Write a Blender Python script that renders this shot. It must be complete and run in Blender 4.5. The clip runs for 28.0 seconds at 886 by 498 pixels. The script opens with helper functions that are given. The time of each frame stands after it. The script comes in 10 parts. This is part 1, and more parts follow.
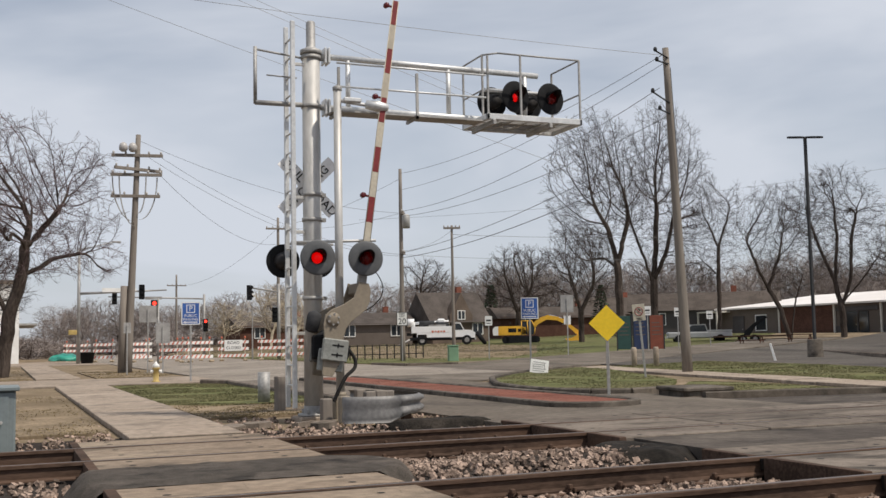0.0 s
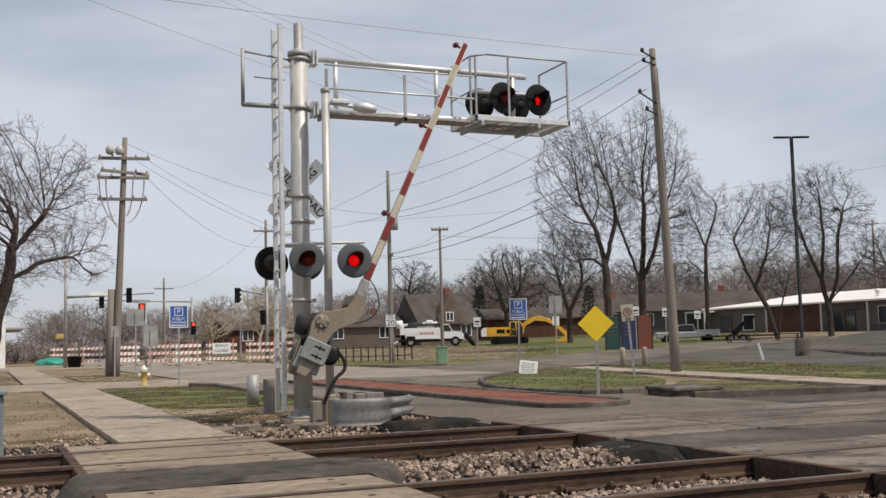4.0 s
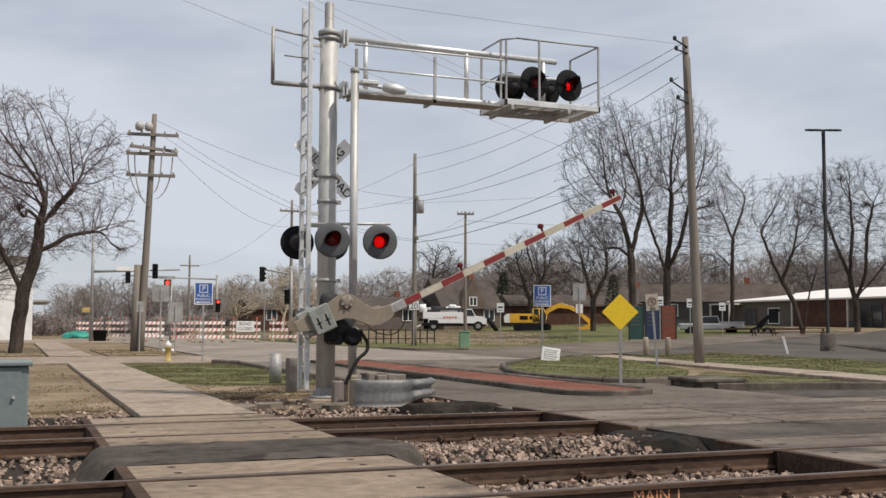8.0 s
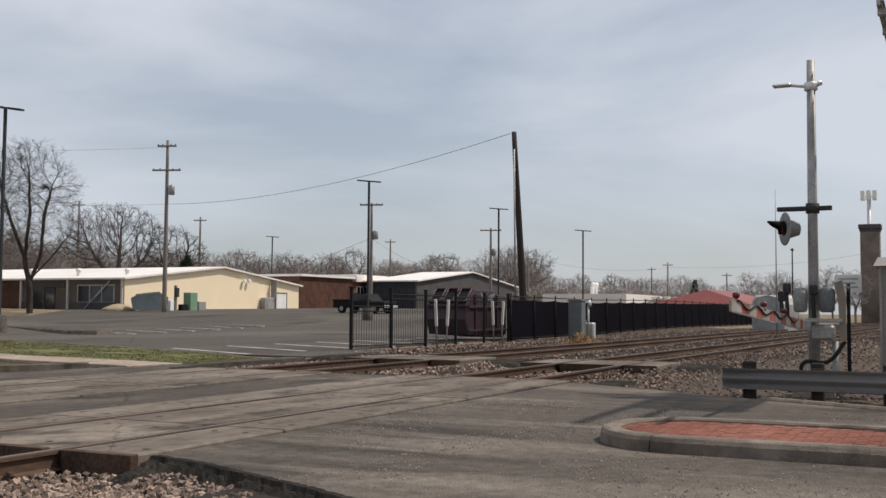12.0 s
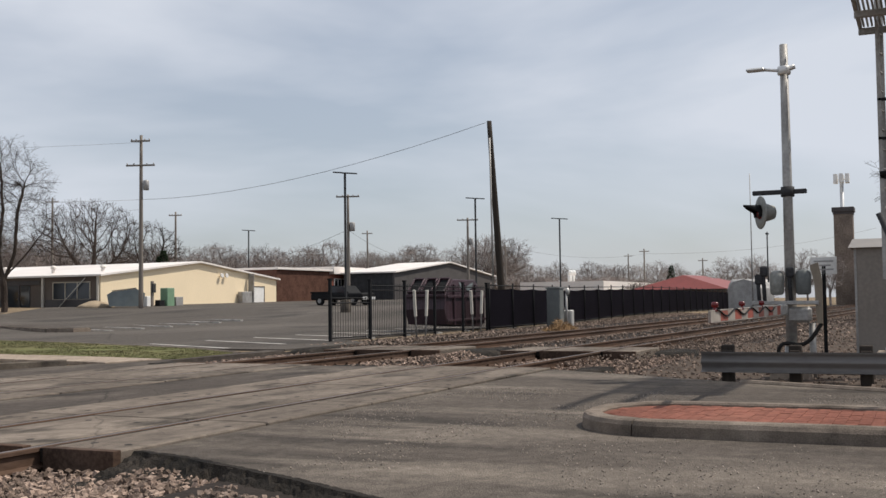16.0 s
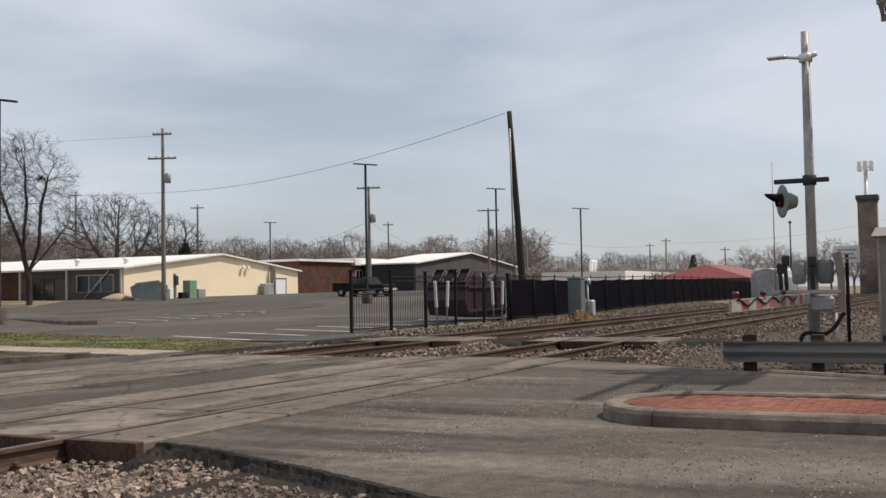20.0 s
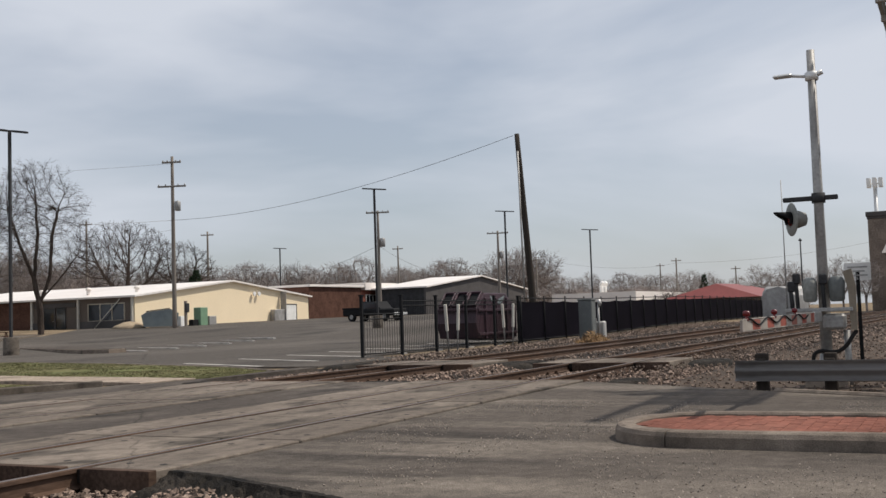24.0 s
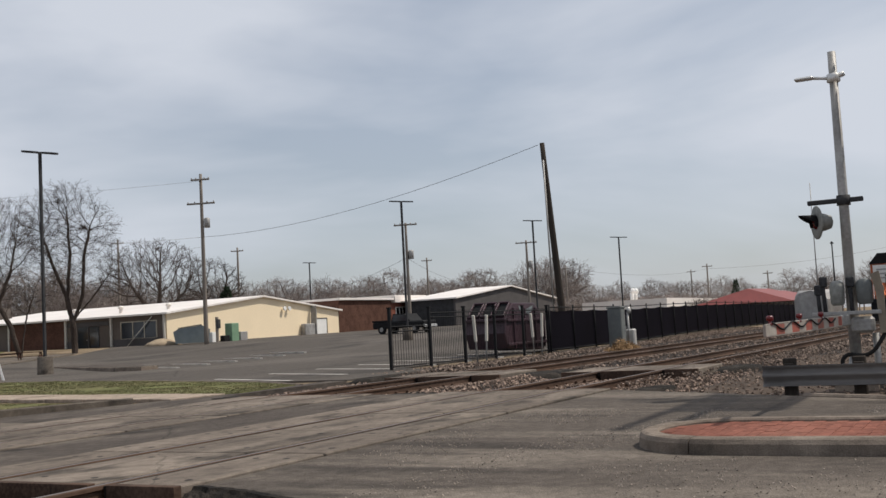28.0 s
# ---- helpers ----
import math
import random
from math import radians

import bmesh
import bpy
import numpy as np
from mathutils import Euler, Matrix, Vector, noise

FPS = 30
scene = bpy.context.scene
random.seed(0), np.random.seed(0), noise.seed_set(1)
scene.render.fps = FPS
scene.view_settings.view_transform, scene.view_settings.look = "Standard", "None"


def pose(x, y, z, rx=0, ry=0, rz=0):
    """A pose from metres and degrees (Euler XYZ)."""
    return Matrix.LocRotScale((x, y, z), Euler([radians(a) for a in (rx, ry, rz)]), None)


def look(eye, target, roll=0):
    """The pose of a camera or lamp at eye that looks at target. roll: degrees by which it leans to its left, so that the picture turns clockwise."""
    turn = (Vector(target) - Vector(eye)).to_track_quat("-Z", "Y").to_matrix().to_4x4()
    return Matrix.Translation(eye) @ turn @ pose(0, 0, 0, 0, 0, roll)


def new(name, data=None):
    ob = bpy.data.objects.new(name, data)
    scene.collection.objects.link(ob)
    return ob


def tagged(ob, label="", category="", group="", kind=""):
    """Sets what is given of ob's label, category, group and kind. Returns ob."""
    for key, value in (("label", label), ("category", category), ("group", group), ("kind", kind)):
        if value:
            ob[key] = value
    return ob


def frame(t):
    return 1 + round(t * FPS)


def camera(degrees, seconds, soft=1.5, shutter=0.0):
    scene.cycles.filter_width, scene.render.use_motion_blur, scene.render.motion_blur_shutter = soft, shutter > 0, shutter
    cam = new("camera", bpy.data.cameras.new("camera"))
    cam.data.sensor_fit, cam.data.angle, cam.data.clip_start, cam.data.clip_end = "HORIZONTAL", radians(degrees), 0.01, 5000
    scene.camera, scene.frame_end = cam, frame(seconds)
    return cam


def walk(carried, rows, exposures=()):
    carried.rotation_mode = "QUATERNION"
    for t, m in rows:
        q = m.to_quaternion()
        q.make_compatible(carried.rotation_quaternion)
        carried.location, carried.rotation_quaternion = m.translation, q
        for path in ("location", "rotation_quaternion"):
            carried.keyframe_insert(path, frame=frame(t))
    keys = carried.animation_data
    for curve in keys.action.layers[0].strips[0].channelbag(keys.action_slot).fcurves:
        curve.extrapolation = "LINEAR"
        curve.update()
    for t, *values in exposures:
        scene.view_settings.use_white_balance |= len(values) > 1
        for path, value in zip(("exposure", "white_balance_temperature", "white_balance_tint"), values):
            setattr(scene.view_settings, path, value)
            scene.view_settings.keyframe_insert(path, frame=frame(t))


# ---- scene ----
EXPO = ((0.0, -0.12), (9.5, -0.1), (10.4, 0.02), (11.0, 0.04), (11.6, -0.04), (12.0, -0.12), (16.0, -0.06), (21.0, -0.06), (24.0, -0.12), (28.0, -0.15))
cam = camera(45.2, 28.0, soft=1.5)
PATH = [
    (0, pose(-0.003, -0.051, 1.152, 94.90, 1.11, -22.48)),
    (0.5, pose(-0.009, -0.053, 1.149, 94.93, 1.20, -22.28)),
    (1, pose(-0.009, -0.058, 1.149, 94.98, 1.48, -22.20)),
    (1.5, pose(-0.016, -0.056, 1.149, 94.96, 1.76, -22.24)),
    (2, pose(-0.020, -0.053, 1.155, 94.66, 1.16, -22.17)),
    (2.5, pose(-0.021, -0.050, 1.151, 94.56, 1.03, -21.85)),
    (4.5, pose(-0.009, -0.036, 1.151, 95.04, 1.55, -23.71)),
    (5, pose(-0.003, -0.036, 1.152, 94.73, 1.43, -24.25)),
    (5.5, pose(-0.004, -0.028, 1.156, 94.50, 1.42, -24.60)),
    (6, pose(-0.004, -0.026, 1.158, 94.35, 1.45, -24.64)),
    (6.5, pose(0.004, -0.022, 1.162, 94.09, 1.01, -24.38)),
    (7, pose(0.016, -0.021, 1.157, 93.82, -0.01, -23.66)),
    (7.5, pose(0.018, -0.017, 1.150, 94.02, -0.15, -22.04)),
    (8, pose(-0.006, 0.013, 1.138, 94.15, -0.18, -21.89)),
    (8.5, pose(-0.010, 0.044, 1.146, 93.74, 0.62, -25.13)),
    (9, pose(0.019, 0.044, 1.156, 93.18, 0.98, -25.58)),
    (9.5, pose(0.050, 0.033, 1.158, 92.96, 1.69, -25.94)),
    (10, pose(0.063, 0.019, 1.153, 92.83, 1.00, -27.13)),
    (10.5, pose(0.036, 0.038, 1.158, 92.64, -0.43, -35.52)),
    (11, pose(0.014, 0.044, 1.165, 92.96, 0.23, -48.86)),
    (11.5, pose(0.016, 0.024, 1.150, 93.07, -0.65, -58.67)),
    (12, pose(0.017, 0.016, 1.155, 93.36, -0.39, -64.30)),
    (12.5, pose(0.015, 0.033, 1.154, 93.04, 3.13, -68.87)),
    (14.5, pose(-0.015, 0.046, 1.135, 93.83, 1.97, -68.59)),
    (15, pose(-0.017, 0.047, 1.133, 93.46, 1.13, -68.16)),
    (15.5, pose(-0.011, 0.047, 1.137, 93.04, 0.76, -67.05)),
    (16, pose(0.003, 0.036, 1.144, 92.84, 0.75, -65.48)),
    (16.5, pose(0.003, 0.024, 1.144, 92.59, 1.73, -64.85)),
    (17, pose(0.008, 0.012, 1.148, 92.16, 1.89, -64.78)),
    (17.5, pose(0.005, 0.010, 1.149, 92.30, 1.46, -65.12)),
    (18, pose(0.001, 0.010, 1.144, 92.37, 1.49, -65.48)),
    (18.5, pose(0.001, 0.018, 1.145, 92.48, 1.36, -65.73)),
    (19, pose(0.009, 0.023, 1.142, 92.34, 1.13, -65.38)),
    (19.5, pose(0.012, 0.021, 1.146, 92.33, 1.08, -64.82)),
    (20, pose(0.004, 0.017, 1.148, 92.36, 1.06, -64.33)),
    (20.5, pose(-0.002, 0.014, 1.152, 92.53, 0.73, -64.04)),
    (21, pose(-0.012, 0.011, 1.152, 93.07, 0.80, -63.75)),
    (21.5, pose(-0.014, 0.004, 1.154, 93.41, 1.49, -63.71)),
    (23.5, pose(-0.019, 0.005, 1.150, 93.66, 1.89, -63.75)),
    (24, pose(-0.013, 0.005, 1.151, 93.63, 1.92, -63.76)),
    (24.5, pose(-0.010, 0.006, 1.152, 93.66, 1.90, -63.90)),
    (25, pose(-0.010, 0.006, 1.151, 93.66, 1.92, -64.05)),
    (25.5, pose(-0.012, 0.012, 1.151, 93.65, 1.94, -64.19)),
    (26, pose(-0.007, 0.015, 1.148, 93.62, 1.97, -64.25)),
    (26.5, pose(-0.008, 0.011, 1.151, 93.58, 2.03, -64.18)),
    (27, pose(-0.004, -0.005, 1.152, 93.65, 1.80, -64.08)),
    (27.5, pose(0.002, -0.052, 1.151, 94.18, 2.54, -63.24)),
    (28, pose(0.005, -0.093, 1.147, 94.30, 3.07, -62.09)),
]
walk(cam, PATH, EXPO)
# ---- light ----
SUN_AZ, SUN_EL = -52.0, 56.0        # degrees: from +X towards +Y, and above the horizon
world = bpy.data.worlds.new("sky")
scene.world = world
world.use_nodes = True
wn, wl = world.node_tree.nodes, world.node_tree.links
wn.clear()
w_out, w_bg = wn.new("ShaderNodeOutputWorld"), wn.new("ShaderNodeBackground")
w_sky = wn.new("ShaderNodeTexSky")
w_sky.sky_type, w_sky.sun_disc = "NISHITA", False
w_sky.sun_elevation, w_sky.sun_rotation = radians(SUN_EL), radians(90 - SUN_AZ)
w_sky.air_density, w_sky.dust_density = 1.0, 1.5
w_co, w_map = wn.new("ShaderNodeTexCoord"), wn.new("ShaderNodeMapping")
w_map.inputs["Scale"].default_value = (1.1, 1.1, 3.6)
w_map.inputs["Rotation"].default_value = (0.12, 0.10, 0.3)
w_noise, w_ramp, w_mix = wn.new("ShaderNodeTexNoise"), wn.new("ShaderNodeValToRGB"), wn.new("ShaderNodeMixRGB")
w_noise.inputs["Scale"].default_value = 1.7
w_noise.inputs["Distortion"].default_value = 0.35
w_noise.inputs["Detail"].default_value = 5.0
w_noise.inputs["Roughness"].default_value = 0.52
w_ramp.color_ramp.elements[0].position, w_ramp.color_ramp.elements[1].position = 0.36, 0.62
w_ramp.color_ramp.elements[0].color = (0.42, 0.42, 0.42, 1)
w_ramp.color_ramp.elements[1].color = (0.93, 0.93, 0.93, 1)
w_mix.inputs[2].default_value = (8.0, 8.45, 9.35, 1)      # thin high cloud
wl.new(w_co.outputs["Generated"], w_map.inputs["Vector"])
wl.new(w_map.outputs["Vector"], w_noise.inputs["Vector"])
wl.new(w_noise.outputs["Fac"], w_ramp.inputs["Fac"])
wl.new(w_ramp.outputs["Color"], w_mix.inputs[0])
wl.new(w_sky.outputs["Color"], w_mix.inputs[1])
wl.new(w_mix.outputs["Color"], w_bg.inputs["Color"])
wl.new(w_bg.outputs["Background"], w_out.inputs["Surface"])
w_bg.inputs["Strength"].default_value = 0.09

sun = new("sun", bpy.data.lights.new("sun", "SUN"))
sun.data.energy, sun.data.angle, sun.data.color = 3.9, radians(1.0), (1.0, 0.93, 0.83)
_a, _e = radians(SUN_AZ), radians(SUN_EL)
_d = Vector((math.cos(_e) * math.cos(_a), math.cos(_e) * math.sin(_a), math.sin(_e)))
sun.matrix_world = look(_d * 60, (0, 0, 0))


# ---- materials ----
def material(name, colour, rough=0.8, metal=0.0, vary=0.25, scale=3.0, fine=40.0, bump=0.2, second=None, stain=0.0, stain_col=(0.05, 0.04, 0.03),
             per_object=0.0, stretch=(1, 1, 1), per_island=0.0, depth=0.01):
    """A weathered surface: two scales of noise over a base colour, stains with their own outline, fine relief."""
    m = bpy.data.materials.new(name)
    m.use_nodes = True
    n, l = m.node_tree.nodes, m.node_tree.links
    b = n["Principled BSDF"]
    b.inputs["Roughness"].default_value, b.inputs["Metallic"].default_value = rough, metal
    co, mp = n.new("ShaderNodeTexCoord"), n.new("ShaderNodeMapping")
    mp.inputs["Scale"].default_value = stretch
    l.new(co.outputs["Object"], mp.inputs["Vector"])
    big, small = n.new("ShaderNodeTexNoise"), n.new("ShaderNodeTexNoise")
    for t, s, d in ((big, scale, 5.0), (small, fine, 3.0)):
        t.inputs["Scale"].default_value, t.inputs["Detail"].default_value = s, d
        l.new(mp.outputs["Vector"], t.inputs["Vector"])
    add = n.new("ShaderNodeMath")
    add.operation = "ADD"
    l.new(big.outputs["Fac"], add.inputs[0])
    l.new(small.outputs["Fac"], add.inputs[1])
    ramp = n.new("ShaderNodeMapRange")
    ramp.inputs["From Min"].default_value, ramp.inputs["From Max"].default_value = 0.8, 1.2
    l.new(add.outputs[0], ramp.inputs["Value"])
    mix = n.new("ShaderNodeMixRGB")
    lo = second or tuple(c * (1 - vary) for c in colour)
    hi = colour if second else tuple(min(1, c * (1 + vary)) for c in colour)
    mix.inputs[1].default_value, mix.inputs[2].default_value = (*lo, 1), (*hi, 1)
    l.new(ramp.outputs[0], mix.inputs[0])
    out = mix.outputs[0]
    if stain > 0:
        sn, sr, sm = n.new("ShaderNodeTexNoise"), n.new("ShaderNodeMapRange"), n.new("ShaderNodeMixRGB")
        sn.inputs["Scale"].default_value, sn.inputs["Detail"].default_value = scale * 0.45, 8.0
        l.new(mp.outputs["Vector"], sn.inputs["Vector"])
        sr.inputs["From Min"].default_value, sr.inputs["From Max"].default_value = 0.47, 0.6
        sr.inputs["To Max"].default_value = stain
        l.new(sn.outputs["Fac"], sr.inputs["Value"])
        l.new(sr.outputs[0], sm.inputs[0])
        l.new(out, sm.inputs[1])
        sm.inputs[2].default_value = (*stain_col, 1)
        out = sm.outputs[0]
    if per_object or per_island:
        src = n.new("ShaderNodeObjectInfo").outputs["Random"] if per_object else n.new("ShaderNodeNewGeometry").outputs["Random Per Island"]
        hsv, mr = n.new("ShaderNodeHueSaturation"), n.new("ShaderNodeMapRange")
        amount = per_object or per_island
        mr.inputs["To Min"].default_value, mr.inputs["To Max"].default_value = 1 - amount, 1 + amount
        l.new(src, mr.inputs["Value"])
        l.new(mr.outputs[0], hsv.inputs["Value"])
        l.new(out, hsv.inputs["Color"])
        out = hsv.outputs[0]
    l.new(out, b.inputs["Base Color"])
    if bump:
        bp = n.new("ShaderNodeBump")
        bp.inputs["Strength"].default_value, bp.inputs["Distance"].default_value = bump, depth
        l.new(add.outputs[0], bp.inputs["Height"])
        l.new(bp.outputs["Normal"], b.inputs["Normal"])
    rr = n.new("ShaderNodeMapRange")
    rr.inputs["To Min"].default_value, rr.inputs["To Max"].default_value = max(0.05, rough - 0.1), min(1, rough + 0.1)
    l.new(small.outputs["Fac"], rr.inputs["Value"])
    l.new(rr.outputs[0], b.inputs["Roughness"])
    if rough > 0.7:
        b.inputs["Specular IOR Level"].default_value = 0.15 if rough < 0.85 else 0.06
    return m


def paving(name, colour, dark, light, rough=0.92, scale=0.4, cracks=0.0, crack_scale=0.5, stretch=(1, 1, 1), bump=0.5, per_object=0.0, speck=0.25):
    """Worn paving laid out in place: wide pale and dark drifts, blotches, grit and a few cracks."""
    m = bpy.data.materials.new(name)
    m.use_nodes = True
    n, l = m.node_tree.nodes, m.node_tree.links
    b = n["Principled BSDF"]
    geo, mp = n.new("ShaderNodeNewGeometry"), n.new("ShaderNodeMapping")
    mp.inputs["Scale"].default_value = stretch
    l.new(geo.outputs["Position"], mp.inputs["Vector"])

    def grain(s, detail, lo, hi, warp=0.0, flat_=True):
        t, r = n.new("ShaderNodeTexNoise"), n.new("ShaderNodeMapRange")
        t.inputs["Scale"].default_value, t.inputs["Detail"].default_value, t.inputs["Distortion"].default_value = s, detail, warp
        l.new((mp if flat_ else geo).outputs["Vector" if flat_ else "Position"], t.inputs["Vector"])
        r.inputs["From Min"].default_value, r.inputs["From Max"].default_value = lo, hi
        l.new(t.outputs["Fac"], r.inputs["Value"])
        return r.outputs[0]

    def blend(kind, fac, a, c):
        x = n.new("ShaderNodeMixRGB")
        x.blend_type = kind
        for i, v in enumerate((fac, a, c)):
            if hasattr(v, "links"):
                l.new(v, x.inputs[i])
            else:
                x.inputs[i].default_value = v if i == 0 else (*v, 1)
        return x.outputs[0]

    pale = blend("MIX", grain(scale, 6.0, 0.46, 0.66, 0.15), colour, light)
    deep = blend("MIX", grain(scale * 1.7, 7.0, 0.53, 0.68, 0.2), pale, dark)
    spots = blend("MULTIPLY", 1.0, deep, blend("MIX", grain(7.0, 4.0, 0.3, 0.7, 0.0, False), (0.78, 0.78, 0.78), (1.2, 1.2, 1.2)))
    fine = grain(85.0, 2.0, 0.3, 0.7, 0.0, False)
    out = blend("MULTIPLY", 1.0, spots, blend("MIX", fine, (1 - speck,) * 3, (1 + speck,) * 3))
    if cracks:
        wob, vor, mr = n.new("ShaderNodeTexNoise"), n.new("ShaderNodeTexVoronoi"), n.new("ShaderNodeMapRange")
        mx = n.new("ShaderNodeMixRGB")
        mx.inputs[0].default_value = 0.12
        wob.inputs["Scale"].default_value, wob.inputs["Detail"].default_value = 2.0, 5.0
        l.new(geo.outputs["Position"], wob.inputs["Vector"])
        l.new(geo.outputs["Position"], mx.inputs[1])
        l.new(wob.outputs["Color"], mx.inputs[2])
        vor.feature = "DISTANCE_TO_EDGE"
        vor.inputs["Scale"].default_value = crack_scale
        l.new(mx.outputs[0], vor.inputs["Vector"])
        mr.inputs["From Min"].default_value, mr.inputs["From Max"].default_value = 0.0008, 0.0032
        mr.inputs["To Min"].default_value, mr.inputs["To Max"].default_value = cracks, 0.0
        l.new(vor.outputs["Distance"], mr.inputs["Value"])
        out = blend("MIX", mr.outputs[0], out, tuple(c * 0.45 for c in dark))
    if per_object:
        info, mr, hsv = n.new("ShaderNodeObjectInfo"), n.new("ShaderNodeMapRange"), n.new("ShaderNodeHueSaturation")
        mr.inputs["To Min"].default_value, mr.inputs["To Max"].default_value = 1 - per_object, 1 + per_object
        l.new(info.outputs["Random"], mr.inputs["Value"])
        l.new(mr.outputs[0], hsv.inputs["Value"])
        l.new(out, hsv.inputs["Color"])
        out = hsv.outputs[0]
    l.new(out, b.inputs["Base Color"])
    bp = n.new("ShaderNodeBump")
    bp.inputs["Strength"].default_value, bp.inputs["Distance"].default_value = bump, 0.006
    l.new(fine, bp.inputs["Height"])
    l.new(bp.outputs["Normal"], b.inputs["Normal"])
    b.inputs["Roughness"].default_value = rough
    b.inputs["Specular IOR Level"].default_value = 0.12
    return m


def glowing(name, colour, strength, base=(0.1, 0.0, 0.0)):
    m = bpy.data.materials.new(name)
    m.use_nodes = True
    b = m.node_tree.nodes["Principled BSDF"]
    b.inputs["Base Color"].default_value = (*base, 1)
    b.inputs["Emission Color"].default_value = (*colour, 1)
    b.inputs["Emission Strength"].default_value = strength
    b.inputs["Roughness"].default_value = 0.25
    return m


def tinted_lens(name):
    """Red lens glass: a bulb shows through it, and without one it stays dark red."""
    m = bpy.data.materials.new(name)
    m.use_nodes = True
    n, l = m.node_tree.nodes, m.node_tree.links
    b, clear, mix = n["Principled BSDF"], n.new("ShaderNodeBsdfTransparent"), n.new("ShaderNodeMixShader")
    b.inputs["Base Color"].default_value, b.inputs["Roughness"].default_value = (0.16, 0.012, 0.012, 1), 0.25
    clear.inputs["Color"].default_value = (0.9, 0.05, 0.05, 1)
    mix.inputs[0].default_value = 0.4
    l.new(clear.outputs[0], mix.inputs[1])
    l.new(b.outputs[0], mix.inputs[2])
    l.new(mix.outputs[0], n["Material Output"].inputs["Surface"])
    return m


def clear_glass(name, tint=(0.02, 0.025, 0.03), rough=0.06):
    m = bpy.data.materials.new(name)
    m.use_nodes = True
    b = m.node_tree.nodes["Principled BSDF"]
    b.inputs["Base Color"].default_value = (*tint, 1)
    b.inputs["Roughness"].default_value = rough
    b.inputs["IOR"].default_value = 1.5
    return m


M = {}
M["asphalt"] = paving("asphalt", (0.075, 0.063, 0.054), (0.04, 0.034, 0.03), (0.13, 0.11, 0.092), cracks=0.5, crack_scale=0.35, stretch=(0.7, 1.4, 1), scale=0.5)
M["asphalt_dust"] = paving("dusty asphalt", (0.1, 0.084, 0.071), (0.06, 0.051, 0.044), (0.185, 0.157, 0.13), cracks=0.2, crack_scale=0.25, stretch=(1.3, 0.3, 1), scale=0.6, speck=0.4, bump=0.9)
# dark crumbled asphalt, blackened further for the shade on its broken slopes
M["asphalt_patch"] = paving("crumbled asphalt", (0.02, 0.017, 0.014), (0.009, 0.008, 0.007), (0.042, 0.035, 0.029), scale=2.2, bump=1.0, speck=0.6)
M["lot"] = paving("parking asphalt", (0.088, 0.077, 0.067), (0.058, 0.052, 0.046), (0.12, 0.105, 0.092), scale=0.12, cracks=0.4, crack_scale=0.12, stretch=(0.6, 1.2, 1), speck=0.15)
M["concrete"] = paving("old concrete", (0.31, 0.25, 0.197), (0.2, 0.163, 0.131), (0.36, 0.295, 0.235), scale=0.7, cracks=0.35, crack_scale=0.6, per_object=0.09, speck=0.12)
M["panel"] = paving("crossing panel concrete", (0.235, 0.18, 0.133), (0.115, 0.092, 0.073), (0.3, 0.238, 0.178), scale=0.9, stretch=(0.5, 1.3, 1), cracks=0.3, crack_scale=0.7, per_object=0.08, speck=0.18)
M["panel_grey"] = paving("grey crossing panel", (0.138, 0.114, 0.094), (0.06, 0.051, 0.043), (0.21, 0.175, 0.143), scale=0.75, stretch=(0.6, 1.4, 1), cracks=0.4, crack_scale=0.5, per_object=0.13, speck=0.2)
M["kerb"] = paving("kerb concrete", (0.175, 0.142, 0.115), (0.095, 0.08, 0.066), (0.235, 0.195, 0.158), scale=1.1, per_object=0.1, speck=0.2)
M["brick"] = material("red paving brick", (0.2, 0.082, 0.06), 0.9, vary=0.25, scale=1.0, fine=20, bump=0.5, stain=0.3, stain_col=(0.2, 0.115, 0.085), per_island=0.1)
M["ballast"] = material("ballast stone", (0.25, 0.185, 0.147), 0.92, vary=0.4, scale=4.0, fine=40, bump=0.6, per_island=0.55)
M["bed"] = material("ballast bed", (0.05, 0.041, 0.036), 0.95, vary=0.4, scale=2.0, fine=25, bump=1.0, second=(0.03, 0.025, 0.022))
M["earth"] = material("dry earth and turf", (0.22, 0.168, 0.112), 0.95, vary=0.35, scale=0.7, fine=15, bump=0.8, stain=0.7, stain_col=(0.13, 0.098, 0.062))
M["dirt"] = material("brown dirt and straw", (0.085, 0.065, 0.052), 0.95, vary=0.35, scale=1.6, fine=22, bump=1.0, stain=0.5, stain_col=(0.065, 0.052, 0.043))
M["turf"] = material("turf", (0.115, 0.12, 0.05), 0.95, vary=0.35, scale=0.5, fine=12, bump=0.9, stain=0.45, stain_col=(0.15, 0.125, 0.068))
M["grass"] = material("grass blades", (0.145, 0.138, 0.07), 0.8, vary=0.35, scale=0.6, fine=6, bump=0.0, per_island=0.5, stain=0.5, stain_col=(0.16, 0.135, 0.07))
M["straw"] = material("dry grass", (0.2, 0.155, 0.088), 0.9, vary=0.3, scale=0.8, fine=6, bump=0.0, per_island=0.4, stain=0.6, stain_col=(0.15, 0.115, 0.06))
M["rail_side"] = material("rusty rail steel", (0.082, 0.055, 0.042), 0.85, 0.2, vary=0.35, scale=1.5, fine=30, bump=0.5, stain=0.5, stain_col=(0.14, 0.085, 0.058), stretch=(0.3, 1, 1))
M["rail_top"] = material("worn rail head", (0.15, 0.118, 0.1), 0.5, 0.45, vary=0.2, scale=3, fine=50, bump=0.05, stretch=(0.1, 1, 1))
M["tie"] = material("creosoted tie", (0.075, 0.058, 0.048), 0.95, vary=0.35, scale=3, fine=30, bump=0.8, per_object=0.2)
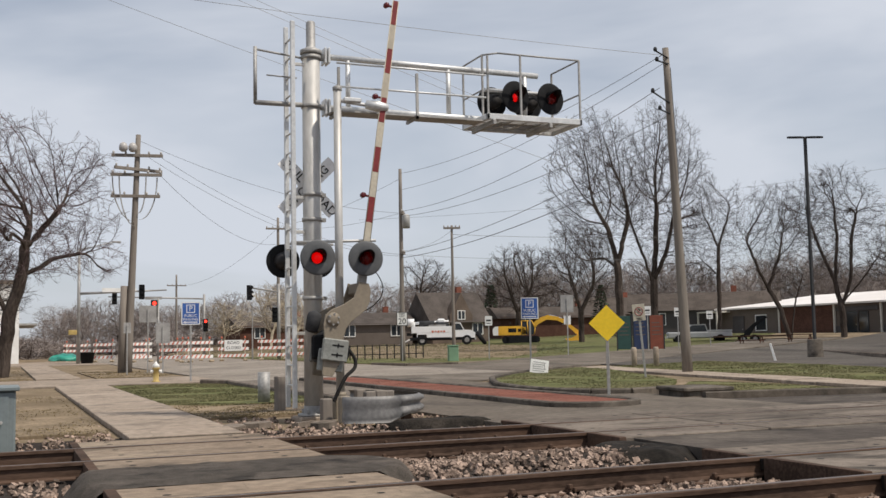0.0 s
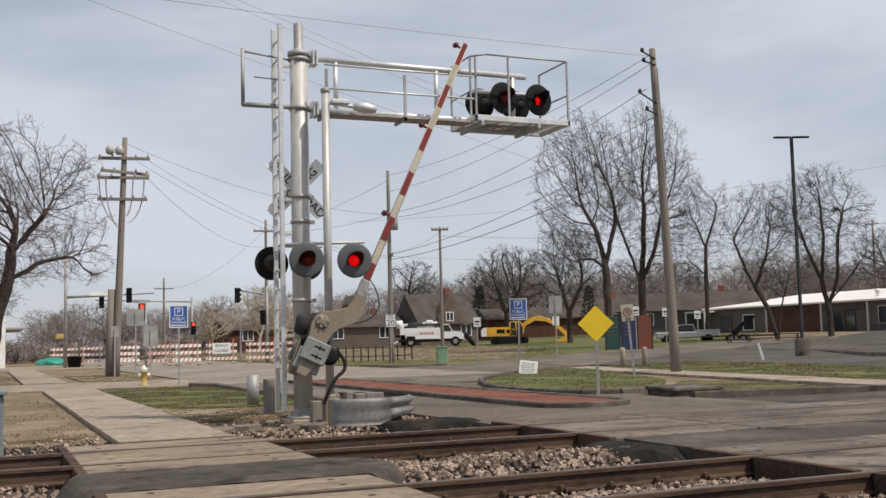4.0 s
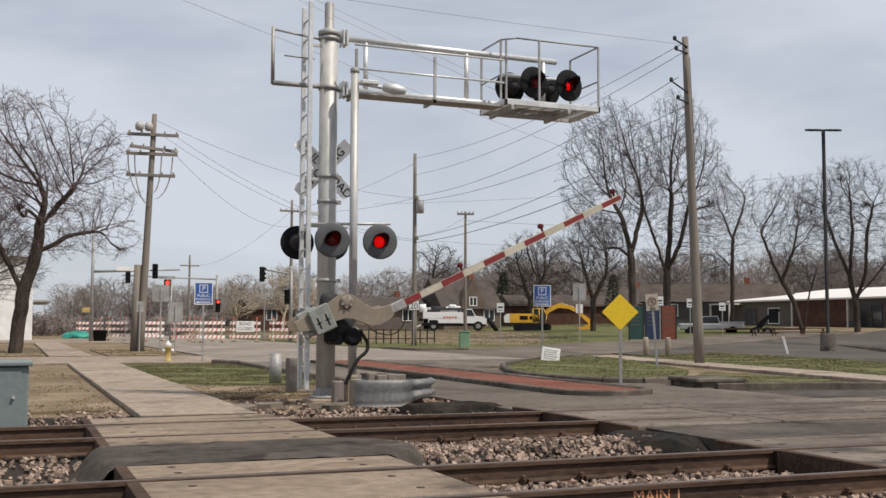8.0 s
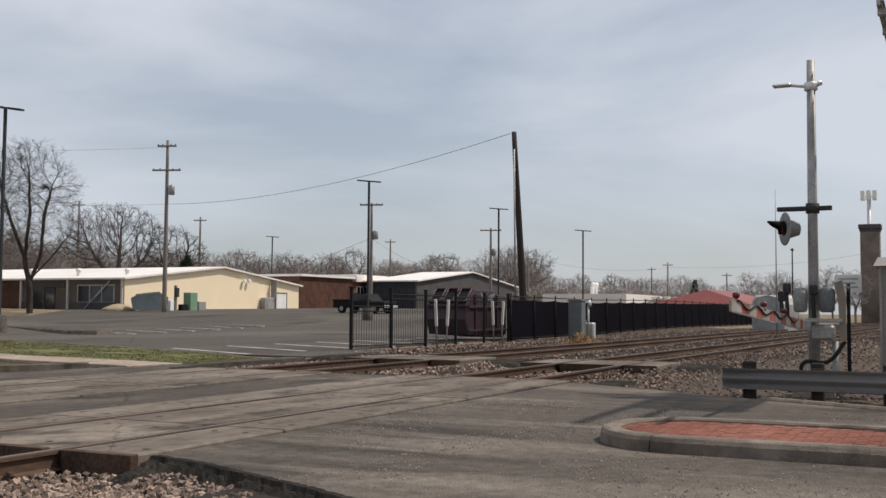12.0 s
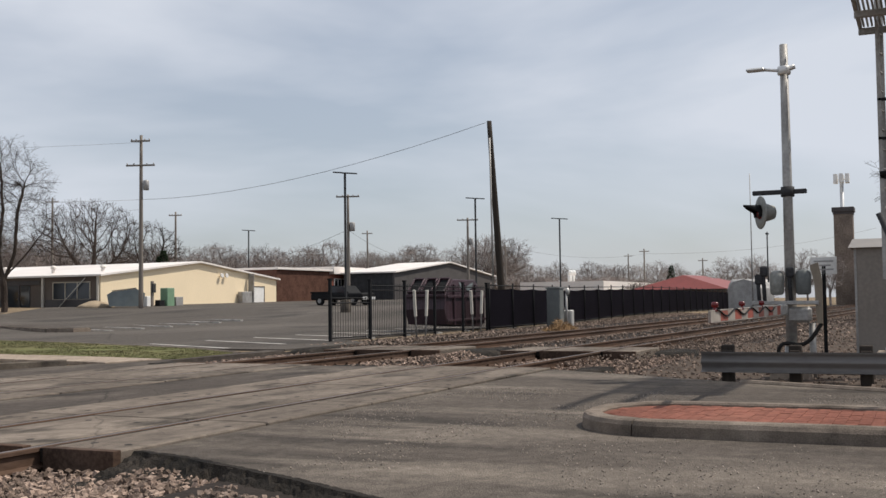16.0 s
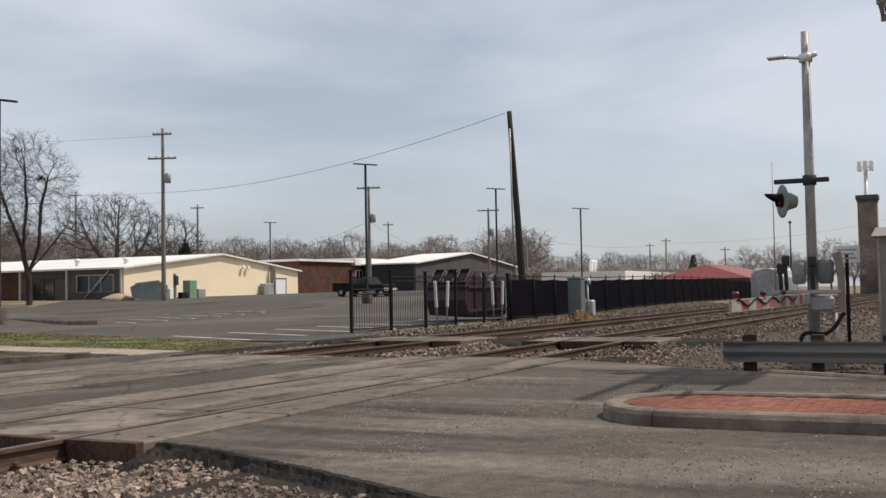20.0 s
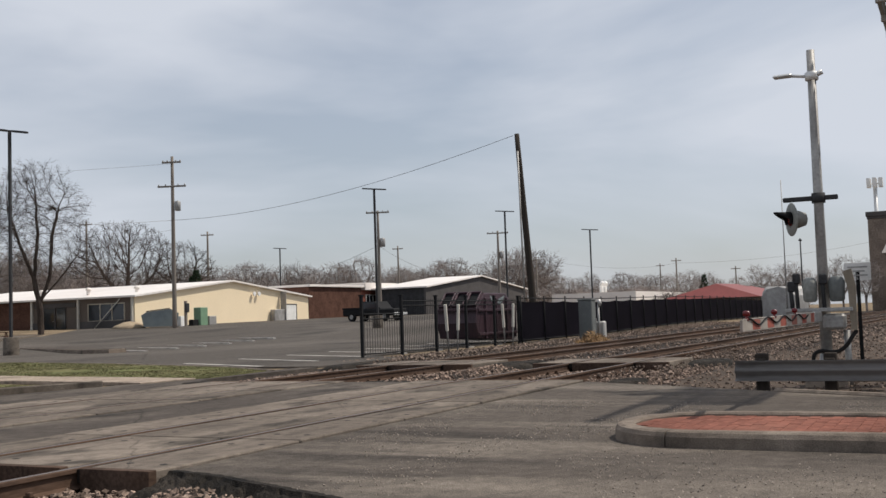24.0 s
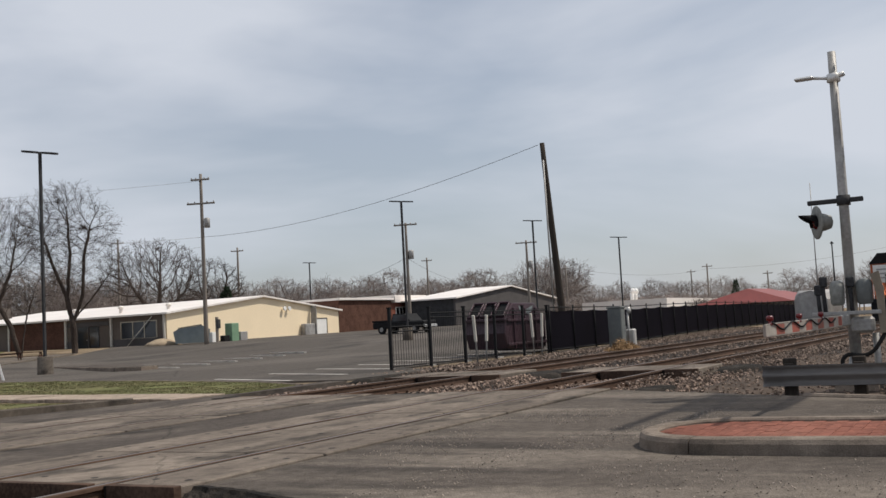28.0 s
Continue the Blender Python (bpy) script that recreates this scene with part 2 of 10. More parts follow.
M["rubber"] = material("black rubber", (0.025, 0.023, 0.022), 0.8, vary=0.3, scale=3, fine=40, bump=0.3)
M["galv"] = material("galvanised steel", (0.5, 0.485, 0.46), 0.5, 0.3, vary=0.1, scale=3.0, fine=18, bump=0.08, stain=0.35, stain_col=(0.3, 0.285, 0.265), stretch=(1, 1, 0.35))
M["galv_dull"] = material("dull zinc steel", (0.36, 0.35, 0.335), 0.6, 0.4, vary=0.2, scale=2.0, fine=20, bump=0.1, stain=0.5, stain_col=(0.2, 0.185, 0.17))
M["alu"] = material("aluminium paint", (0.62, 0.62, 0.61), 0.45, 0.4, vary=0.12, scale=3.0, fine=20, bump=0.06)
M["black"] = material("black paint", (0.014, 0.014, 0.015), 0.75, vary=0.25, scale=3, fine=30, bump=0.1)
M["darkgrey"] = material("charcoal paint", (0.045, 0.045, 0.047), 0.75, vary=0.25, scale=2, fine=30, bump=0.1)
M["tan"] = material("tan gate machine paint", (0.25, 0.208, 0.155), 0.6, 0.1, vary=0.1, scale=3, fine=25, bump=0.08, stain=0.35, stain_col=(0.15, 0.122, 0.09))
M["white"] = material("white paint", (0.78, 0.77, 0.74), 0.6, vary=0.08, scale=2, fine=20, bump=0.1, stain=0.25, stain_col=(0.55, 0.52, 0.47))
M["ivory"] = material("aged white sheeting", (0.5, 0.45, 0.36), 0.6, vary=0.1, scale=3, fine=20, bump=0.05, stain=0.3, stain_col=(0.34, 0.29, 0.22))
M["red"] = material("red sheeting", (0.2, 0.02, 0.02), 0.5, vary=0.15, scale=3, fine=20, bump=0.05)
M["orange"] = material("orange sheeting", (0.52, 0.12, 0.06), 0.5, vary=0.15, scale=3, fine=20, bump=0.05)
M["yellow"] = material("yellow sheeting", (0.88, 0.6, 0.02), 0.5, vary=0.05, scale=3, fine=20, bump=0.03)
M["blue"] = material("blue sheeting", (0.03, 0.1, 0.36), 0.5, vary=0.1, scale=3, fine=20, bump=0.03)
M["green_box"] = material("green utility paint", (0.16, 0.27, 0.17), 0.6, vary=0.12, scale=2, fine=20, bump=0.05)
M["grey_box"] = material("grey green cabinet paint", (0.18, 0.21, 0.215), 0.55, 0.1, vary=0.1, scale=2, fine=20, bump=0.05, stain=0.3, stain_col=(0.2, 0.22, 0.2))
M["steel_box"] = material("stainless bungalow sheet", (0.235, 0.208, 0.182), 0.5, 0.35, vary=0.12, scale=1.5, fine=15, bump=0.06, stain=0.3, stain_col=(0.2, 0.175, 0.15))
M["wood"] = material("weathered pole wood", (0.215, 0.188, 0.163), 0.9, vary=0.12, scale=6, fine=25, bump=0.5, stretch=(1, 1, 0.08))
M["wood_dark"] = material("dark creosote wood", (0.05, 0.042, 0.036), 0.9, vary=0.15, scale=3, fine=25, bump=0.5, stretch=(1, 1, 0.08))
M["bark"] = material("grey brown bark", (0.066, 0.052, 0.044), 0.95, vary=0.35, scale=2.5, fine=18, bump=0.7, stretch=(1, 1, 0.3))
M["twig"] = material("twigs", (0.072, 0.057, 0.05), 0.95, vary=0.3, scale=0.5, fine=4, bump=0.0, per_island=0.3)
# twigs of the distant woods: haze is painted in as a paler colour
M["twig_hazed"] = material("haze-paled far twigs", (0.23, 0.196, 0.178), 0.95, vary=0.3, scale=0.1, fine=1, bump=0.0, per_island=0.35)
M["twig_pale"] = material("budding twigs", (0.42, 0.36, 0.27), 0.95, vary=0.2, scale=0.3, fine=3, bump=0.0, per_island=0.3)
M["twig_bud"] = material("twigs with swelling buds", (0.125, 0.09, 0.088), 0.95, vary=0.3, scale=0.5, fine=4, bump=0.0, per_island=0.35)
M["evergreen"] = material("evergreen needles", (0.035, 0.055, 0.03), 0.9, vary=0.3, scale=0.5, fine=4, bump=0.0, per_island=0.4)
M["wire"] = material("weathered wire", (0.1, 0.1, 0.1), 0.6, 0.3, vary=0.1, bump=0.0)
M["ceramic"] = material("grey insulator", (0.4, 0.38, 0.36), 0.4, vary=0.1, bump=0.0)
M["cream_wall"] = material("cream metal siding", (0.86, 0.71, 0.49), 0.65, vary=0.03, scale=0.3, fine=6, bump=0.03, stain=0.1, stain_col=(0.74, 0.61, 0.42))
M["grey_wall"] = material("grey rendered wall", (0.135, 0.112, 0.096), 0.85, vary=0.12, scale=0.6, fine=10, bump=0.2)
M["slate_wall"] = material("slate siding", (0.085, 0.078, 0.076), 0.75, vary=0.15, scale=0.6, fine=10, bump=0.2)
M["brown_wall"] = material("dark brown brick", (0.095, 0.05, 0.037), 0.9, vary=0.25, scale=1.0, fine=8, bump=0.4)
M["red_wall"] = material("red brick wall", (0.22, 0.085, 0.06), 0.9, vary=0.2, scale=1.0, fine=8, bump=0.3)
M["roof_white"] = material("white metal roof", (0.78, 0.73, 0.68), 0.5, 0.0, vary=0.06, scale=0.3, fine=4, bump=0.05, stain=0.25, stain_col=(0.62, 0.53, 0.48))
M["roof_red"] = material("red metal roof", (0.22, 0.05, 0.042), 0.55, vary=0.12, scale=0.4, fine=5, bump=0.1)
M["roof_brown"] = material("brown shingle roof", (0.085, 0.07, 0.06), 0.95, vary=0.25, scale=0.8, fine=10, bump=0.5)
M["house_wall"] = material("pale lap siding", (0.55, 0.52, 0.46), 0.8, vary=0.1, scale=0.6, fine=8, bump=0.1)
M["mesh_cloth"] = material("black fence screen", (0.014, 0.012, 0.018), 0.9, vary=0.12, scale=0.3, fine=4, bump=0.05)
M["maroon"] = material("maroon dumpster paint", (0.055, 0.027, 0.037), 0.5, 0.2, vary=0.25, scale=1.0, fine=10, bump=0.2, stain=0.4, stain_col=(0.05, 0.035, 0.04))
M["excavator"] = material("excavator yellow", (0.78, 0.42, 0.03), 0.5, vary=0.12, scale=1.0, fine=10, bump=0.05, stain=0.2, stain_col=(0.45, 0.28, 0.08))
M["truck_white"] = material("white vehicle paint", (0.8, 0.8, 0.79), 0.35, vary=0.05, scale=1.0, fine=10, bump=0.0)
M["pickup_paint"] = material("silver vehicle paint", (0.36, 0.36, 0.36), 0.35, 0.3, vary=0.08, scale=1.0, fine=10, bump=0.0)
M["tyre"] = material("tyre", (0.02, 0.02, 0.02), 0.9, vary=0.2, bump=0.2)
M["glass"] = clear_glass("dark glass")
M["banner_green"] = material("green banner", (0.025, 0.07, 0.06), 0.7, vary=0.15, bump=0.05)
M["banner_orange"] = material("orange banner", (0.2, 0.055, 0.03), 0.7, vary=0.15, bump=0.05)
M["bag"] = material("teal plastic sheet", (0.03, 0.3, 0.22), 0.4, vary=0.2, scale=3, bump=0.3)
M["sand"] = material("sand pile", (0.34, 0.27, 0.19), 0.95, vary=0.2, scale=2, fine=20, bump=0.5)
M["leaf_litter"] = material("dry brush", (0.22, 0.14, 0.075), 0.95, vary=0.3, scale=1, fine=8, bump=0.0, per_island=0.4)
M["loco_orange"] = material("locomotive orange", (0.36, 0.09, 0.03), 0.5, vary=0.12, scale=1, fine=8, bump=0.03, stain=0.3, stain_col=(0.3, 0.1, 0.05))
M["lens_red"] = glowing("glowing red flash disc", (1.0, 0.1, 0.12), 2.3, (0.25, 0.01, 0.01))
M["lens_gate"] = glowing("red gate lamp lens", (1.0, 0.03, 0.03), 0.02, (0.075, 0.006, 0.008))
M["lens_stop"] = glowing("red stop light", (1.0, 0.05, 0.03), 3.0)
M["lens_amber"] = glowing("amber light", (1.0, 0.35, 0.03), 1.2, (0.4, 0.2, 0.02))
M["headlight"] = glowing("headlight", (1.0, 0.93, 0.8), 30.0, (0.8, 0.8, 0.8))
M["lamp_disc"] = material("charcoal lamp background", (0.085, 0.087, 0.09), 0.6, vary=0.12, scale=3, fine=30, bump=0.05)
M["lamp_inside"] = material("lamp inside", (0.012, 0.01, 0.01), 0.7, vary=0.2, scale=3, fine=30, bump=0.05)
M["lens_glass"] = tinted_lens("red lens glass")
M["path_asphalt"] = paving("path asphalt", (0.115, 0.096, 0.08), (0.06, 0.052, 0.045), (0.155, 0.13, 0.108), scale=0.9, bump=0.8, speck=0.3)
M["fill_dark"] = paving("oily path asphalt", (0.075, 0.064, 0.054), (0.035, 0.03, 0.026), (0.12, 0.1, 0.084), scale=1.1, bump=1.0, speck=0.35)
M["hydrant"] = material("faded hydrant yellow", (0.42, 0.3, 0.1), 0.7, vary=0.2, scale=4, fine=20, bump=0.1)
M["banner_blue"] = material("dark blue banner", (0.02, 0.035, 0.09), 0.7, vary=0.15, bump=0.05)
M["weight"] = material("weathered counterweight", (0.26, 0.265, 0.245), 0.65, 0.2, vary=0.2, scale=3, fine=20, bump=0.1, stain=0.4, stain_col=(0.16, 0.15, 0.13))

M["street"] = paving("pale worn street", (0.135, 0.113, 0.092), (0.085, 0.072, 0.06), (0.19, 0.162, 0.133), scale=0.3, cracks=0.4, crack_scale=0.2, stretch=(1.2, 0.6, 1))
# far street: its brightening at a low viewing angle is put into the colour
M["street_pale"] = paving("grazing-view pale street", (0.24, 0.205, 0.17), (0.16, 0.138, 0.115), (0.3, 0.26, 0.22), scale=0.25, cracks=0.4, crack_scale=0.15)
M["kerb_dark"] = paving("dark kerb concrete", (0.105, 0.089, 0.074), (0.055, 0.047, 0.04), (0.16, 0.137, 0.113), scale=1.2, per_object=0.1)
M["seal"] = material("rubber flangeway seal", (0.02, 0.017, 0.015), 0.9, vary=0.3, scale=3, fine=30, bump=0.4)
M["cabinet_grey"] = material("dull grey cabinet paint", (0.14, 0.15, 0.145), 0.7, 0.1, vary=0.15, scale=2, fine=20, bump=0.05, stain=0.4, stain_col=(0.1, 0.105, 0.1))
M["gravel_brown"] = material("brown gravel", (0.19, 0.145, 0.117), 0.95, vary=0.4, scale=3.0, fine=30, bump=0.5, per_island=0.5)
M["barricade_orange"] = material("faded barricade sheeting", (0.6, 0.2, 0.14), 0.6, vary=0.15, scale=3, fine=20, bump=0.05)
M["barrier_orange"] = material("dirty orange plastic", (0.24, 0.05, 0.03), 0.7, vary=0.25, scale=2, fine=15, bump=0.1, stain=0.4, stain_col=(0.2, 0.08, 0.05))
M["barrier_white"] = material("dirty white plastic", (0.3, 0.27, 0.235), 0.7, vary=0.15, scale=2, fine=15, bump=0.1, stain=0.5, stain_col=(0.2, 0.17, 0.15))
M["beam"] = material("weathered guard rail steel", (0.2, 0.192, 0.185), 0.6, 0.3, vary=0.2, scale=1.2, fine=20, bump=0.1, stain=0.5, stain_col=(0.12, 0.105, 0.095), stretch=(1, 0.3, 1))
M["sign_white"] = material("white reflective sheeting", (0.93, 0.92, 0.91), 0.5, vary=0.04, scale=3, fine=20, bump=0.02)
M["timber_wall"] = material("dark brown timber siding", (0.13, 0.1, 0.08), 0.85, vary=0.2, scale=0.8, fine=10, bump=0.3)
M["roof_dark"] = material("dark shingle roof", (0.085, 0.072, 0.064), 0.95, vary=0.25, scale=0.8, fine=10, bump=0.5)


# ---- building helpers ----
def sm(x):
    x = max(0.0, min(1.0, x))
    return x * x * (3 - 2 * x)


def gz(x, y):
    """Height of the land: level near the crossing, rising gently towards the far lots."""
    return -0.05 + 0.0125 * max(0.0, min(220.0, math.hypot(x, y)) - 55) * sm((x - 15) / 20) * sm((math.degrees(math.atan2(y, x)) - 8) / 9) + lift(x, y)


def lift(x, y):
    """The far end of the lot stands a little higher, up to the cream hall's apron."""
    return 0.6 * sm((math.hypot(x, y) - 48) / 48) * sm((x - 46) / 27) * sm((y - 18) / 16)


def part(name, bm, material_, parent, label="", smooth=False):
    me = bpy.data.meshes.new(name)
    bm.to_mesh(me)
    bm.free()
    return part_mesh(name, me, material_, parent, label, smooth)


def part_mesh(name, me, material_, parent, label="", smooth=False):
    if not me.materials:
        for m in material_ if isinstance(material_, (list, tuple)) else [material_]:
            me.materials.append(m)
    if smooth:
        me.shade_smooth()
    ob = new(name, me)
    ob.parent = parent
    if label:
        tagged(ob, label)
    return ob


def thing(name, m, label, category, group="", kind=""):
    ob = new(name)
    ob.empty_display_size = 0.2
    ob.matrix_basis = m
    return tagged(ob, label, category, group, kind)


def solo(name, bm, material_, label, category, m=None, group="", kind="", smooth=False):
    """A thing that is one mesh."""
    ob = part(name, bm, material_, None, "", smooth)
    if m is not None:
        ob.matrix_basis = m
    return tagged(ob, label, category, group, kind)


def box(bm, lo, hi, bevel=0.0, m=None, mi=0):
    lo, hi = Vector(lo), Vector(hi)
    c, s = (lo + hi) / 2, hi - lo
    r = bmesh.ops.create_cube(bm, size=1.0, matrix=Matrix.Translation(c) @ Matrix.Diagonal((*s, 1)))
    vs = r["verts"]
    fs = {f for v in vs for f in v.link_faces}
    if bevel:
        es = list({e for v in vs for e in v.link_edges})
        out = bmesh.ops.bevel(bm, geom=es, offset=bevel, segments=1, profile=0.5, affect="EDGES")
        fs = set(out["faces"]) | {f for f in fs if f.is_valid}
        vs = list({v for f in fs for v in f.verts})
    for f in fs:
        f.material_index = mi
    if m is not None:
        bmesh.ops.transform(bm, matrix=m, verts=vs)
    return vs


def rod(bm, p0, p1, r0, r1=None, n=8, mi=0, cap=True):
    p0, p1 = Vector(p0), Vector(p1)
    d = p1 - p0
    m = Matrix.Translation((p0 + p1) / 2) @ d.to_track_quat("Z", "Y").to_matrix().to_4x4()
    r = bmesh.ops.create_cone(bm, cap_ends=cap, segments=n, radius1=r0, radius2=r0 if r1 is None else r1, depth=d.length, matrix=m)
    for f in {f for v in r["verts"] for f in v.link_faces}:
        f.material_index = mi
        f.smooth = len(f.verts) == 4 and n > 5
    return r["verts"]


def lathe(bm, profile, n=20, m=None, mi=0):
    """Turns (radius, z) pairs round the z axis."""
    rings = []
    for r, z in profile:
        rings.append([bm.verts.new((r * math.cos(2 * math.pi * i / n), r * math.sin(2 * math.pi * i / n), z)) for i in range(n)])
    fs = []
    for a, b in zip(rings, rings[1:]):
        for i in range(n):
            f = bm.faces.new((a[i], a[(i + 1) % n], b[(i + 1) % n], b[i]))
            f.smooth, f.material_index = True, mi
            fs.append(f)
    for ring, flip in ((rings[0], True), (rings[-1], False)):
        f = bm.faces.new(list(reversed(ring)) if flip else ring)
        f.material_index = mi
    vs = [v for ring in rings for v in ring]
    if m is not None:
        bmesh.ops.transform(bm, matrix=m, verts=vs)
    return vs


def prism(bm, outline, z0, z1, m=None, mi=0):
    """An upright prism over an outline of (x, y) pairs, counter-clockwise."""
    a = [bm.verts.new((x, y, z0)) for x, y in outline]
    b = [bm.verts.new((x, y, z1)) for x, y in outline]
    k = len(a)
    fs = [bm.faces.new(list(reversed(a))), bm.faces.new(b)]
    fs += [bm.faces.new((a[i], a[(i + 1) % k], b[(i + 1) % k], b[i])) for i in range(k)]
    for f in fs:
        f.material_index = mi
    if m is not None:
        bmesh.ops.transform(bm, matrix=m, verts=a + b)
    return a + b


def extrude_x(bm, profile, x0, x1, mi=0, m=None):
    """A bar along x with a closed (y, z) profile."""
    a = [bm.verts.new((x0, y, z)) for y, z in profile]
    b = [bm.verts.new((x1, y, z)) for y, z in profile]
    k = len(a)
    fs = [bm.faces.new(a), bm.faces.new(list(reversed(b)))]
    fs += [bm.faces.new((a[i], b[i], b[(i + 1) % k], a[(i + 1) % k])) for i in range(k)]
    for f in fs:
        f.material_index = mi
    if m is not None:
        bmesh.ops.transform(bm, matrix=m, verts=a + b)
    return a + b


def sheet(bm, pts, thick=0.06, step=0.0):
    """A slab that follows the land under an outline, its top a little above it."""
    top = [bm.verts.new((x, y, gz(x, y) + z)) for x, y, z in pts]
    low = [bm.verts.new((x, y, gz(x, y) + z - thick)) for x, y, z in pts]
    k = len(pts)
    bm.faces.new(top)
    for i in range(k):
        bm.faces.new((low[i], low[(i + 1) % k], top[(i + 1) % k], top[i]))


def flat(name, outline, z, material_, label, category, thick=0.06, kind="structure", drape=0):
    bm = bmesh.new()
    sheet(bm, [(x, y, z) for x, y in outline], thick)
    bmesh.ops.triangulate(bm, faces=[f for f in bm.faces if len(f.verts) > 4])
    if drape:
        for axis in (0, 1):
            for k in range(int(200 / drape)):
                no = Vector((1 - axis, axis, 0))
                bmesh.ops.bisect_plane(bm, geom=bm.verts[:] + bm.edges[:] + bm.faces[:], plane_co=no * k * drape, plane_no=no)
        bm.normal_update()
        for v in bm.verts:
            if all(f.normal.z > 0.5 for f in v.link_faces):
                v.co.z = gz(v.co.x, v.co.y) + z
    return solo(name, bm, material_, label, category, kind=kind)


def raw_mesh(name, verts, faces):
    me = bpy.data.meshes.new(name)
    me.from_pydata(verts, [], faces)
    me.update()
    return me


def lettering(text, size, material_, parent, m, depth=0.004, name="lettering"):
    cu = bpy.data.curves.new(name, "FONT")
    cu.body, cu.size, cu.extrude, cu.align_x, cu.align_y = text, size, depth, "CENTER", "CENTER"
    tmp = bpy.data.objects.new(name, cu)
    me = bpy.data.meshes.new_from_object(tmp)
    bpy.data.objects.remove(tmp)
    me.materials.clear()
    ob = part_mesh(name, me, material_, parent)
    ob.matrix_basis = m
    return ob


FRONT = pose(0, 0, 0, 90, 0, 0)      # turns flat xy work upright, facing -Y


# ---- land, tracks, roads ----
RAILS = (6.72, 8.22, 11.43, 12.93)      # y of the four rails, heads at z = 0


def bend(x):
    """The tracks swing a little towards -Y beyond the crossing."""
    return -0.025 * max(0.0, x - 25) if x < 400 else -9.4


def land_height(x, y):
    z = gz(x, y) - 0.03
    b = y - bend(x)
    cut = sm((b - 4.6) / 0.9) * sm((15.0 - b) / 0.9)
    return z - 0.2 * cut


def build_land():
    xs = sorted(set([-900, -500, -250, -120, -60] + [-30 + 2 * i for i in range(16)] + [0.5 + 0.75 * i for i in range(40)] + [30 + 4 * i for i in range(30)] + [160, 200, 260, 350, 500, 900, 1500]))
    ys = sorted(set([-600, -300, -120, -50, -20, -10, -5, 0, 3] + [4 + 0.5 * i for i in range(26)] + [17 + 3 * i for i in range(40)] + [150, 190, 260, 400, 700, 1500]))
    vs = [(x, y, land_height(x, y)) for y in ys for x in xs]
    k = len(xs)
    fs = [(j * k + i, j * k + i + 1, (j + 1) * k + i + 1, (j + 1) * k + i) for j in range(len(ys) - 1) for i in range(k - 1)]
    me = raw_mesh("ground", vs, fs)
    ob = part_mesh("ground", me, [M["earth"], M["bed"], M["dirt"]], None, "", True)
    for p in me.polygons:
        b = p.center.y - bend(p.center.x)
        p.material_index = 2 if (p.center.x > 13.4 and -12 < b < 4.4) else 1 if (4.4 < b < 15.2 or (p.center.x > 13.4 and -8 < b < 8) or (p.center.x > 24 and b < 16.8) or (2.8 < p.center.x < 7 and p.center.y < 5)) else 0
    tagged(ob, "bare dry earth and gravel land sloping up to the horizon", "ground", kind="structure")


build_land()

# road, lanes and lots
flat("road_near", [(5.9, -40), (13.6, -40), (13.65, -1.5), (14.0, 0.4), (15.1, 2.4), (17.2, 5.85), (6.78, 5.85), (6.64, 5.3), (6.4, 4.76), (6.2, 4.3), (6.06, 3.95), (5.78, 3.41), (5.48, 2.83), (5.13, 0.5), (4.78, -2), (4.38, -8), (4.3, -12)], 0.03, M["asphalt_dust"],
     "dusty grey asphalt road with pale gravel scattered along it", "road", thick=0.3)
flat("road_between_tracks", [(6.75, 9.04), (17.2, 9.04), (17.2, 10.58), (6.75, 10.58)], 0.035, M["asphalt"], "dark asphalt strip between the two tracks", "road", thick=0.3)
flat("road_far", [(6.55, 13.7), (12.4, 13.7), (12.4, 34.6), (6.45, 34.6), (6.45, 19)], 0.0202, M["street"], "worn grey asphalt street beyond the tracks", "road", thick=0.2)
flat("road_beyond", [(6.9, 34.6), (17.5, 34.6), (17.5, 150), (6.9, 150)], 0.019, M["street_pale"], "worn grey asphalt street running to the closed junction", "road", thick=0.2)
flat("road_apron", [(12.4, 13.78), (17.6, 13.78), (18.4, 14.9), (22.9, 14.9), (23.0, 15.5), (17.4, 15.6), (13.0, 16.3), (12.4, 16.4)], 0.018, M["asphalt"], "asphalt apron beside the far track", "road", thick=0.2)
flat("side_street", [(12.4, 28.6), (13.2, 28.6), (17.0, 34.2), (24.5, 41.0), (62.0, 66.0), (59.0, 71.5), (18.5, 47.5), (12.4, 47.5)], 0.017, M["street"], "side street curving off towards the parking lot", "road", thick=0.2)
flat("cross_street", [(-60, 34.7), (6.9, 34.7), (6.9, 41.8), (-60, 41.8)], 0.016, M["concrete"], "pale concrete driveway crossing the sidewalk", "road", thick=0.2)
flat("junction", [(-60, 76), (6.9, 76), (6.9, 95), (-60, 95)], 0.014, M["concrete"], "pale concrete cross street at the junction", "road", thick=0.2)
flat("parking_lot", [(23.4, 15.2), (28.0, 15.2), (30, 17.3), (105, 19.4), (140, 25), (140, 64), (74, 64), (70, 70), (60, 64), (24.5, 41.0)], 0.02, M["lot"], "large worn asphalt parking lot with faded stall lines", "lot", thick=0.15, drape=5)


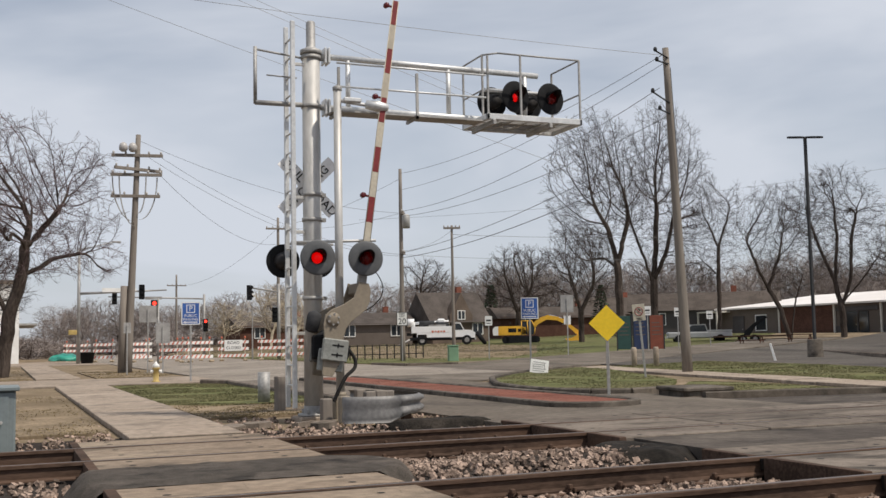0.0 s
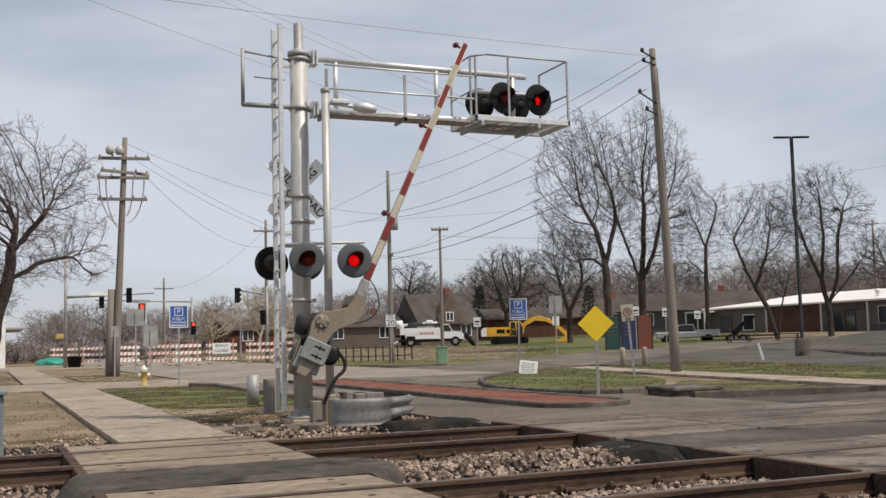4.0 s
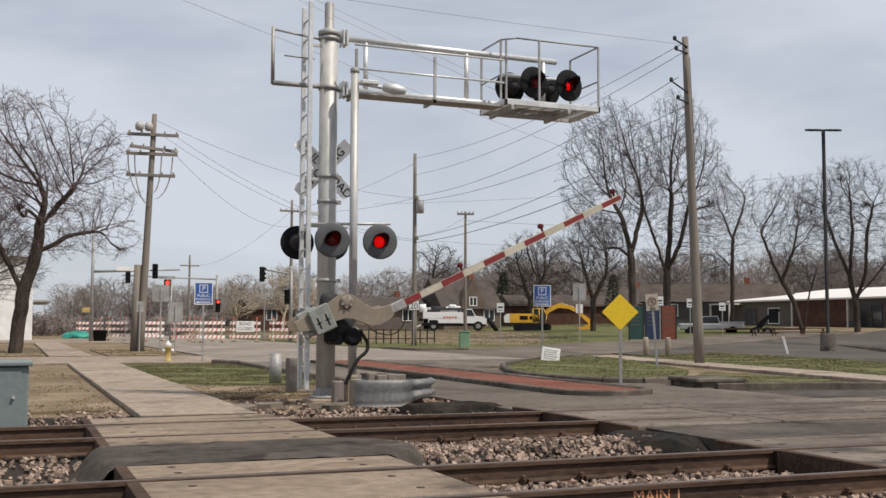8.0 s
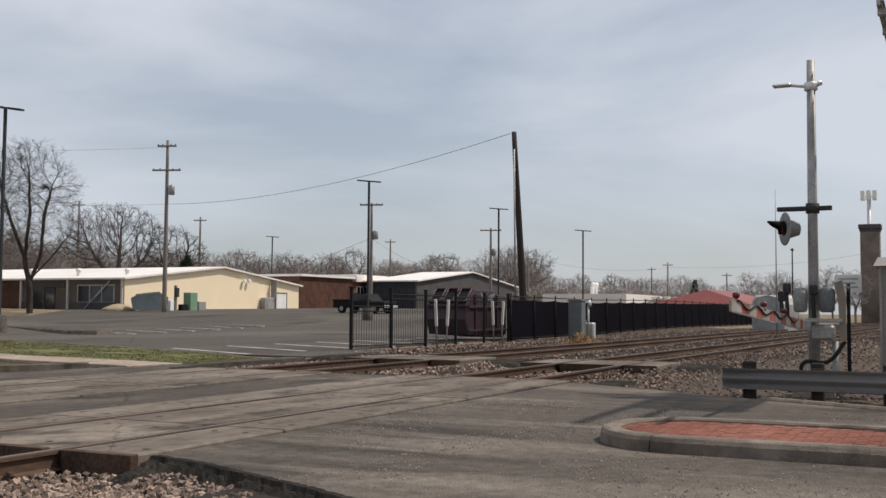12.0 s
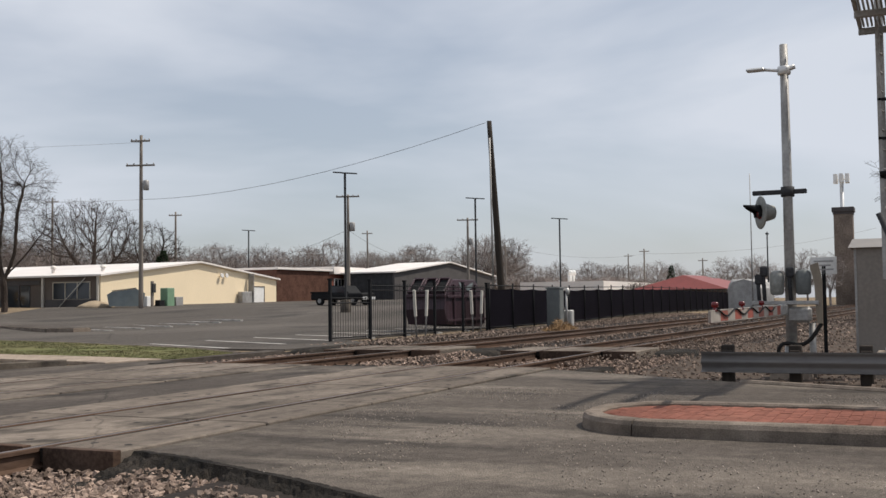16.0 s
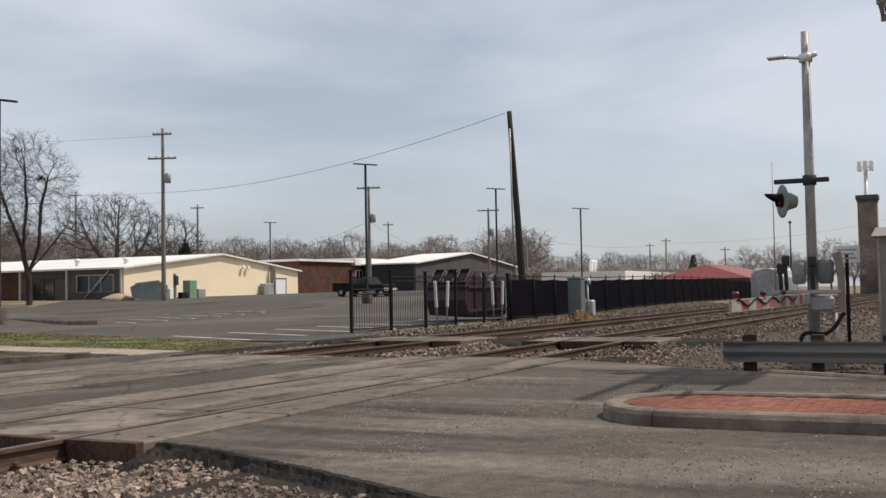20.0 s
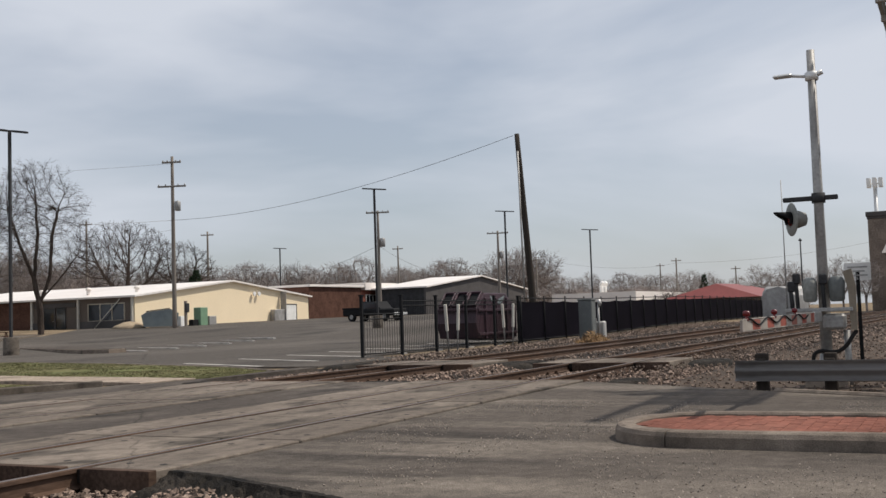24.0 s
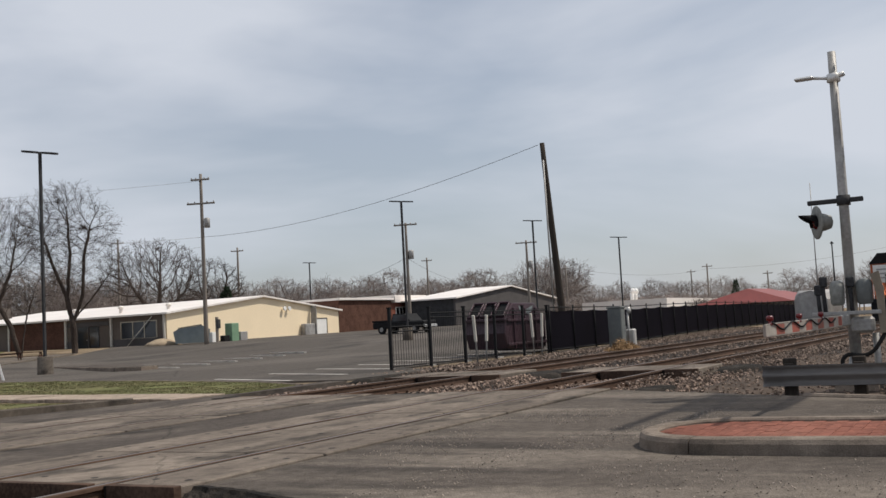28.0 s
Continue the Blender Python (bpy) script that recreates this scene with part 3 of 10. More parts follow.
def slabs(name, x0, x1, y0, y1, nx, ny, z, material_, label, category, thick=0.08, joint=0.012, parent=None):
    """A paved strip of separate slabs."""
    top = parent or thing(name, Matrix(), label, category, kind="structure")
    dx, dy = (x1 - x0) / nx, (y1 - y0) / ny
    bm = bmesh.new()
    box(bm, (-dx / 2 + joint, -dy / 2 + joint, -thick), (dx / 2 - joint, dy / 2 - joint, 0), 0.008)
    me = bpy.data.meshes.new("slab")
    bm.to_mesh(me)
    bm.free()
    rnd = random.Random(name)
    for i in range(nx):
        for j in range(ny):
            ob = part_mesh("slab", me, material_, top)
            ob.matrix_basis = pose(x0 + dx * (i + 0.5), y0 + dy * (j + 0.5), z + rnd.uniform(-0.006, 0.006), rnd.uniform(-0.25, 0.25), rnd.uniform(-0.25, 0.25), 0)
    return top


slabs("sidewalk_west", 1.5, 3.0, 14.1, 34.2, 1, 13, 0.0, M["concrete"], "pale worn concrete sidewalk slabs beside dry grass", "sidewalk")
slabs("sidewalk_far_west", 1.2, 2.8, 42.2, 74, 1, 20, 0.0, M["concrete"], "pale concrete sidewalk beyond the side street", "sidewalk")
east = thing("sidewalk_east", pose(17.0, 15.4, 0, 0, 0, -10), "pale concrete sidewalk between strips of grass", "sidewalk", kind="structure")
slabs("s", 0, 1.5, 0, 22.0, 1, 14, 0.0, M["concrete"], "", "", parent=east)


def crossing(name, y0, y1, x0, x1, length, material_, label):
    """One row of concrete crossing panels along a rail."""
    top = thing(name, Matrix(), label, "crossing panel", kind="structure")
    n = max(1, round((x1 - x0) / length))
    dx = (x1 - x0) / n
    bm = bmesh.new()
    box(bm, (-dx / 2 + 0.012, y0, -0.24), (dx / 2 - 0.012, y1, 0.004), 0.012)
    me = bpy.data.meshes.new("panel")
    bm.to_mesh(me)
    bm.free()
    bm = bmesh.new()
    for s in (-0.32, 0.32):
        for v in (0.25, 0.75):
            lathe(bm, ((0.035, 0.0045), (0.035, 0.006)), 8, pose(dx * s, y0 + (y1 - y0) * v, 0))
    plug = bpy.data.meshes.new("lifting_plug")
    bm.to_mesh(plug)
    bm.free()
    rnd = random.Random(name)
    for i in range(n):
        ob = part_mesh("panel", me, material_, top)
        ob.matrix_basis = pose(x0 + dx * (i + 0.5), 0, rnd.uniform(-0.006, 0.004), 0, rnd.uniform(-0.12, 0.12), 0)
        part_mesh("lifting_plug", plug, M["rubber"], ob)
        if i in (0, n - 1):
            bm = bmesh.new()
            e = -dx / 2 + 0.004 if i == 0 else dx / 2 - 0.004
            w0, w1 = (0.01, 0.085) if i == 0 else (0.085, 0.01)
            box(bm, (e - w0, y0 - 0.006, -0.245), (e + w1, y1 + 0.006, 0.008), 0.004)
            part("end_plate", bm, M["rail_side"], ob, "rusty steel end plate")
    return top


for ry, tag in ((6.72, "near"), (11.43, "far")):
    g = "%s track" % tag
    for x0, x1, length, mt, place in ((0.78, 3.12, 2.34, M["panel"], "sidewalk"), (6.58, 17.3, 2.14, M["panel_grey"], "road"), (22.9, 25.2, 2.3, M["panel_grey"], "east walk")):
        crossing("panels_%s" % tag, ry - 0.82, ry - 0.1, x0, x1, length, mt, "weathered concrete panels outside the %s rail at the %s" % (g, place))
        crossing("panels_%s" % tag, ry + 0.13, ry + 1.37, x0, x1, length, mt, "weathered concrete panels between the rails of the %s at the %s" % (g, place))
        crossing("panels_%s" % tag, ry + 1.6, ry + 2.32, x0, x1, length, mt, "weathered concrete panels on the far side of the %s at the %s" % (g, place))
bm = bmesh.new()
nx, ny, rows = 44, 18, []
for i in range(nx + 1):
    u = i / nx
    row = []
    for j in range(ny + 1):
        v = j / ny
        y = 9.045 + 1.56 * v
        x0, x1 = 0.55 - 0.12 * math.sin(math.pi * v) + 0.06 * noise.noise(Vector((y * 3, 1, 0))), 3.4 + 0.4 * math.sin(math.pi * v) + 0.08 * noise.noise(Vector((y * 3, 7, 0)))
        x = x0 + (x1 - x0) * u
        edge = min(u, 1 - u) * (x1 - x0)
        row.append(bm.verts.new((x, y, 0.004 + 0.018 * math.sin(math.pi * v) - 0.24 * (1 - sm(edge / 0.3)) ** 1.5 + 0.012 * noise.noise(Vector((x * 5, y * 5, 3))))))
    rows.append(row)
for a, b in zip(rows, rows[1:]):
    for j in range(ny):
        bm.faces.new((a[j], b[j], b[j + 1], a[j + 1]))
solo("path_fill", bm, M["fill_dark"], "worn dark asphalt fill between the tracks on the sidewalk path", "pavement", kind="structure", smooth=True)
flat("path_near", [(0.6, -2), (3.2, -2), (3.15, 5.85), (0.75, 5.85)], 0.03, M["path_asphalt"], "asphalt path up to the near track", "pavement", thick=0.2)
flat("path_beyond", [(0.85, 13.8), (3.2, 13.8), (3.0, 14.1), (1.45, 14.1)], 0.03, M["asphalt_patch"], "asphalt ramp beyond the far track", "pavement", thick=0.2)
# ragged asphalt shoulders at the crossing's ends
for i, (x, y, w, h, r, top) in enumerate(((6.35, 9.85, 0.75, 1.75, 0, -0.01), (5.9, 14.4, 1.3, 0.65, 0, 0.03), (17.4, 9.8, 0.8, 1.5, 0, -0.02), (17.8, 5.3, 1.1, 0.9, 0, -0.03), (24.0, 9.8, 1.9, 1.5, 0, -0.01), (24.0, 5.2, 1.7, 1.2, 0, -0.01), (23.9, 14.6, 1.6, 1.0, 0, -0.01), (17.5, 14.2, 0.9, 0.9, 0, -0.02))):
    bm = bmesh.new()
    bmesh.ops.create_grid(bm, x_segments=26, y_segments=26, size=1.0)
    for v in bm.verts:
        a, b = v.co.x, v.co.y
        q = math.hypot(a, b) * (1 + 0.22 * noise.noise(Vector((math.atan2(b, a) * 1.4, i * 3.1, 0))))
        v.co = Vector((a * w, b * h * 0.62, top - 0.26 * sm((q - 0.45) / 0.5) + 0.02 * noise.noise(Vector((a * 4, b * 4, i)))))
    # the near-black tone also stands in for the shoulders' shadowed sides
    solo("asphalt_shoulder", bm, M["asphalt_patch"], "crumbling dark asphalt shoulder at the end of the crossing", "pavement", pose(x, y, 0, 0, 0, r), kind="structure", smooth=True)

# the road's broken edge slopes down to the ballast
EDGE = ((6.7, 5.85), (6.56, 5.3), (6.32, 4.76), (6.12, 4.3), (5.98, 3.95), (5.7, 3.41), (5.4, 2.83), (5.05, 0.5), (4.7, -2.0), (4.3, -8.0))
bm = bmesh.new()
rows = []
pts = []
for (ax, ay), (bx, by) in zip(EDGE, EDGE[1:]):
    n = max(2, int(math.hypot(bx - ax, by - ay) / 0.045))
    pts += [(ax + (bx - ax) * k / n, ay + (by - ay) * k / n) for k in range(n)]
for k, (x, y) in enumerate(pts):
    jag = 0.05 * noise.noise(Vector((y * 2.1, 0, 5))) + 0.035 * noise.noise(Vector((y * 9, 0, 7)))
    hole = 0.13 * math.exp(-((y - 4.72) / 0.09) ** 2)
    row = [bm.verts.new((x + 0.3, y, -0.03)), bm.verts.new((x + 0.07 + jag, y, -0.012 + 0.004 * noise.noise(Vector((x * 20, y * 20, 2)))))]
    for i in range(20):
        u = i / 19
        px_ = x + 0.06 + jag - 0.02 - u * (0.8 + 3 * jag)
        pz = -0.04 - 0.04 * sm(u * 6) - 0.09 * sm(u * 1.05) - hole * math.exp(-((u - 0.12) / 0.12) ** 2)
        pz += 0.02 * noise.noise(Vector((px_ * 7, y * 7, 1))) + 0.022 * noise.noise(Vector((px_ * 24, y * 22, 4))) + 0.012 * noise.noise(Vector((px_ * 55, y * 51, 6)))
        row.append(bm.verts.new((px_, y - 0.05 * u, pz)))
    rows.append(row)
for a, b in zip(rows, rows[1:]):
    for j in range(21):
        bm.faces.new((a[j], b[j], b[j + 1], a[j + 1]))
solo("broken_road_edge", bm, M["asphalt_patch"], "crumbling dark asphalt edge dropping into the ballast", "pavement", kind="structure")

RAIL_PROFILE = [(-0.07, -0.172), (0.07, -0.172), (0.07, -0.158), (0.012, -0.14), (0.012, -0.045), (0.036, -0.035), (0.036, -0.006), (0.028, 0.0), (-0.028, 0.0), (-0.036, -0.006), (-0.036, -0.035), (-0.012, -0.045), (-0.012, -0.14), (-0.07, -0.158)]


def build_rail(y, label):
    top = thing("rail", pose(0, y, 0), label, "rail", group="rails of the two tracks", kind="structure")
    xs = [-120, -60, -20, 0, 10, 25, 40, 60, 90, 130, 200, 400, 900]
    for names, prof, mt in (("rail_section", RAIL_PROFILE, M["rail_side"]), ("rail_head", [(-0.027, -0.003), (0.027, -0.003), (0.027, 0.003), (-0.027, 0.003)], M["rail_top"])):
        vs, fs, k = [], [], len(prof)
        for x in xs:
            z = gz(x, y) + 0.05
            vs += [(x, py + bend(x), pz + z) for py, pz in prof]
        for i in range(len(xs) - 1):
            fs += [(i * k + j, i * k + (j + 1) % k, (i + 1) * k + (j + 1) % k, (i + 1) * k + j) for j in range(k)]
        fs += [tuple(range(k))[::-1], tuple((len(xs) - 1) * k + j for j in range(k))]
        part_mesh(names, raw_mesh(names, vs, fs), mt, top)
    inner = 1 if abs(y - 6.72) < 0.1 or abs(y - 11.43) < 0.1 else -1
    for xa, xb in ((0.8, 3.1), (6.6, 17.28), (22.92, 25.18)):
        for a, b, z in ((0.038, 0.128, -0.012), (-0.098, -0.038, -0.004)):
            bm = bmesh.new()
            lo, hi = sorted((a * inner, b * inner))
            box(bm, (xa, lo, -0.12), (xb, hi, z), 0.004)
            part("rubber_seal", bm, M["seal"], top, "black rubber flangeway seal")
    return top


for ry, lab in zip(RAILS, ("rusty steel rail with a worn head on the near track", "rusty steel rail of the near track set in the crossing", "rusty steel rail of the far track set in the crossing", "rusty steel rail with a shiny head on the far track")):
    build_rail(ry, lab)


# ---- crossing signals ----
FLASHERS = {"first": [], "second": []}


def signal_lamp(name, parent, x, y, z, face, disc=0.255, beat="", label="", shell="black"):
    """A round-backed flasher that faces along -Y turned by face degrees: background ring, open bowl, lens glass and
    hood.
    beat: which half of the flash it lights in; such a lamp holds an added disc, glowing in front and dark behind, whose
    turning imitates the flash."""
    m = pose(x, y, z, 0, 0, face) @ FRONT          # local z is the way it faces
    bm = bmesh.new()
    rings = [[bm.verts.new((r * math.cos(2 * math.pi * i / 36), r * math.sin(2 * math.pi * i / 36), q)) for i in range(36)]
             for r, q in ((0.1, -0.004), (0.14, -0.012), (disc - 0.012, -0.012), (disc, -0.004), (disc, 0.004), (disc - 0.02, 0.012), (0.14, 0.02), (0.1, 0.014))]
    for a, b in zip(rings, rings[1:] + rings[:1]):
        for i in range(36):
            bm.faces.new((a[i], a[(i + 1) % 36], b[(i + 1) % 36], b[i])).smooth = True
    plate = part(name, bm, M[shell], parent, label or "charcoal round background with hooded red lens")
    plate.matrix_basis = m
    bm = bmesh.new()
    prof = ((0.03, -0.24), (0.1, -0.21), (0.135, -0.1), (0.145, -0.013), (0.125, -0.013), (0.115, -0.1), (0.085, -0.185), (0.03, -0.2))
    rings = [[bm.verts.new((r * math.cos(2 * math.pi * i / 20), r * math.sin(2 * math.pi * i / 20), q)) for i in range(20)] for r, q in prof]
    for a, b in zip(rings, rings[1:]):
        for i in range(20):
            bm.faces.new((a[i], a[(i + 1) % 20], b[(i + 1) % 20], b[i])).smooth = True
    bm.faces.new(list(reversed(rings[0]))), bm.faces.new(rings[-1])
    part("housing", bm, M["weight"] if shell == "weight" else M["lamp_inside"], plate)
    bm = bmesh.new()
    lathe(bm, ((0.1, 0.01), (0.098, 0.024), (0.085, 0.038), (0.055, 0.048), (0.02, 0.052)), 24)
    part("lens", bm, M["lens_glass"], plate, "red lens", True)
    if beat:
        # added disc: turning its glowing face away imitates the bulb going out
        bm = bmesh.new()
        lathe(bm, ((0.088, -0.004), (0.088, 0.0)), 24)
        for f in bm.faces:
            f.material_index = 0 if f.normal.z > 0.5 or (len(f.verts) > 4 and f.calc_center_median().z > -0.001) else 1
        bulb = part("flash_disc", bm, [M["lens_red"], M["lamp_inside"]], plate, "added glowing red disc that turns behind the lens")
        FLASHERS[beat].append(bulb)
    bm = bmesh.new()                                # hood: longer on top, open below
    n, rows = 26, []
    for i in range(n + 1):
        a = radians(-38 + 256 * i / n)
        reach = 0.07 + 0.2 * max(0.0, math.sin(a)) ** 0.8
        rows.append([bm.verts.new((r * math.cos(a), r * math.sin(a), q)) for r, q in ((0.118, 0.012), (0.122, reach), (0.112, reach), (0.108, 0.012))])
    for a, b in zip(rows, rows[1:]):
        for k in range(4):
            bm.faces.new((a[k], b[k], b[(k + 1) % 4], a[(k + 1) % 4]))
    part("hood", bm, M["black"], plate, smooth=True)
    return plate


def w_beam(bm, pts, z, height=0.31, depth=0.08):
    """A W-section guard rail swept along (x, y) points."""
    prof = [(0.0, -0.5), (0.9, -0.36), (0.9, -0.2), (0.15, -0.05), (0.15, 0.05), (0.9, 0.2), (0.9, 0.36), (0.0, 0.5)]
    rings = []
    for i, p in enumerate(pts):
        a, b = Vector(pts[max(0, i - 1)]), Vector(pts[min(len(pts) - 1, i + 1)])
        t = (b - a).normalized()
        nrm = Vector((t.y, -t.x))
        ring = []
        for off in (0.0, 0.008):
            ring.append([bm.verts.new((p[0] + nrm.x * (d * depth - off), p[1] + nrm.y * (d * depth - off), z + h * height)) for d, h in prof])
        rings.append(ring)
    for r, s in zip(rings, rings[1:]):
        for k in range(2):
            for j in range(len(prof) - 1):
                f = bm.faces.new((r[k][j], s[k][j], s[k][j + 1], r[k][j + 1]))
                f.smooth = True
        for j in (0, len(prof) - 1):
            bm.faces.new((r[0][j], s[0][j], s[1][j], r[1][j]))
    for r in (rings[0], rings[-1]):
        for j in range(len(prof) - 1):
            bm.faces.new((r[0][j], r[0][j + 1], r[1][j + 1], r[1][j]))


MX, MY = 4.55, 16.3


def build_cantilever():
    t = thing("cantilever_signal", pose(MX, MY, -0.05), "galvanised steel railroad cantilever mast with walkway arm and red flashers", "crossing signal")
    bm = bmesh.new()
    rod(bm, (0, 0, 0.1), (0, 0, 5.83), 0.15, 0.142, 24)
    part("mast", bm, M["galv"], t)
    bm = bmesh.new()
    lathe(bm, ((0.16, 5.83), (0.175, 5.835), (0.175, 5.9), (0.1, 5.93), (0.075, 5.96), (0.075, 6.35), (0.06, 6.38)), 20)
    part("mast_cap", bm, M["galv_dull"], t, "dull cap and stub pipe")
    bm = bmesh.new()
    box(bm, (-0.28, -0.28, -0.05), (0.28, 0.28, 0.06), 0.02)
    part("foundation", bm, M["concrete"], t, "square concrete foundation")
    bm = bmesh.new()
    lathe(bm, ((0.25, 0.06), (0.25, 0.1), (0.16, 0.1), (0.155, 0.22)), 20)
    for k in range(4):
        a = radians(45 + 90 * k)
        rod(bm, (0.2 * math.cos(a), 0.2 * math.sin(a), 0.06), (0.2 * math.cos(a), 0.2 * math.sin(a), 0.17), 0.018, n=6)
    part("base_plate", bm, M["galv_dull"], t)
    for z in (1.9, 3.15, 3.55, 4.98, 5.78):
        bm = bmesh.new()
        lathe(bm, ((0.157, z - 0.03), (0.163, z - 0.03), (0.163, z + 0.03), (0.157, z + 0.03)), 20)
        box(bm, (0.15, -0.03, z - 0.03), (0.22, 0.03, z + 0.03))
        part("mast_clamp", bm, M["galv_dull"], t)
    # arm: two chords over the road with uprights
    for z, x1, r in ((5.82, 4.1, 0.05), (4.98, 4.45, 0.05)):
        bm = bmesh.new()
        rod(bm, (0.12, 0, z), (x1, 0, z - 0.02), r, r, 14)
        box(bm, (0.2, -0.12, z - 0.13), (0.235, 0.12, z + 0.13), 0.01)
        box(bm, (0.26, -0.12, z - 0.13), (0.295, 0.12, z + 0.13), 0.01)
        part("arm_chord", bm, M["alu"], t, "bright aluminium arm tube")
    for x in (0.62, 2.4, 3.85):
        bm = bmesh.new()
        rod(bm, (x, 0, 5.0), (x, 0, 5.81), 0.04, 0.04, 10)
        part("arm_strut", bm, M["alu"], t)
    for x in (0.33, 1.66):
        bm = bmesh.new()
        box(bm, (x - 0.02, -0.45, 4.8), (x + 0.02, -0.41, 5.55))
        box(bm, (x - 0.02, -0.45, 4.8), (x + 0.02, 0.05, 4.85))
        part("rail_post", bm, M["galv_dull"], t)
    for z in (5.24, 5.62):
        bm = bmesh.new()
        rod(bm, (0.3, -0.43, z), (2.9, -0.43, z), 0.017, n=6)
        part("walkway_rail", bm, M["alu"], t)
    bm = bmesh.new()
    box(bm, (0.25, -0.42, 4.84), (2.85, -0.05, 4.865))
    part("walkway", bm, M["galv_dull"], t)
    # cage with the two road flashers
    x0, x1, y0, y1, z0, z1 = 2.9, 4.66, -0.5, 0.5, 4.93, 6.0
    bm = bmesh.new()
    for k in range(12):
        y = y0 + (y1 - y0) * k / 11
        box(bm, (x0, y - 0.012, z0 - 0.02), (x1, y + 0.012, z0 + 0.02))
    for k in range(7):
        x = x0 + (x1 - x0) * k / 6
        box(bm, (x - 0.012, y0, z0 - 0.018), (x + 0.012, y1, z0 + 0.018))
    part("platform_grating", bm, M["galv_dull"], t, "open steel platform grating")
    bm = bmesh.new()
    for a, b in (((x0, y0), (x1, y0)), ((x1, y0), (x1, y1)), ((x1, y1), (x0, y1)), ((x0, y1), (x0, y0))):
        lo = (min(a[0], b[0]) - 0.025, min(a[1], b[1]) - 0.025, z0 - 0.07)
        hi = (max(a[0], b[0]) + 0.025, max(a[1], b[1]) + 0.025, z0 + 0.03)
        box(bm, lo, hi, 0.008)
    part("platform_frame", bm, M["alu"], t)
    for a, b in (((x0 + 0.2, y0, z1), (x1, y0, z1)), ((x1, y0, z1), (x1, y1, z1)), ((x0, y0 + 0.2, z1), (x0, y1, z1)), ((x0, y0 + 0.2, z1), (x0 + 0.2, y0, z1)),
                 ((x1, y0, 5.4), (x1, y1, 5.4)), ((x0, y0 + 0.2, 5.4), (x0, y1, 5.4))):
        bm = bmesh.new()
        rod(bm, a, b, 0.016, n=6)
        part("cage_rail", bm, M["galv_dull"], t)
    for x, y in ((x0, y0 + 0.2), (x0 + 0.62, y0), (x1, y0), (x1, y1), (x0, y1), (x0 + 0.1, y0 + 0.2)):
        bm = bmesh.new()
        box(bm, (x - 0.016, y - 0.016, z0), (x + 0.016, y + 0.016, z1), 0.004)
        part("cage_post", bm, M["galv_dull"], t)
    for x, y in ((x0 + 0.1, -0.1), (x1 - 0.6, -0.1)):
        bm = bmesh.new()
        box(bm, (x - 0.03, y - 0.45, z0 - 0.16), (x + 0.03, y + 0.45, z0 - 0.07), 0.01)
        part("platform_bearer", bm, M["galv_dull"], t)
    bm = bmesh.new()
    rod(bm, (3.1, 0.05, 5.5), (4.55, 0.05, 5.5), 0.035, n=10)
    rod(bm, (3.85, 0.05, 5.5), (3.85, 0.02, 5.8), 0.035, n=10)
    part("lamp_crossarm", bm, M["alu"], t)
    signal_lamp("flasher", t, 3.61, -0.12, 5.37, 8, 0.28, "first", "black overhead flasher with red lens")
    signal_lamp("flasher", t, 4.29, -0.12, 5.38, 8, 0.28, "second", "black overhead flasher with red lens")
    signal_lamp("flasher", t, 3.35, 0.3, 5.34, 180, 0.28, "", "black overhead flasher facing away")
    signal_lamp("flasher", t, 4.05, 0.3, 5.34, 180, 0.28, "", "black overhead flasher facing away")
    # rear service frame
    for a, b, r in (((-0.93, -0.1, 4.95), (-0.93, -0.1, 5.86), 0.03), ((-0.93, -0.1, 5.82), (-0.1, 0, 5.76), 0.018), ((-0.93, -0.1, 4.97), (-0.1, 0, 5.0), 0.04), ((-0.75, -0.1, 5.42), (-0.25, -0.05, 5.42), 0.012)):
        bm = bmesh.new()
        rod(bm, a, b, r, n=8)
        part("service_frame", bm, M["galv_dull"], t)
    # ladder
    for x, y in ((-0.355, -0.2), (-0.365, 0.18)):
        bm = bmesh.new()
        box(bm, (x - 0.036, y - 0.03, 0.2), (x + 0.036, y + 0.03, 6.3), 0.008)
        part("ladder_rail", bm, M["alu"], t)
    for k in range(19):
        z = 0.55 + 0.305 * k
        bm = bmesh.new()
        rod(bm, (-0.355, -0.2, z), (-0.365, 0.18, z), 0.016, n=6)
        part("ladder_rung", bm, M["alu"], t)
    for z in (1.35, 2.95, 3.5, 5.65):
        bm = bmesh.new()
        box(bm, (-0.36, -0.05, z - 0.025), (-0.1, -0.02, z + 0.025), 0.004)
        part("ladder_bracket", bm, M["galv"], t)
    # lamps on the mast
    bm = bmesh.new()
    rod(bm, (-0.36, -0.05, 2.78), (0.85, -0.62, 2.78), 0.022, n=8)
    rod(bm, (-0.36, 0.2, 2.78), (0.4, 0.2, 2.78), 0.022, n=8)
    part("lamp_crossarm", bm, M["galv"], t)
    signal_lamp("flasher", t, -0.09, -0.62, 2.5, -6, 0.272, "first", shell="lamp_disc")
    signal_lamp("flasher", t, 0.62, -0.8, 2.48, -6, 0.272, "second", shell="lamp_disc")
    signal_lamp("flasher", t, -0.38, 0.4, 2.52, 176, 0.272, "", "black flasher facing the far road")
    signal_lamp("flasher", t, 0.2, 0.4, 2.52, 176, 0.272, "", "black flasher facing the far road")
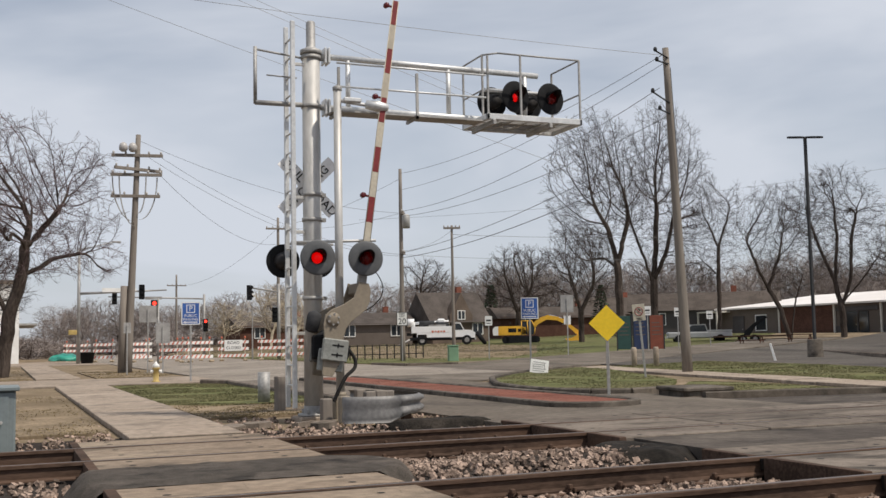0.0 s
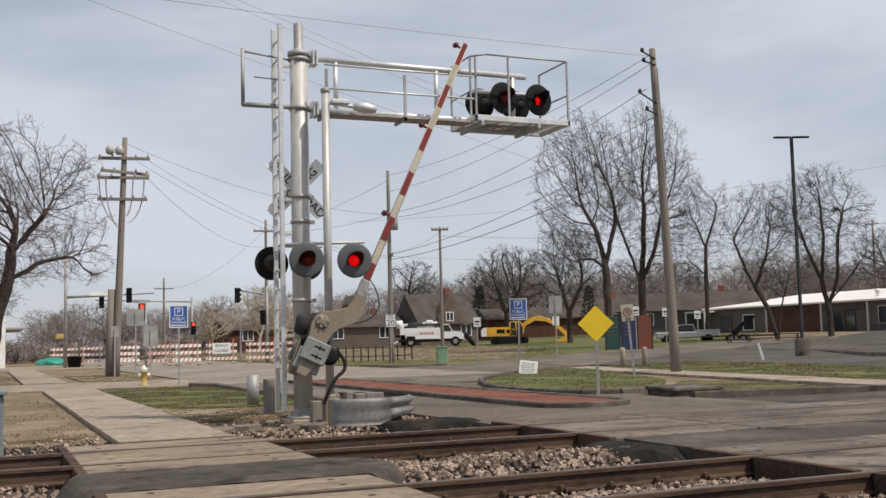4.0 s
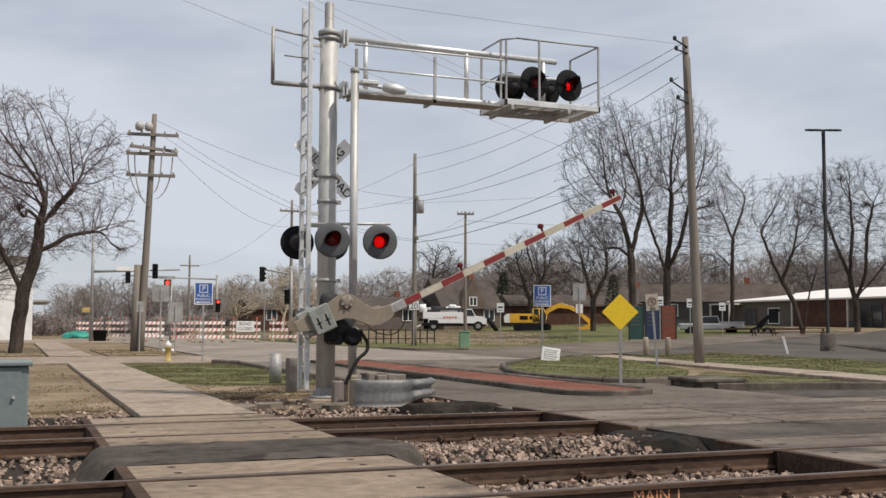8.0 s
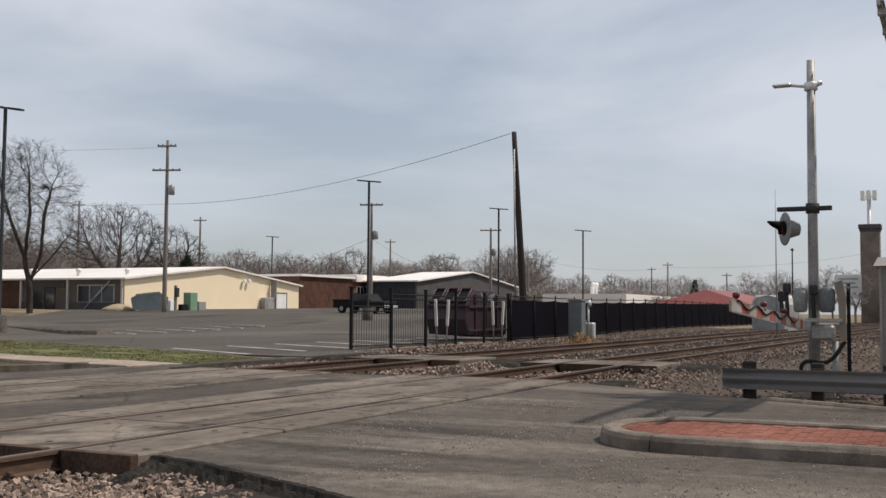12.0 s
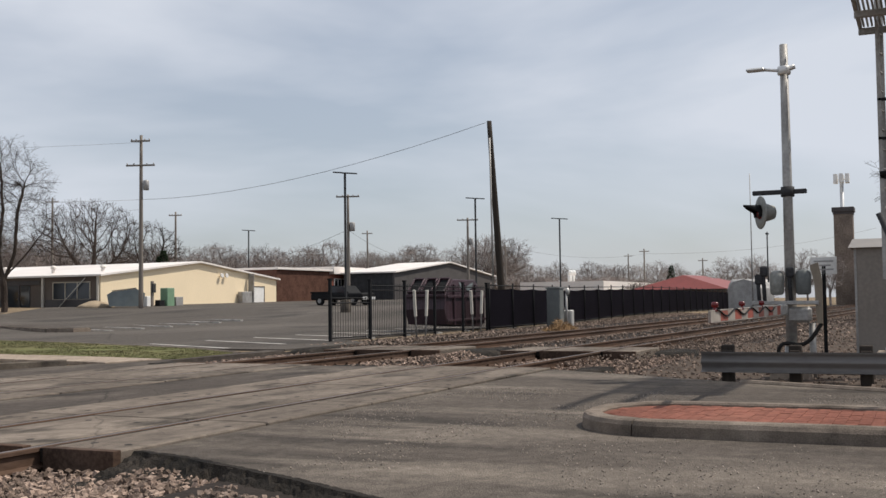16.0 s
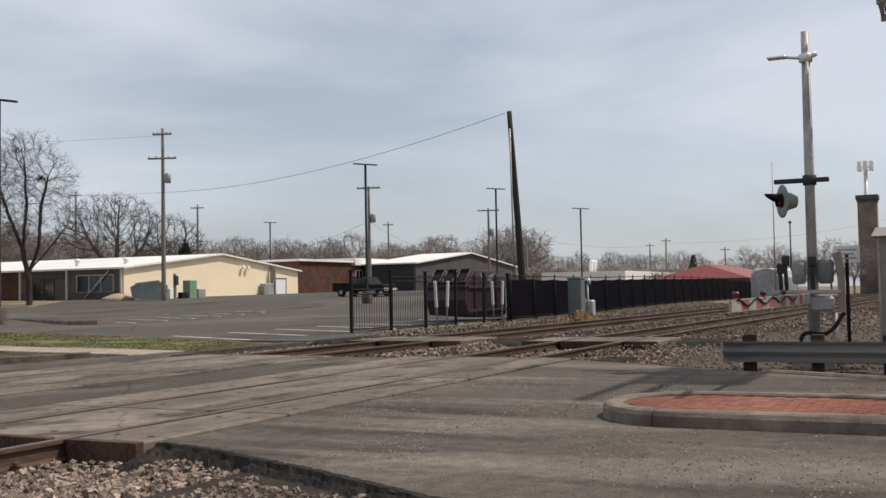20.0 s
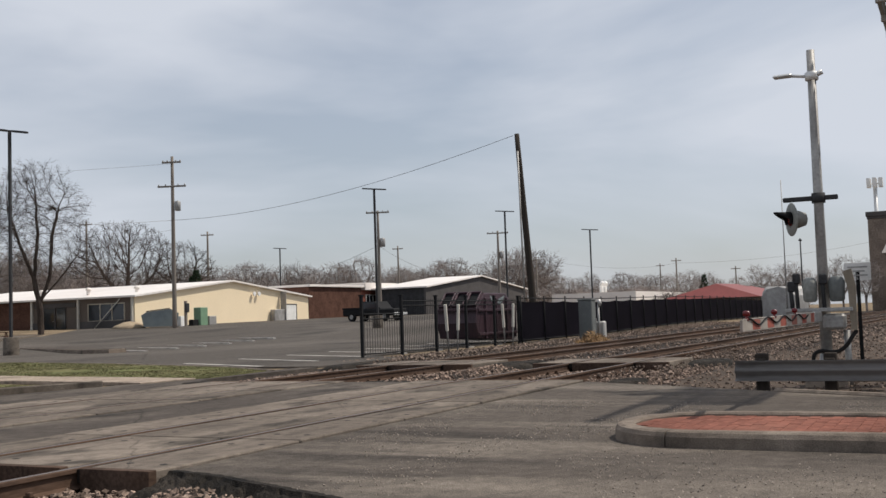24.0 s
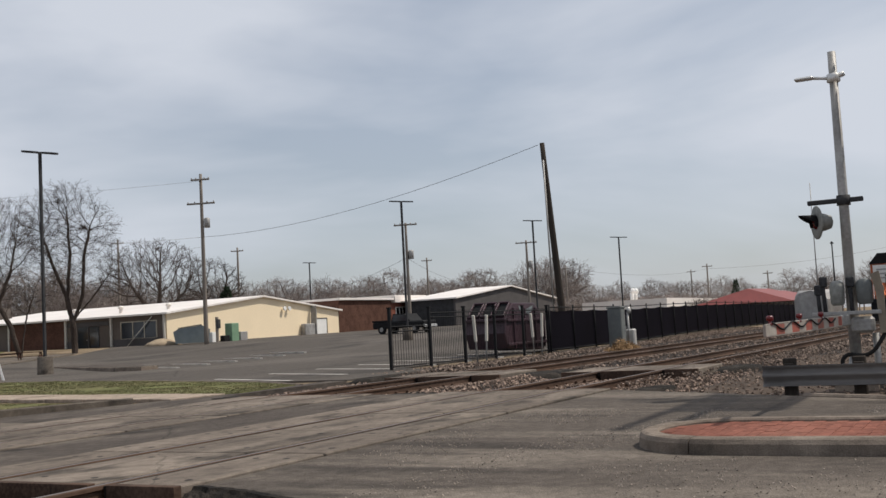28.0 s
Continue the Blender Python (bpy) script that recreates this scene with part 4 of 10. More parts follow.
    # crossbuck behind the mast
    for turn in (45, -45):
        bm = bmesh.new()
        box(bm, (-0.6, -0.115, -0.004 if turn > 0 else 0.006), (0.6, 0.115, 0.004 if turn > 0 else 0.014), 0.002)
        blade = part("crossbuck_blade", bm, M["sign_white"], t, "white crossbuck blade with black letters")
        blade.matrix_basis = pose(0.0, 0.24, 3.72) @ FRONT @ pose(0, 0, 0, 0, 0, turn)
        for word, cx in (("CROSSING", 0.0),) if turn > 0 else (("RAIL", -0.34), ("ROAD", 0.34)):
            lettering(word, 0.19 if turn > 0 else 0.2, M["black"], blade, pose(cx, 0, 0.012 if turn > 0 else 0.018))
    bm = bmesh.new()
    rod(bm, (0, 0.1, 3.72), (0, 0.24, 3.72), 0.03, n=8)
    part("crossbuck_bracket", bm, M["galv_dull"], t)
    return t


def build_gate():
    """The gate: its own thin mast, machine, counterweights and striped arm. The swinging part turns about the pivot."""
    t = thing("crossing_gate", pose(4.8, 15.85, -0.05), "tan gate machine on a thin steel mast with striped arm", "crossing gate")
    bm = bmesh.new()
    rod(bm, (0.05, 0, 0.35), (0.05, 0, 5.18), 0.065, 0.062, 16)
    part("gate_mast", bm, M["galv"], t)
    bm = bmesh.new()
    lathe(bm, ((0.07, 5.16), (0.075, 5.17), (0.075, 5.22), (0.05, 5.24)), 14, pose(0.05, 0, 0))
    part("mast_cap", bm, M["galv_dull"], t)
    bm = bmesh.new()                                  # luminaire near the top of the mast
    rod(bm, (0.1, -0.02, 5.0), (0.6, -0.1, 4.93), 0.03, n=8)
    box(bm, (0.12, -0.12, 4.97), (0.42, -0.04, 5.05), 0.02)
    part("lamp_bracket", bm, M["alu"], t)
    bm = bmesh.new()
    lathe(bm, ((0.02, -0.2), (0.07, -0.19), (0.09, 0.0), (0.06, 0.16), (0.02, 0.18)), 14, pose(0.68, -0.12, 4.93, 0, 97, -10))
    part("area_lamp", bm, M["alu"], t, "bright aluminium lamp head")
    bm = bmesh.new()
    box(bm, (-0.06, -0.1, 0.02), (0.16, 0.12, 0.36), 0.015)
    box(bm, (-0.12, -0.2, 0.0), (0.24, 0.2, 0.03), 0.005)
    rod(bm, (0.05, 0, 0.36), (0.05, 0, 0.44), 0.1, 0.08, 14)
    part("pedestal", bm, M["tan"], t, "tan bolted pedestal casting")
    bm = bmesh.new()                                  # drive housing behind the side arms
    lathe(bm, ((0.05, -0.2), (0.17, -0.18), (0.19, 0.0), (0.17, 0.18), (0.05, 0.2)), 20, pose(-0.12, 0.12, 1.22) @ FRONT)
    box(bm, (-0.34, -0.04, 0.9), (-0.08, 0.3, 1.3), 0.05)
    part("gate_machine", bm, M["darkgrey"], t, "dark gate drive housing")
    bm = bmesh.new()
    lathe(bm, ((0.05, -0.16), (0.1, -0.14), (0.115, 0.08), (0.1, 0.14), (0.04, 0.17)), 16, pose(-0.37, 0.02, 1.52, 0, 14, 0))
    part("motor", bm, M["darkgrey"], t, "dark ribbed motor case")
    bm = bmesh.new()
    box(bm, (-0.42, -0.1, 0.95), (-0.2, -0.02, 1.32), 0.03)
    part("junction_box", bm, M["black"], t)
    bm = bmesh.new()
    lathe(bm, ((0.06, -0.1), (0.13, -0.08), (0.14, 0.06), (0.08, 0.1)), 16, pose(0.02, -0.06, 1.02) @ FRONT)
    part("gearbox", bm, M["black"], t)
    for z in (1.12, 1.44):
        bm = bmesh.new()
        lathe(bm, ((0.07, z - 0.04), (0.09, z - 0.04), (0.09, z + 0.04), (0.07, z + 0.04)), 14, pose(0.05, 0, 0))
        part("mast_clamp", bm, M["galv_dull"], t)
    cu = bpy.data.curves.new("cable", "CURVE")
    cu.dimensions, cu.bevel_depth, cu.bevel_resolution = "3D", 0.028, 2
    sp = cu.splines.new("BEZIER")
    pts = ((0.14, -0.1, 1.12), (0.26, -0.12, 0.86), (0.08, -0.16, 0.66), (-0.1, -0.14, 0.3))
    sp.bezier_points.add(len(pts) - 1)
    for bp, p in zip(sp.bezier_points, pts):
        bp.co, bp.handle_left_type, bp.handle_right_type = p, "AUTO", "AUTO"
    cable = new("cable", cu)
    cu.materials.append(M["rubber"])
    cable.parent = t
    # swinging part; its own x runs along the arm when lowered
    arm = new("gate_arm")
    arm.parent = t
    arm.matrix_basis = pose(-0.14, -0.15, 1.55)
    tagged(arm, "red and white striped gate arm with lamps", "gate arm")
    pts = [(-0.86, 0.06), (-0.86, -0.1), (-0.6, -0.2), (-0.26, -0.2), (-0.12, -0.22), (0.0, -0.29), (0.11, -0.4), (0.22, -0.51), (0.36, -0.55), (0.52, -0.54), (0.62, -0.5), (0.63, -0.33), (0.5, -0.31), (0.37, -0.28), (0.25, -0.14), (0.15, 0.04), (0.05, 0.13), (-0.1, 0.14), (-0.3, 0.1)]
    for y0 in (-0.12, 0.42):
        bm = bmesh.new()
        prism(bm, pts, -0.018, 0.018, FRONT)
        bmesh.ops.bevel(bm, geom=[e for e in bm.edges if abs(e.verts[0].co.y - e.verts[1].co.y) < 1e-4], offset=0.007, segments=1, profile=0.5, affect="EDGES")
        bmesh.ops.translate(bm, verts=bm.verts, vec=(0, y0, 0))
        part("side_arm", bm, M["tan"], arm, "tan curved side arm")
    bm = bmesh.new()
    box(bm, (0.44, -0.1, -0.5), (0.62, 0.4, -0.34), 0.02)
    part("arm_yoke", bm, M["tan"], arm, "tan yoke joining the side arms")
    bm = bmesh.new()
    lathe(bm, ((0.11, -0.02), (0.11, 0.02), (0.06, 0.05), (0.02, 0.05)), 16, pose(0.0, -0.13, 0.0) @ FRONT)
    part("pivot_hub", bm, M["tan"], arm)
    for k in range(6):
        a = radians(60 * k)
        bm = bmesh.new()
        rod(bm, (0.08 * math.cos(a), -0.14, 0.08 * math.sin(a)), (0.08 * math.cos(a), -0.185, 0.08 * math.sin(a)), 0.018, n=6)
        part("hub_bolt", bm, M["galv_dull"], arm)
    for x, y, drop in ((-0.46, -0.17, 0.0), (-0.62, -0.08, 0.02), (-0.5, 0.46, 0.0)):
        bm = bmesh.new()
        box(bm, (x - 0.17, y - 0.028, -0.28 + drop), (x + 0.17, y + 0.028, 0.13 + drop), 0.02)
        plate = part("counterweight", bm, M["weight"], arm, "grey slotted counterweight plate")
        for u in (-0.07, 0.07):
            bm = bmesh.new()
            box(bm, (x + u - 0.011, y - 0.033, -0.2 + drop), (x + u + 0.011, y - 0.0285, -0.02 + drop))
            box(bm, (x + u - 0.035, y - 0.034, -0.12 + drop), (x + u + 0.035, y - 0.0286, -0.1 + drop))
            part("slot", bm, M["black"], plate, "dark bolt slot")
    zc, x0, x1 = -0.42, 0.78, 5.23
    n = 11
    for k in range(n):
        a, b = x0 + (x1 - x0) * k / n, x0 + (x1 - x0) * (k + 1) / n
        h = 0.052 - 0.01 * (k / n)
        bm = bmesh.new()
        box(bm, (a, -0.012, zc - h), (b, 0.012, zc + h), 0.004)
        part("arm_stripe", bm, M["red"] if k % 2 == 0 else M["ivory"], arm, "red stripe" if k % 2 == 0 else "aged white stripe")
    for s in (-1, 1):
        bm = bmesh.new()
        rod(bm, (x0, -0.005, zc + s * 0.056), (x1, -0.005, zc + s * 0.046), 0.008, n=6)
        part("arm_edge_tube", bm, M["ivory"], arm)
    bm = bmesh.new()
    box(bm, (0.56, -0.03, zc - 0.075), (0.9, 0.03, zc + 0.075), 0.015)
    part("arm_socket", bm, M["galv_dull"], arm)
    bm = bmesh.new()                                  # loose lamp lead under the arm
    pts = [Vector((0.2 + 0.75 * u, 0.02, -0.52 - 0.3 * math.sin(math.pi * u) ** 0.8 + 0.06 * u)) for u in [i / 10 for i in range(11)]]
    for p, q in zip(pts, pts[1:]):
        rod(bm, p, q, 0.008, n=5)
    part("lamp_lead", bm, M["black"], arm)
    for x in (2.0, 3.6, 5.12):
        bm = bmesh.new()
        rod(bm, (x, 0, zc + 0.06), (x, 0, zc + 0.13), 0.02, n=8)
        lathe(bm, ((0.02, -0.05), (0.042, -0.04), (0.046, 0.0), (0.042, 0.04), (0.02, 0.05)), 14, pose(x, 0, zc + 0.15) @ FRONT)
        lamp = part("arm_lamp", bm, M["lens_gate"], arm, "small red gate lamp")
    return t, arm


cantilever = build_cantilever()
gate, gate_arm = build_gate()


def build_guard_hoop():
    t = thing("crash_guard", pose(0, 0, -0.05), "bent galvanised W-beam guard rail round the signal mast", "guard rail")
    # a flattened end piece that runs into the bent W section
    path = [(4.66, 15.14), (4.67, 15.04), (4.74, 14.97), (4.9, 14.9), (5.1, 14.86), (5.3, 14.87), (5.48, 14.93), (5.7, 15.05), (5.9, 15.25), (6.03, 15.52), (6.07, 15.85), (6.02, 16.2), (5.9, 16.55), (5.7, 16.9), (5.4, 17.2)]
    prof = [(0.0, -0.5), (0.9, -0.36), (0.9, -0.2), (0.15, -0.05), (0.15, 0.05), (0.9, 0.2), (0.9, 0.36), (0.0, 0.5)]
    for names, a, b in (("end_piece", 0, 7), ("beam", 6, len(path))):
        bm, rings = bmesh.new(), []
        for i in range(a, b):
            u = sm((i - 5) / 2.0)
            p, q = Vector(path[max(0, i - 1)]), Vector(path[min(len(path) - 1, i + 1)])
            d = (q - p).normalized()
            nrm = Vector((d.y, -d.x))
            zc, hh, dd = 0.205 + 0.055 * u, 0.39 - 0.11 * u, 0.012 + 0.07 * u
            lift = 0.008 if names == "beam" else 0.0
            rings.append([[bm.verts.new((path[i][0] + nrm.x * (w * dd - off - lift), path[i][1] + nrm.y * (w * dd - off - lift), zc + h * hh)) for w, h in prof] for off in (0.0, 0.007)])
        for r, s in zip(rings, rings[1:]):
            for k in range(2):
                for j in range(len(prof) - 1):
                    bm.faces.new((r[k][j], s[k][j], s[k][j + 1], r[k][j + 1])).smooth = True
            for j in (0, len(prof) - 1):
                bm.faces.new((r[0][j], s[0][j], s[1][j], r[1][j]))
        for r in (rings[0], rings[-1]):
            for j in range(len(prof) - 1):
                bm.faces.new((r[0][j], r[0][j + 1], r[1][j + 1], r[1][j]))
        part(names, bm, M["beam"], t, "dull bent steel beam" if names == "beam" else "flattened steel end piece")
    for x, y, h, mt in ((4.55, 15.62, 0.36, "wood"), (4.74, 15.3, 0.4, "tan"), (5.2, 15.5, 0.45, "wood"), (5.5, 15.9, 0.44, "wood"), (5.75, 16.2, 0.42, "wood"), (5.5, 16.9, 0.42, "wood")):
        bm = bmesh.new()
        box(bm, (x - 0.08, y - 0.08, 0), (x + 0.08, y + 0.08, h), 0.015)
        part("post", bm, M[mt], t, "weathered wooden post")
    for x, y in ((5.05, 15.0), (5.7, 15.25)):
        bm = bmesh.new()
        box(bm, (x - 0.07, y - 0.06, 0), (x + 0.07, y + 0.06, 0.3), 0.01)
        part("block_out", bm, M["rail_side"], t, "rusty steel block")
    return t


build_guard_hoop()
bm = bmesh.new()
rod(bm, (0, 0, 0), (0, 0, 0.62), 0.125, 0.125, 18)
solo("steel_bollard", bm, M["galv_dull"], "short grey steel pipe bollard beside the signal mast", "bollard", pose(5.0, 21.7, -0.05))
bm = bmesh.new()
box(bm, (-0.08, -0.08, 0), (0.08, 0.08, 0.62), 0.015)
solo("wooden_post", bm, M["wood"], "square weathered wooden post beside the signal mast", "post", pose(4.62, 18.8, -0.05, 0, 0, 15))


def motions():
    rows = ((0.0, 82.0), (2.3, 82.0), (2.9, 78.5), (3.7, 69.0), (4.5, 58.8), (5.0, 52.9), (5.5, 46.8), (6.0, 42.1), (6.5, 38.0), (7.0, 33.2), (7.5, 29.0), (8.0, 25.3), (8.5, 22.2), (9.0, 18.8), (9.5, 15.9), (10.0, 13.4), (10.5, 11.5), (11.0, 9.2), (12.0, 4.5), (13.0, 0.8), (13.6, 0.0), (28.0, 0.0))
    walk(gate_arm, [(t, pose(-0.14, -0.15, 1.55, 0, -a, 0)) for t, a in rows])
    walk(second_arm, [(t, pose(-0.1, 0.05, 0.96, 0, a, 0)) for t, a in [(t, max(0.0, a - 2.0 * min(1.0, max(0.0, (t - 2.3) / 2)))) for t, a in rows]])
    # the two lamps of each pair light in turn: the added glowing discs swing to face out or aside
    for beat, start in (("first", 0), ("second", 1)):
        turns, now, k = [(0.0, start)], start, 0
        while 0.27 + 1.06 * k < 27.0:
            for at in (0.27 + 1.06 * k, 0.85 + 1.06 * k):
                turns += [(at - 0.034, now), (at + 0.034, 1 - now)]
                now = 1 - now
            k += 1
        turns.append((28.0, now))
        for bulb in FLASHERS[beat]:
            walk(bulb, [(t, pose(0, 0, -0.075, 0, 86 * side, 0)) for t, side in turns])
    walk(locomotive, [(0.0, loco_pose(74.0 + 20.6 * 28.0)), (28.0, loco_pose(74.0))])


# ---- kerbs, medians, grass ----
def kerb_run(name, pts, height=0.14, width=0.16, z=0.0, label="", closed=False, piece=2.4, dark=False):
    """A kerb of cast lengths along (x, y) points."""
    t = thing(name, Matrix(), label, "kerb", kind="structure")
    pts = [Vector(p) for p in pts]
    segs = list(zip(pts, pts[1:] + pts[:1])) if closed else list(zip(pts, pts[1:]))
    for a, b in segs:
        length = (b - a).length
        n = max(1, round(length / piece))
        ang = math.degrees(math.atan2(b.y - a.y, b.x - a.x))
        for i in range(n):
            p = a + (b - a) * ((i + 0.5) / n)
            half = length / n / 2
            bm = bmesh.new()
            extrude_x(bm, [(-width / 2, -0.2), (width / 2, -0.2), (width / 2, height - 0.03), (width / 2 - 0.03, height), (-width / 2 + 0.02, height), (-width / 2, height - 0.02)], -half + 0.004, half + (0.0 if n > 1 else 0.01))
            ob = part("kerb_length", bm, M["kerb_dark" if dark else "kerb"], t)
            ob.matrix_basis = pose(p.x, p.y, gz(p.x, p.y) + z, 0, 0, ang)
    return t


def cast_kerb(name, outline, joints, height, width, z, dark, label):
    """A continuous kerb bent along a smooth line, cut into cast lengths at a few joints."""
    t = thing(name, Matrix(), label, "kerb", kind="structure")
    pts = [Vector(p) for p in outline]
    side = []
    for i, p in enumerate(pts):
        d = (pts[min(i + 1, len(pts) - 1)] - pts[max(i - 1, 0)]).normalized()
        side.append(Vector((d.y, -d.x)))
    prof = ((width / 2 + 0.03, -0.2), (width / 2 + 0.012, height - 0.05), (width / 2 - 0.012, height - 0.014), (width / 2 - 0.045, height), (-width / 2 + 0.02, height), (-width / 2, height - 0.02), (-width / 2, -0.2))
    cuts = [0] + [min(range(len(pts)), key=lambda i: (pts[i] - Vector(j)).length) for j in joints] + [len(pts) - 1]
    for a, b in zip(cuts, cuts[1:]):
        bm = bmesh.new()
        rings = []
        for i in range(a, b + 1):
            p = pts[i] if a < i < b else pts[i] + (pts[i + 1] - pts[i] if i == a else pts[i - 1] - pts[i]).normalized() * 0.006
            wear = [0.006 * noise.noise(Vector((p.x * 5 + q * 3, p.y * 5, q))) for q in range(len(prof))]
            rings.append([bm.verts.new((p.x + side[i].x * (o + e), p.y + side[i].y * (o + e), gz(p.x, p.y) + z + h + (e if h > 0 else 0))) for (o, h), e in zip(prof, wear)])
        for r0, r1 in zip(rings, rings[1:]):
            for q in range(len(prof)):
                bm.faces.new((r0[q], r1[q], r1[(q + 1) % len(prof)], r0[(q + 1) % len(prof)]))
        bm.faces.new(rings[0]), bm.faces.new(list(reversed(rings[-1])))
        bmesh.ops.recalc_face_normals(bm, faces=bm.faces[:])
        part("kerb_length", bm, M["kerb_dark" if dark else "kerb"], t)


def median(name, x0, x1, y0, y1, nose, label, z=0.0):
    """A kerbed island paved with brick; nose is +1 where the round end lies towards +Y, -1 towards -Y."""
    xc, r = (x0 + x1) / 2, (x1 - x0) / 2
    ye = y1 if nose > 0 else y0
    yb = y0 if nose > 0 else y1
    arc = [(xc + r * math.cos(a), ye - nose * r * 0.9 + nose * r * 0.9 * math.sin(a)) for a in [math.pi * k / 28 for k in range(29)]]
    ya = arc[0][1]
    n = 60
    line = [(x1, yb + (ya - yb) * k / n) for k in range(n)] + arc + [(x0, ya + (yb - ya) * (k + 1) / n) for k in range(n)]
    joints = [(x1, ya + (yb - ya) * f) for f in (0.8, 0.6, 0.4, 0.2)] + [(x0 + 0.04, ya + nose * 0.2)] + [(x0, ya + (yb - ya) * f) for f in (0.17, 0.35, 0.53, 0.7, 0.87)]
    cast_kerb(name + "_kerb", line, joints, 0.17, 0.17, z, name == "median_far", "worn concrete kerb round a brick median")
    bed = [(xc + (r - 0.06) * math.cos(a), ye - nose * r * 0.9 + nose * (r * 0.9 - 0.06) * math.sin(a)) for a in [math.pi * k / 20 for k in range(21)]]
    pts = [(x1 - 0.06, yb)] + bed + [(x0 + 0.06, yb)]
    bm = bmesh.new()
    prism(bm, pts if nose > 0 else list(reversed(pts)), -0.1, 0.135)
    top = solo(name, bm, M["brick_joint"], label, "median", pose(0, 0, -0.05 + z), kind="structure")
    # bricks laid in running bond, joined as one layer
    vs, fs = [], []
    rnd = random.Random(name)
    bl, bw = 0.2, 0.1
    lo, hi = min(y0, y1), max(y0, y1)
    row, y = 0, lo
    while y < hi:
        x = x0 + 0.09 - (row % 2) * bl / 2
        while x < x1 - 0.1:
            cx, cy = x + bl / 2, y + bw / 2
            end = ye - nose * r * 0.9
            inside = abs(cx - xc) < r - 0.18 and (nose * (cy - end) < 0 or ((cx - xc) / (r - 0.12)) ** 2 + ((cy - end) / (r * 0.9 - 0.12)) ** 2 < 1)
            if inside:
                k, h = len(vs), 0.14 + rnd.uniform(-0.002, 0.002)
                for zz in (0.13, h):
                    vs += [(x + 0.002, y + 0.002, zz), (x + bl - 0.002, y + 0.002, zz), (x + bl - 0.002, y + bw - 0.002, zz), (x + 0.002, y + bw - 0.002, zz)]
                fs += [(k + 4, k + 5, k + 6, k + 7), (k, k + 1, k + 5, k + 4), (k + 1, k + 2, k + 6, k + 5), (k + 2, k + 3, k + 7, k + 6), (k + 3, k, k + 4, k + 7)]
            x += bl
        y += bw
        row += 1
    ob = part_mesh("bricks", raw_mesh("bricks", vs, fs), M["brick"], top, "red paving bricks in running bond")
    tagged(ob, kind="stuff")


M["brick_joint"] = material("sand joint", (0.165, 0.078, 0.058), 0.95, vary=0.2, scale=2, fine=30, bump=0.3)
median("median_near", 9.05, 10.75, -18.0, 2.95, 1, "kerbed median paved with red brick before the crossing")
median("median_far", 8.8, 10.5, 15.8, 33.0, -1, "kerbed median paved with red brick beyond the crossing", -0.055)
kerb_run("kerb_west", [(6.4, 19.2), (6.4, 33.0), (5.9, 34.2)], 0.12, 0.16, 0, "low worn concrete kerb beside the grass")
kerb_run("kerb_east", [(13.3, 19.5), (12.2, 19.2), (11.5, 19.6), (11.1, 20.6), (11.1, 22.2), (11.5, 24.2), (12.3, 26.2), (13.2, 28.2), (15.2, 31.2), (17.6, 34.0), (21.5, 37.6)], 0.13, 0.16, 0, "curved concrete kerb at the street corner", dark=True)
kerb_run("kerb_inlet", [(12.35, 16.9), (14.2, 16.7), (16.4, 15.9)], 0.13, 0.16, 0, "broken concrete kerb beside the storm drain", dark=True)
kerb_run("kerb_north", [(17.6, 52.0), (18.2, 48.6), (20.5, 47.8), (30, 53.9), (58, 72.2)], 0.13, 0.16, 0, "concrete kerb along the far lawn")
kerb_run("kerb_guard", [(13.6, -12), (13.65, -1.5), (14.0, 0.4), (15.1, 2.4)], 0.07, 0.16, 0, "low concrete kerb below the guard rail")
kerb_run("kerb_lot", [(21.6, 15.35), (23.35, 18.0), (26.35, 25), (28.35, 31), (29.7, 40.5)], 0.045, 0.12, 0, "concrete kerb along the parking lot")
# storm drain box
bm = bmesh.new()
box(bm, (-0.55, -0.5, -0.15), (-0.43, 0.5, 0.12))
box(bm, (0.43, -0.5, -0.15), (0.55, 0.5, 0.12))
box(bm, (-0.55, 0.38, -0.15), (0.55, 0.5, 0.12))
box(bm, (-0.6, -0.55, 0.12), (0.6, 0.55, 0.2), 0.02)
solo("storm_drain", bm, M["kerb_dark"], "concrete storm drain inlet with a dark mouth in the kerb", "drain", pose(12.75, 17.75, -0.05, 0, 0, 82), kind="structure")

